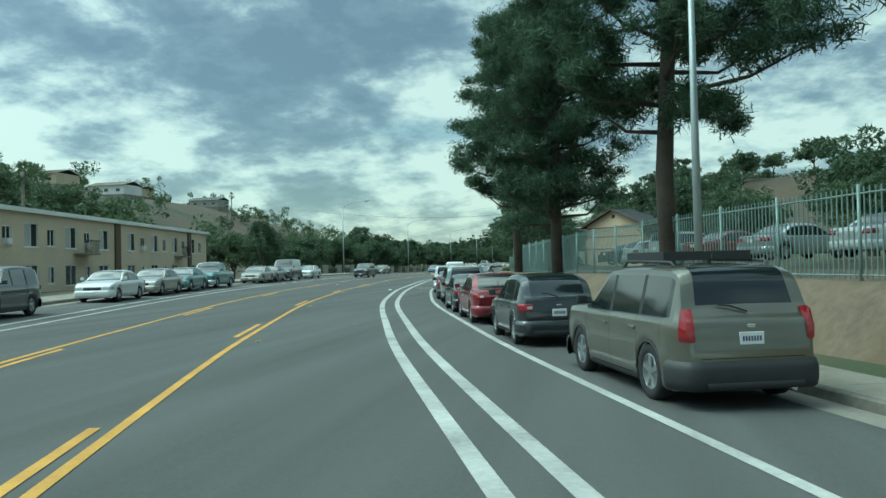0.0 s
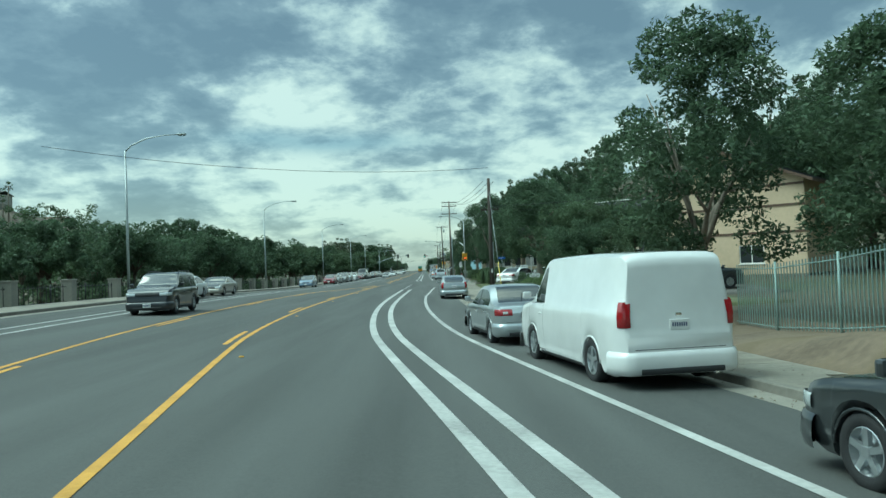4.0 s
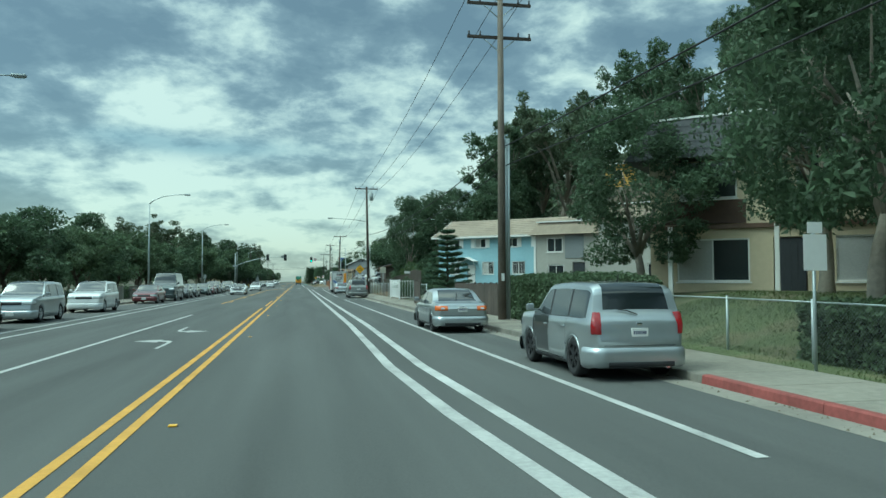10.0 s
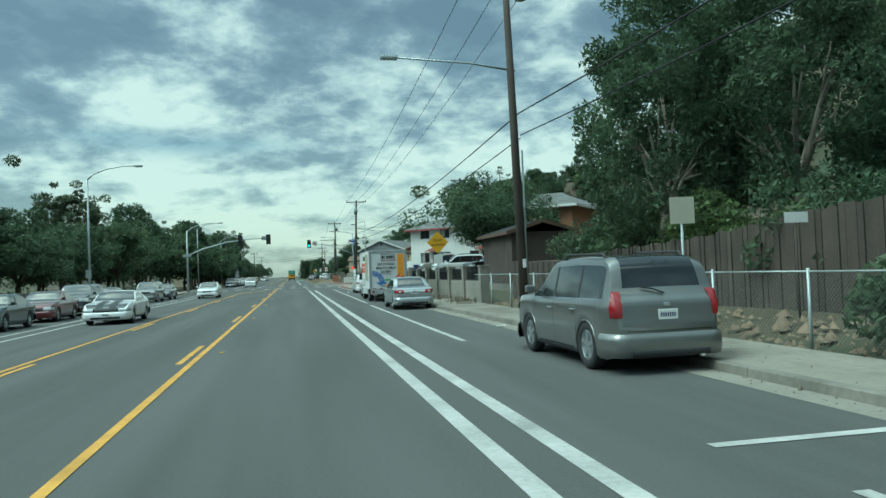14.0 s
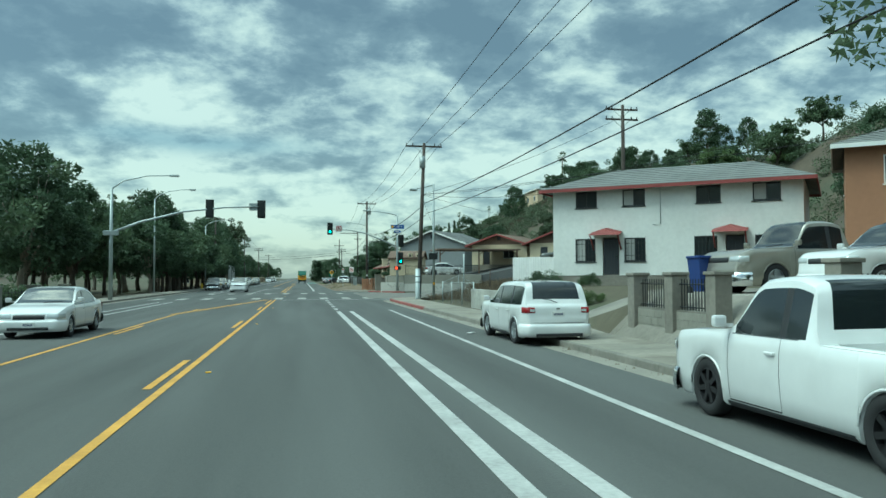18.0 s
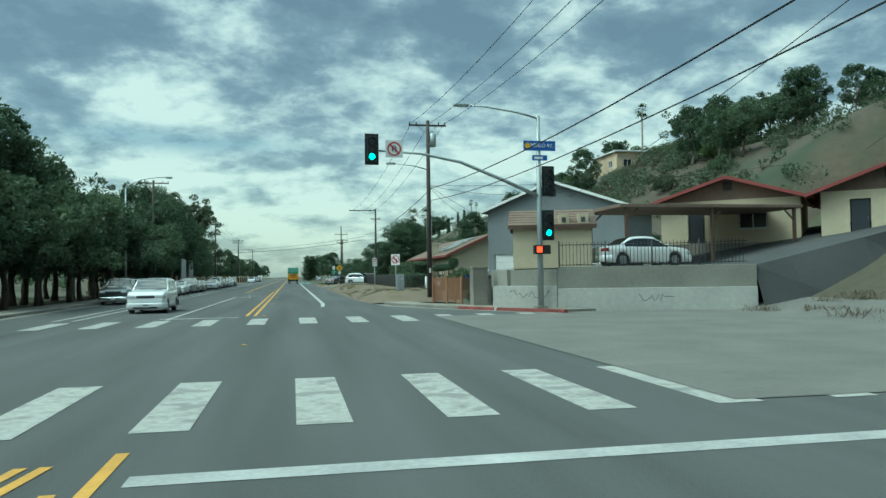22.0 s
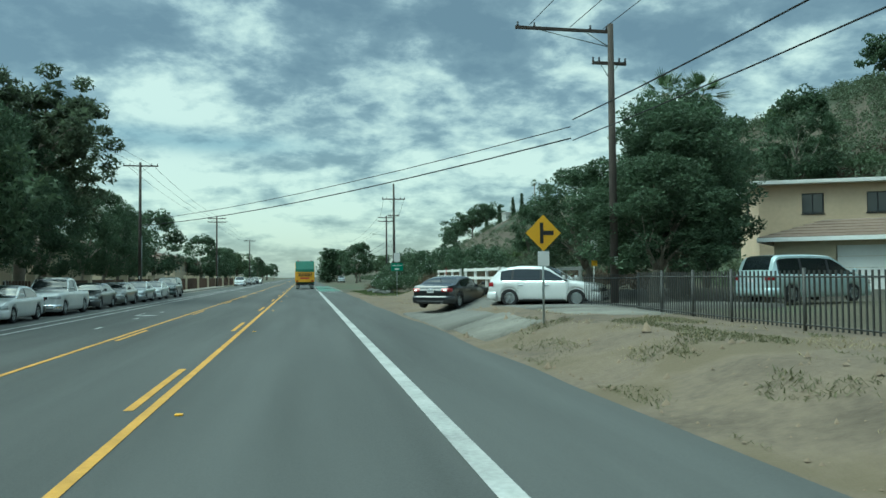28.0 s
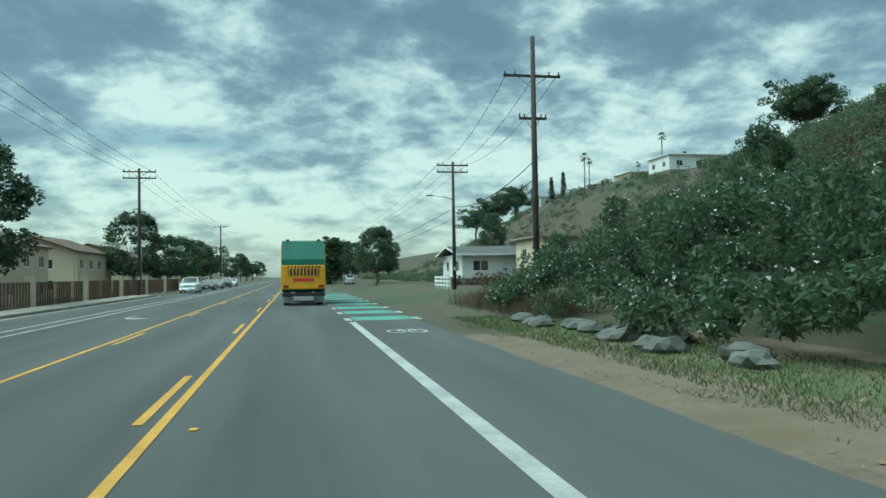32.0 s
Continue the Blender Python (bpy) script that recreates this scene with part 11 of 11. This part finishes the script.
for u, y, s in ((-24, 338, 1.0), (-22, 300, 0.85), (-26, 420, 1.1), (-24, 452, 1.05), (-16.0, 477, 1.1), (-17.5, 483, 1.15), (-18.0, 489, 1.0)):
    plant("tall_tree", u, y, s, 1, s * 1.2)
cs, rs = [], []
for k in range(260):
    u, y = -14.8 - rng.uniform(0, 6), rng.uniform(98, 352)
    p, r = at(u, y, hill(u, y)), rng.uniform(0.5, 1.15)
    cs.append((p.x, p.y, p.z + r * 0.55))
    rs.append(r)
tagged(quick("undergrowth", *leaves(cs, rs, 70, 0.2, 41), LEAF_MID), "green undergrowth along the far pavement", "undergrowth", kind="stuff")
cs, rs = [], []
for k in range(420):
    u, y = (-rng.uniform(46, 330), rng.uniform(90, 700)) if k % 4 else (-rng.uniform(36, 80), rng.uniform(-20, 120))
    base, s = at(u, y, hill(u, y)), rng.uniform(0.9, 1.7)
    for _ in range(9):
        cs.append((base.x + rng.gauss(0, 1.5) * s, base.y + rng.gauss(0, 1.5) * s, base.z + rng.uniform(0.8, 6.2) * s))
        rs.append(rng.uniform(1.0, 1.7) * s)
tagged(quick("far_woods", *leaves(cs, rs, 26, 0.6, 43), LEAF_MID), "wooded valley side beyond the road", "woods", kind="stuff")
plant("shrub", 12.4, 151.6, 1.25, 7, label="bright green spiky shrub at the street corner")
plant("palm_tree", -68.6, 118.6, 1.45, 0)
for u, y, s in ((-74, 130, 1.15), (-67, 137, 1.1), (-82, 128, 1.2), (-78, 140, 1.1)):
    plant("broadleaf_tree", u, y, s * 1.5, 0, s * 1.5)
plant("palm_tree", -120, 300, 1.0, 0)
plant("palm_tree", -125, 306, 0.9, 1)
for k in range(26):
    plant("broadleaf_tree" if k % 3 else "dense_tree", rng.choice((-1, 1)) * rng.uniform(15, 46), 650 + k * 14, rng.uniform(0.9, 1.4), k % 2, group="far woods")
for u, y, s in ((-18.5, 536, 1.15), (-19, 590, 1.1), (-18.5, 612, 0.9), (-19, 636, 1.0), (14, 600, 0.9), (16, 615, 1.0), (12.5, 640, 0.9)):
    plant("dense_tree", u, y, s, 1, s * 1.2)
plant("cypress_tree", 8.8, 640, 1.2, 0, 3.0)


def grass_stuff(u0, u1, y0, y1, n, seed, material, h=0.07):
    """Blades over a lawn or verge."""
    r = np.random.default_rng(seed)
    spots = [(a, b) for a, b in zip(r.uniform(u0, u1, n), r.uniform(y0, y1, n)) if h > 0.06 or noise.noise((a * 0.9, b * 0.45, seed)) > 0.12]
    n = len(spots)
    pts = np.array([at(a, b, hill(a, b) + 0.02) for a, b in spots])
    tip = pts + np.c_[r.normal(0, 0.04, n), r.normal(0, 0.04, n), r.uniform(0.4, 1.2, n) * h]
    w = np.c_[r.normal(0, 0.006, n), r.normal(0, 0.006, n), np.zeros(n)]
    v = np.stack([pts - w, pts + w, tip + w * 0.3, tip - w * 0.3], 1).reshape(-1, 3)
    tagged(quick("grass", v, np.arange(n * 4).reshape(-1, 4), material), "short grass blades", "grass", kind="stuff")


GRASS_BLADE = leaf_mat("grass_blades", (0.085, 0.115, 0.042))
VERGE_BLADE = leaf_mat("olive_verge_blades", (0.15, 0.145, 0.08))
DRY_BLADE = leaf_mat("dry_grass_blades", (0.30, 0.25, 0.15))
grass_stuff(10.8, 17, 182, 200, 26000, 1, GRASS_BLADE)
grass_stuff(10.8, 17, 97, 104, 6000, 2, GRASS_BLADE)
grass_stuff(10.8, 17, 113, 122, 11000, 8, GRASS_BLADE)
grass_stuff(10.8, 16, 135, 152, 16000, 7, GRASS_BLADE)
grass_stuff(7.6, 11.6, 489, 513, 20000, 3, GRASS_BLADE, 0.09)
grass_stuff(7.0, 8.8, 486, 516, 12000, 12, VERGE_BLADE, 0.055)
grass_stuff(7.4, 12.5, 393, 448, 26000, 4, DRY_BLADE, 0.05)
grass_stuff(6.5, 8.4, 396, 447, 34000, 6, VERGE_BLADE, 0.055)
grass_stuff(8.4, 12.0, 393.5, 402, 12000, 9, VERGE_BLADE, 0.058)
grass_stuff(11.6, 15.5, 393.0, 400.5, 4500, 10, VERGE_BLADE, 0.2)
grass_stuff(7.2, 11.0, 426, 443, 26000, 11, VERGE_BLADE, 0.06)
grass_stuff(8.0, 13, 462, 495, 16000, 5, DRY_BLADE, 0.05)

def scatter(name, label, cat, spots, size, material, seed):
    """Small angular lumps strewn over the ground, as one piece of stuff."""
    r = np.random.default_rng(seed)
    base = np.array([(0, 0, 0.55), (0.5, 0, 0), (0, 0.5, 0), (-0.5, 0, 0), (0, -0.5, 0)])
    tri = np.array([(0, 1, 2), (0, 2, 3), (0, 3, 4), (0, 4, 1)])
    v, f = [], []
    for k, p in enumerate(spots):
        q = base * (1 + r.normal(0, 0.25, (5, 3))) * size * r.lognormal(0, 0.5)
        a = r.uniform(0, 6.28)
        q = np.c_[q[:, 0] * math.cos(a) - q[:, 1] * math.sin(a), q[:, 0] * math.sin(a) + q[:, 1] * math.cos(a), q[:, 2] - 0.006]
        v.append(q + np.array(p))
        f.append(tri + 5 * k)
    tagged(quick(name, np.concatenate(v), np.concatenate(f), material), label, cat, kind="stuff")


rng = random.Random(404)
CLOD = mat("dry_clods", (0.19, 0.14, 0.095), 0.95, vary=0.4, grain=8, bump=0.4)
GRIT = mat("gutter_grit", (0.12, 0.10, 0.07), 0.95, vary=0.5, grain=9, bump=0.3)
spots = [(6.45 + 4.6 * rng.random() ** 1.4, rng.uniform(394, 500)) for _ in range(2600)]
scatter("dirt_clods", "loose clods and stones over the dirt verge", "clods", [at(u, y, max(hill(u, y), 0.0) + 0.03) for u, y in spots], 0.045, CLOD, 1)
spots = [(kerb_u(y) - 0.05 - 0.4 * rng.random() ** 2, y) for y in (rng.uniform(60, 345) for _ in range(2200)) if not 150 < y < 176]
scatter("gutter_debris", "fallen leaves and grit along the gutter", "debris", [at(u, y, 0.008) for u, y in spots], 0.028, GRIT, 2)
spots = [(kerb_u(y) + 0.25 + 1.9 * rng.random(), y) for y in (rng.choice((rng.uniform(78, 150), rng.uniform(200, 345))) for _ in range(900))]
scatter("pavement_debris", "scattered leaves and grit on the pavement", "debris", [at(u, y, 0.156) for u, y in spots], 0.022, GRIT, 3)
spots = [(rng.uniform(10.9, 13.2), rng.uniform(247, 276)) for _ in range(700)]
scatter("rubble", "stones and rubble behind the wire fence", "rubble", [at(u, y, hill(u, y) + 0.02) for u, y in spots], 0.12, CLOD, 4)

# litter, kerb debris, lane reflectors
for k, (u, y) in enumerate(((9.0, 19.5), (3.0, 60), (7.9, 204), (8.1, 236), (8.0, 262), (9.6, 409), (10.2, 423), (9.0, 437), (7.2, 311), (-2.4, 70))):
    bm = boxes((-0.12, 0.12, -0.08, 0.08, 0, 0.02), bevel=0.006)
    for v in bm.verts:
        v.co.z += 0.04 * noise.noise(v.co * 9 + Vector((k, 0, 0))) + 0.02
    ob = part("litter", bm, SIGN_WHITE)
    p = at(u, y, 0.01 + (0.15 if 8.6 < u < 10.5 and y < 390 else 0.0))
    ob.matrix_basis = pose(p.x, p.y, p.z, 0, 0, 50 * k)
    tagged(ob, "crumpled scrap of pale litter", "litter", "litter")
for k in range(36):
    ob = part("road_stud", boxes((-0.05, 0.05, -0.05, 0.05, 0.0, 0.018), bevel=0.006), SIGN_YELLOW)
    ob.matrix_basis = along(0.42 + drift(14.63 * k - 20), -20 + 14.63 * k + 1.0, 0.004)
    tagged(ob, "small square reflective road stud", "road stud", "road studs")
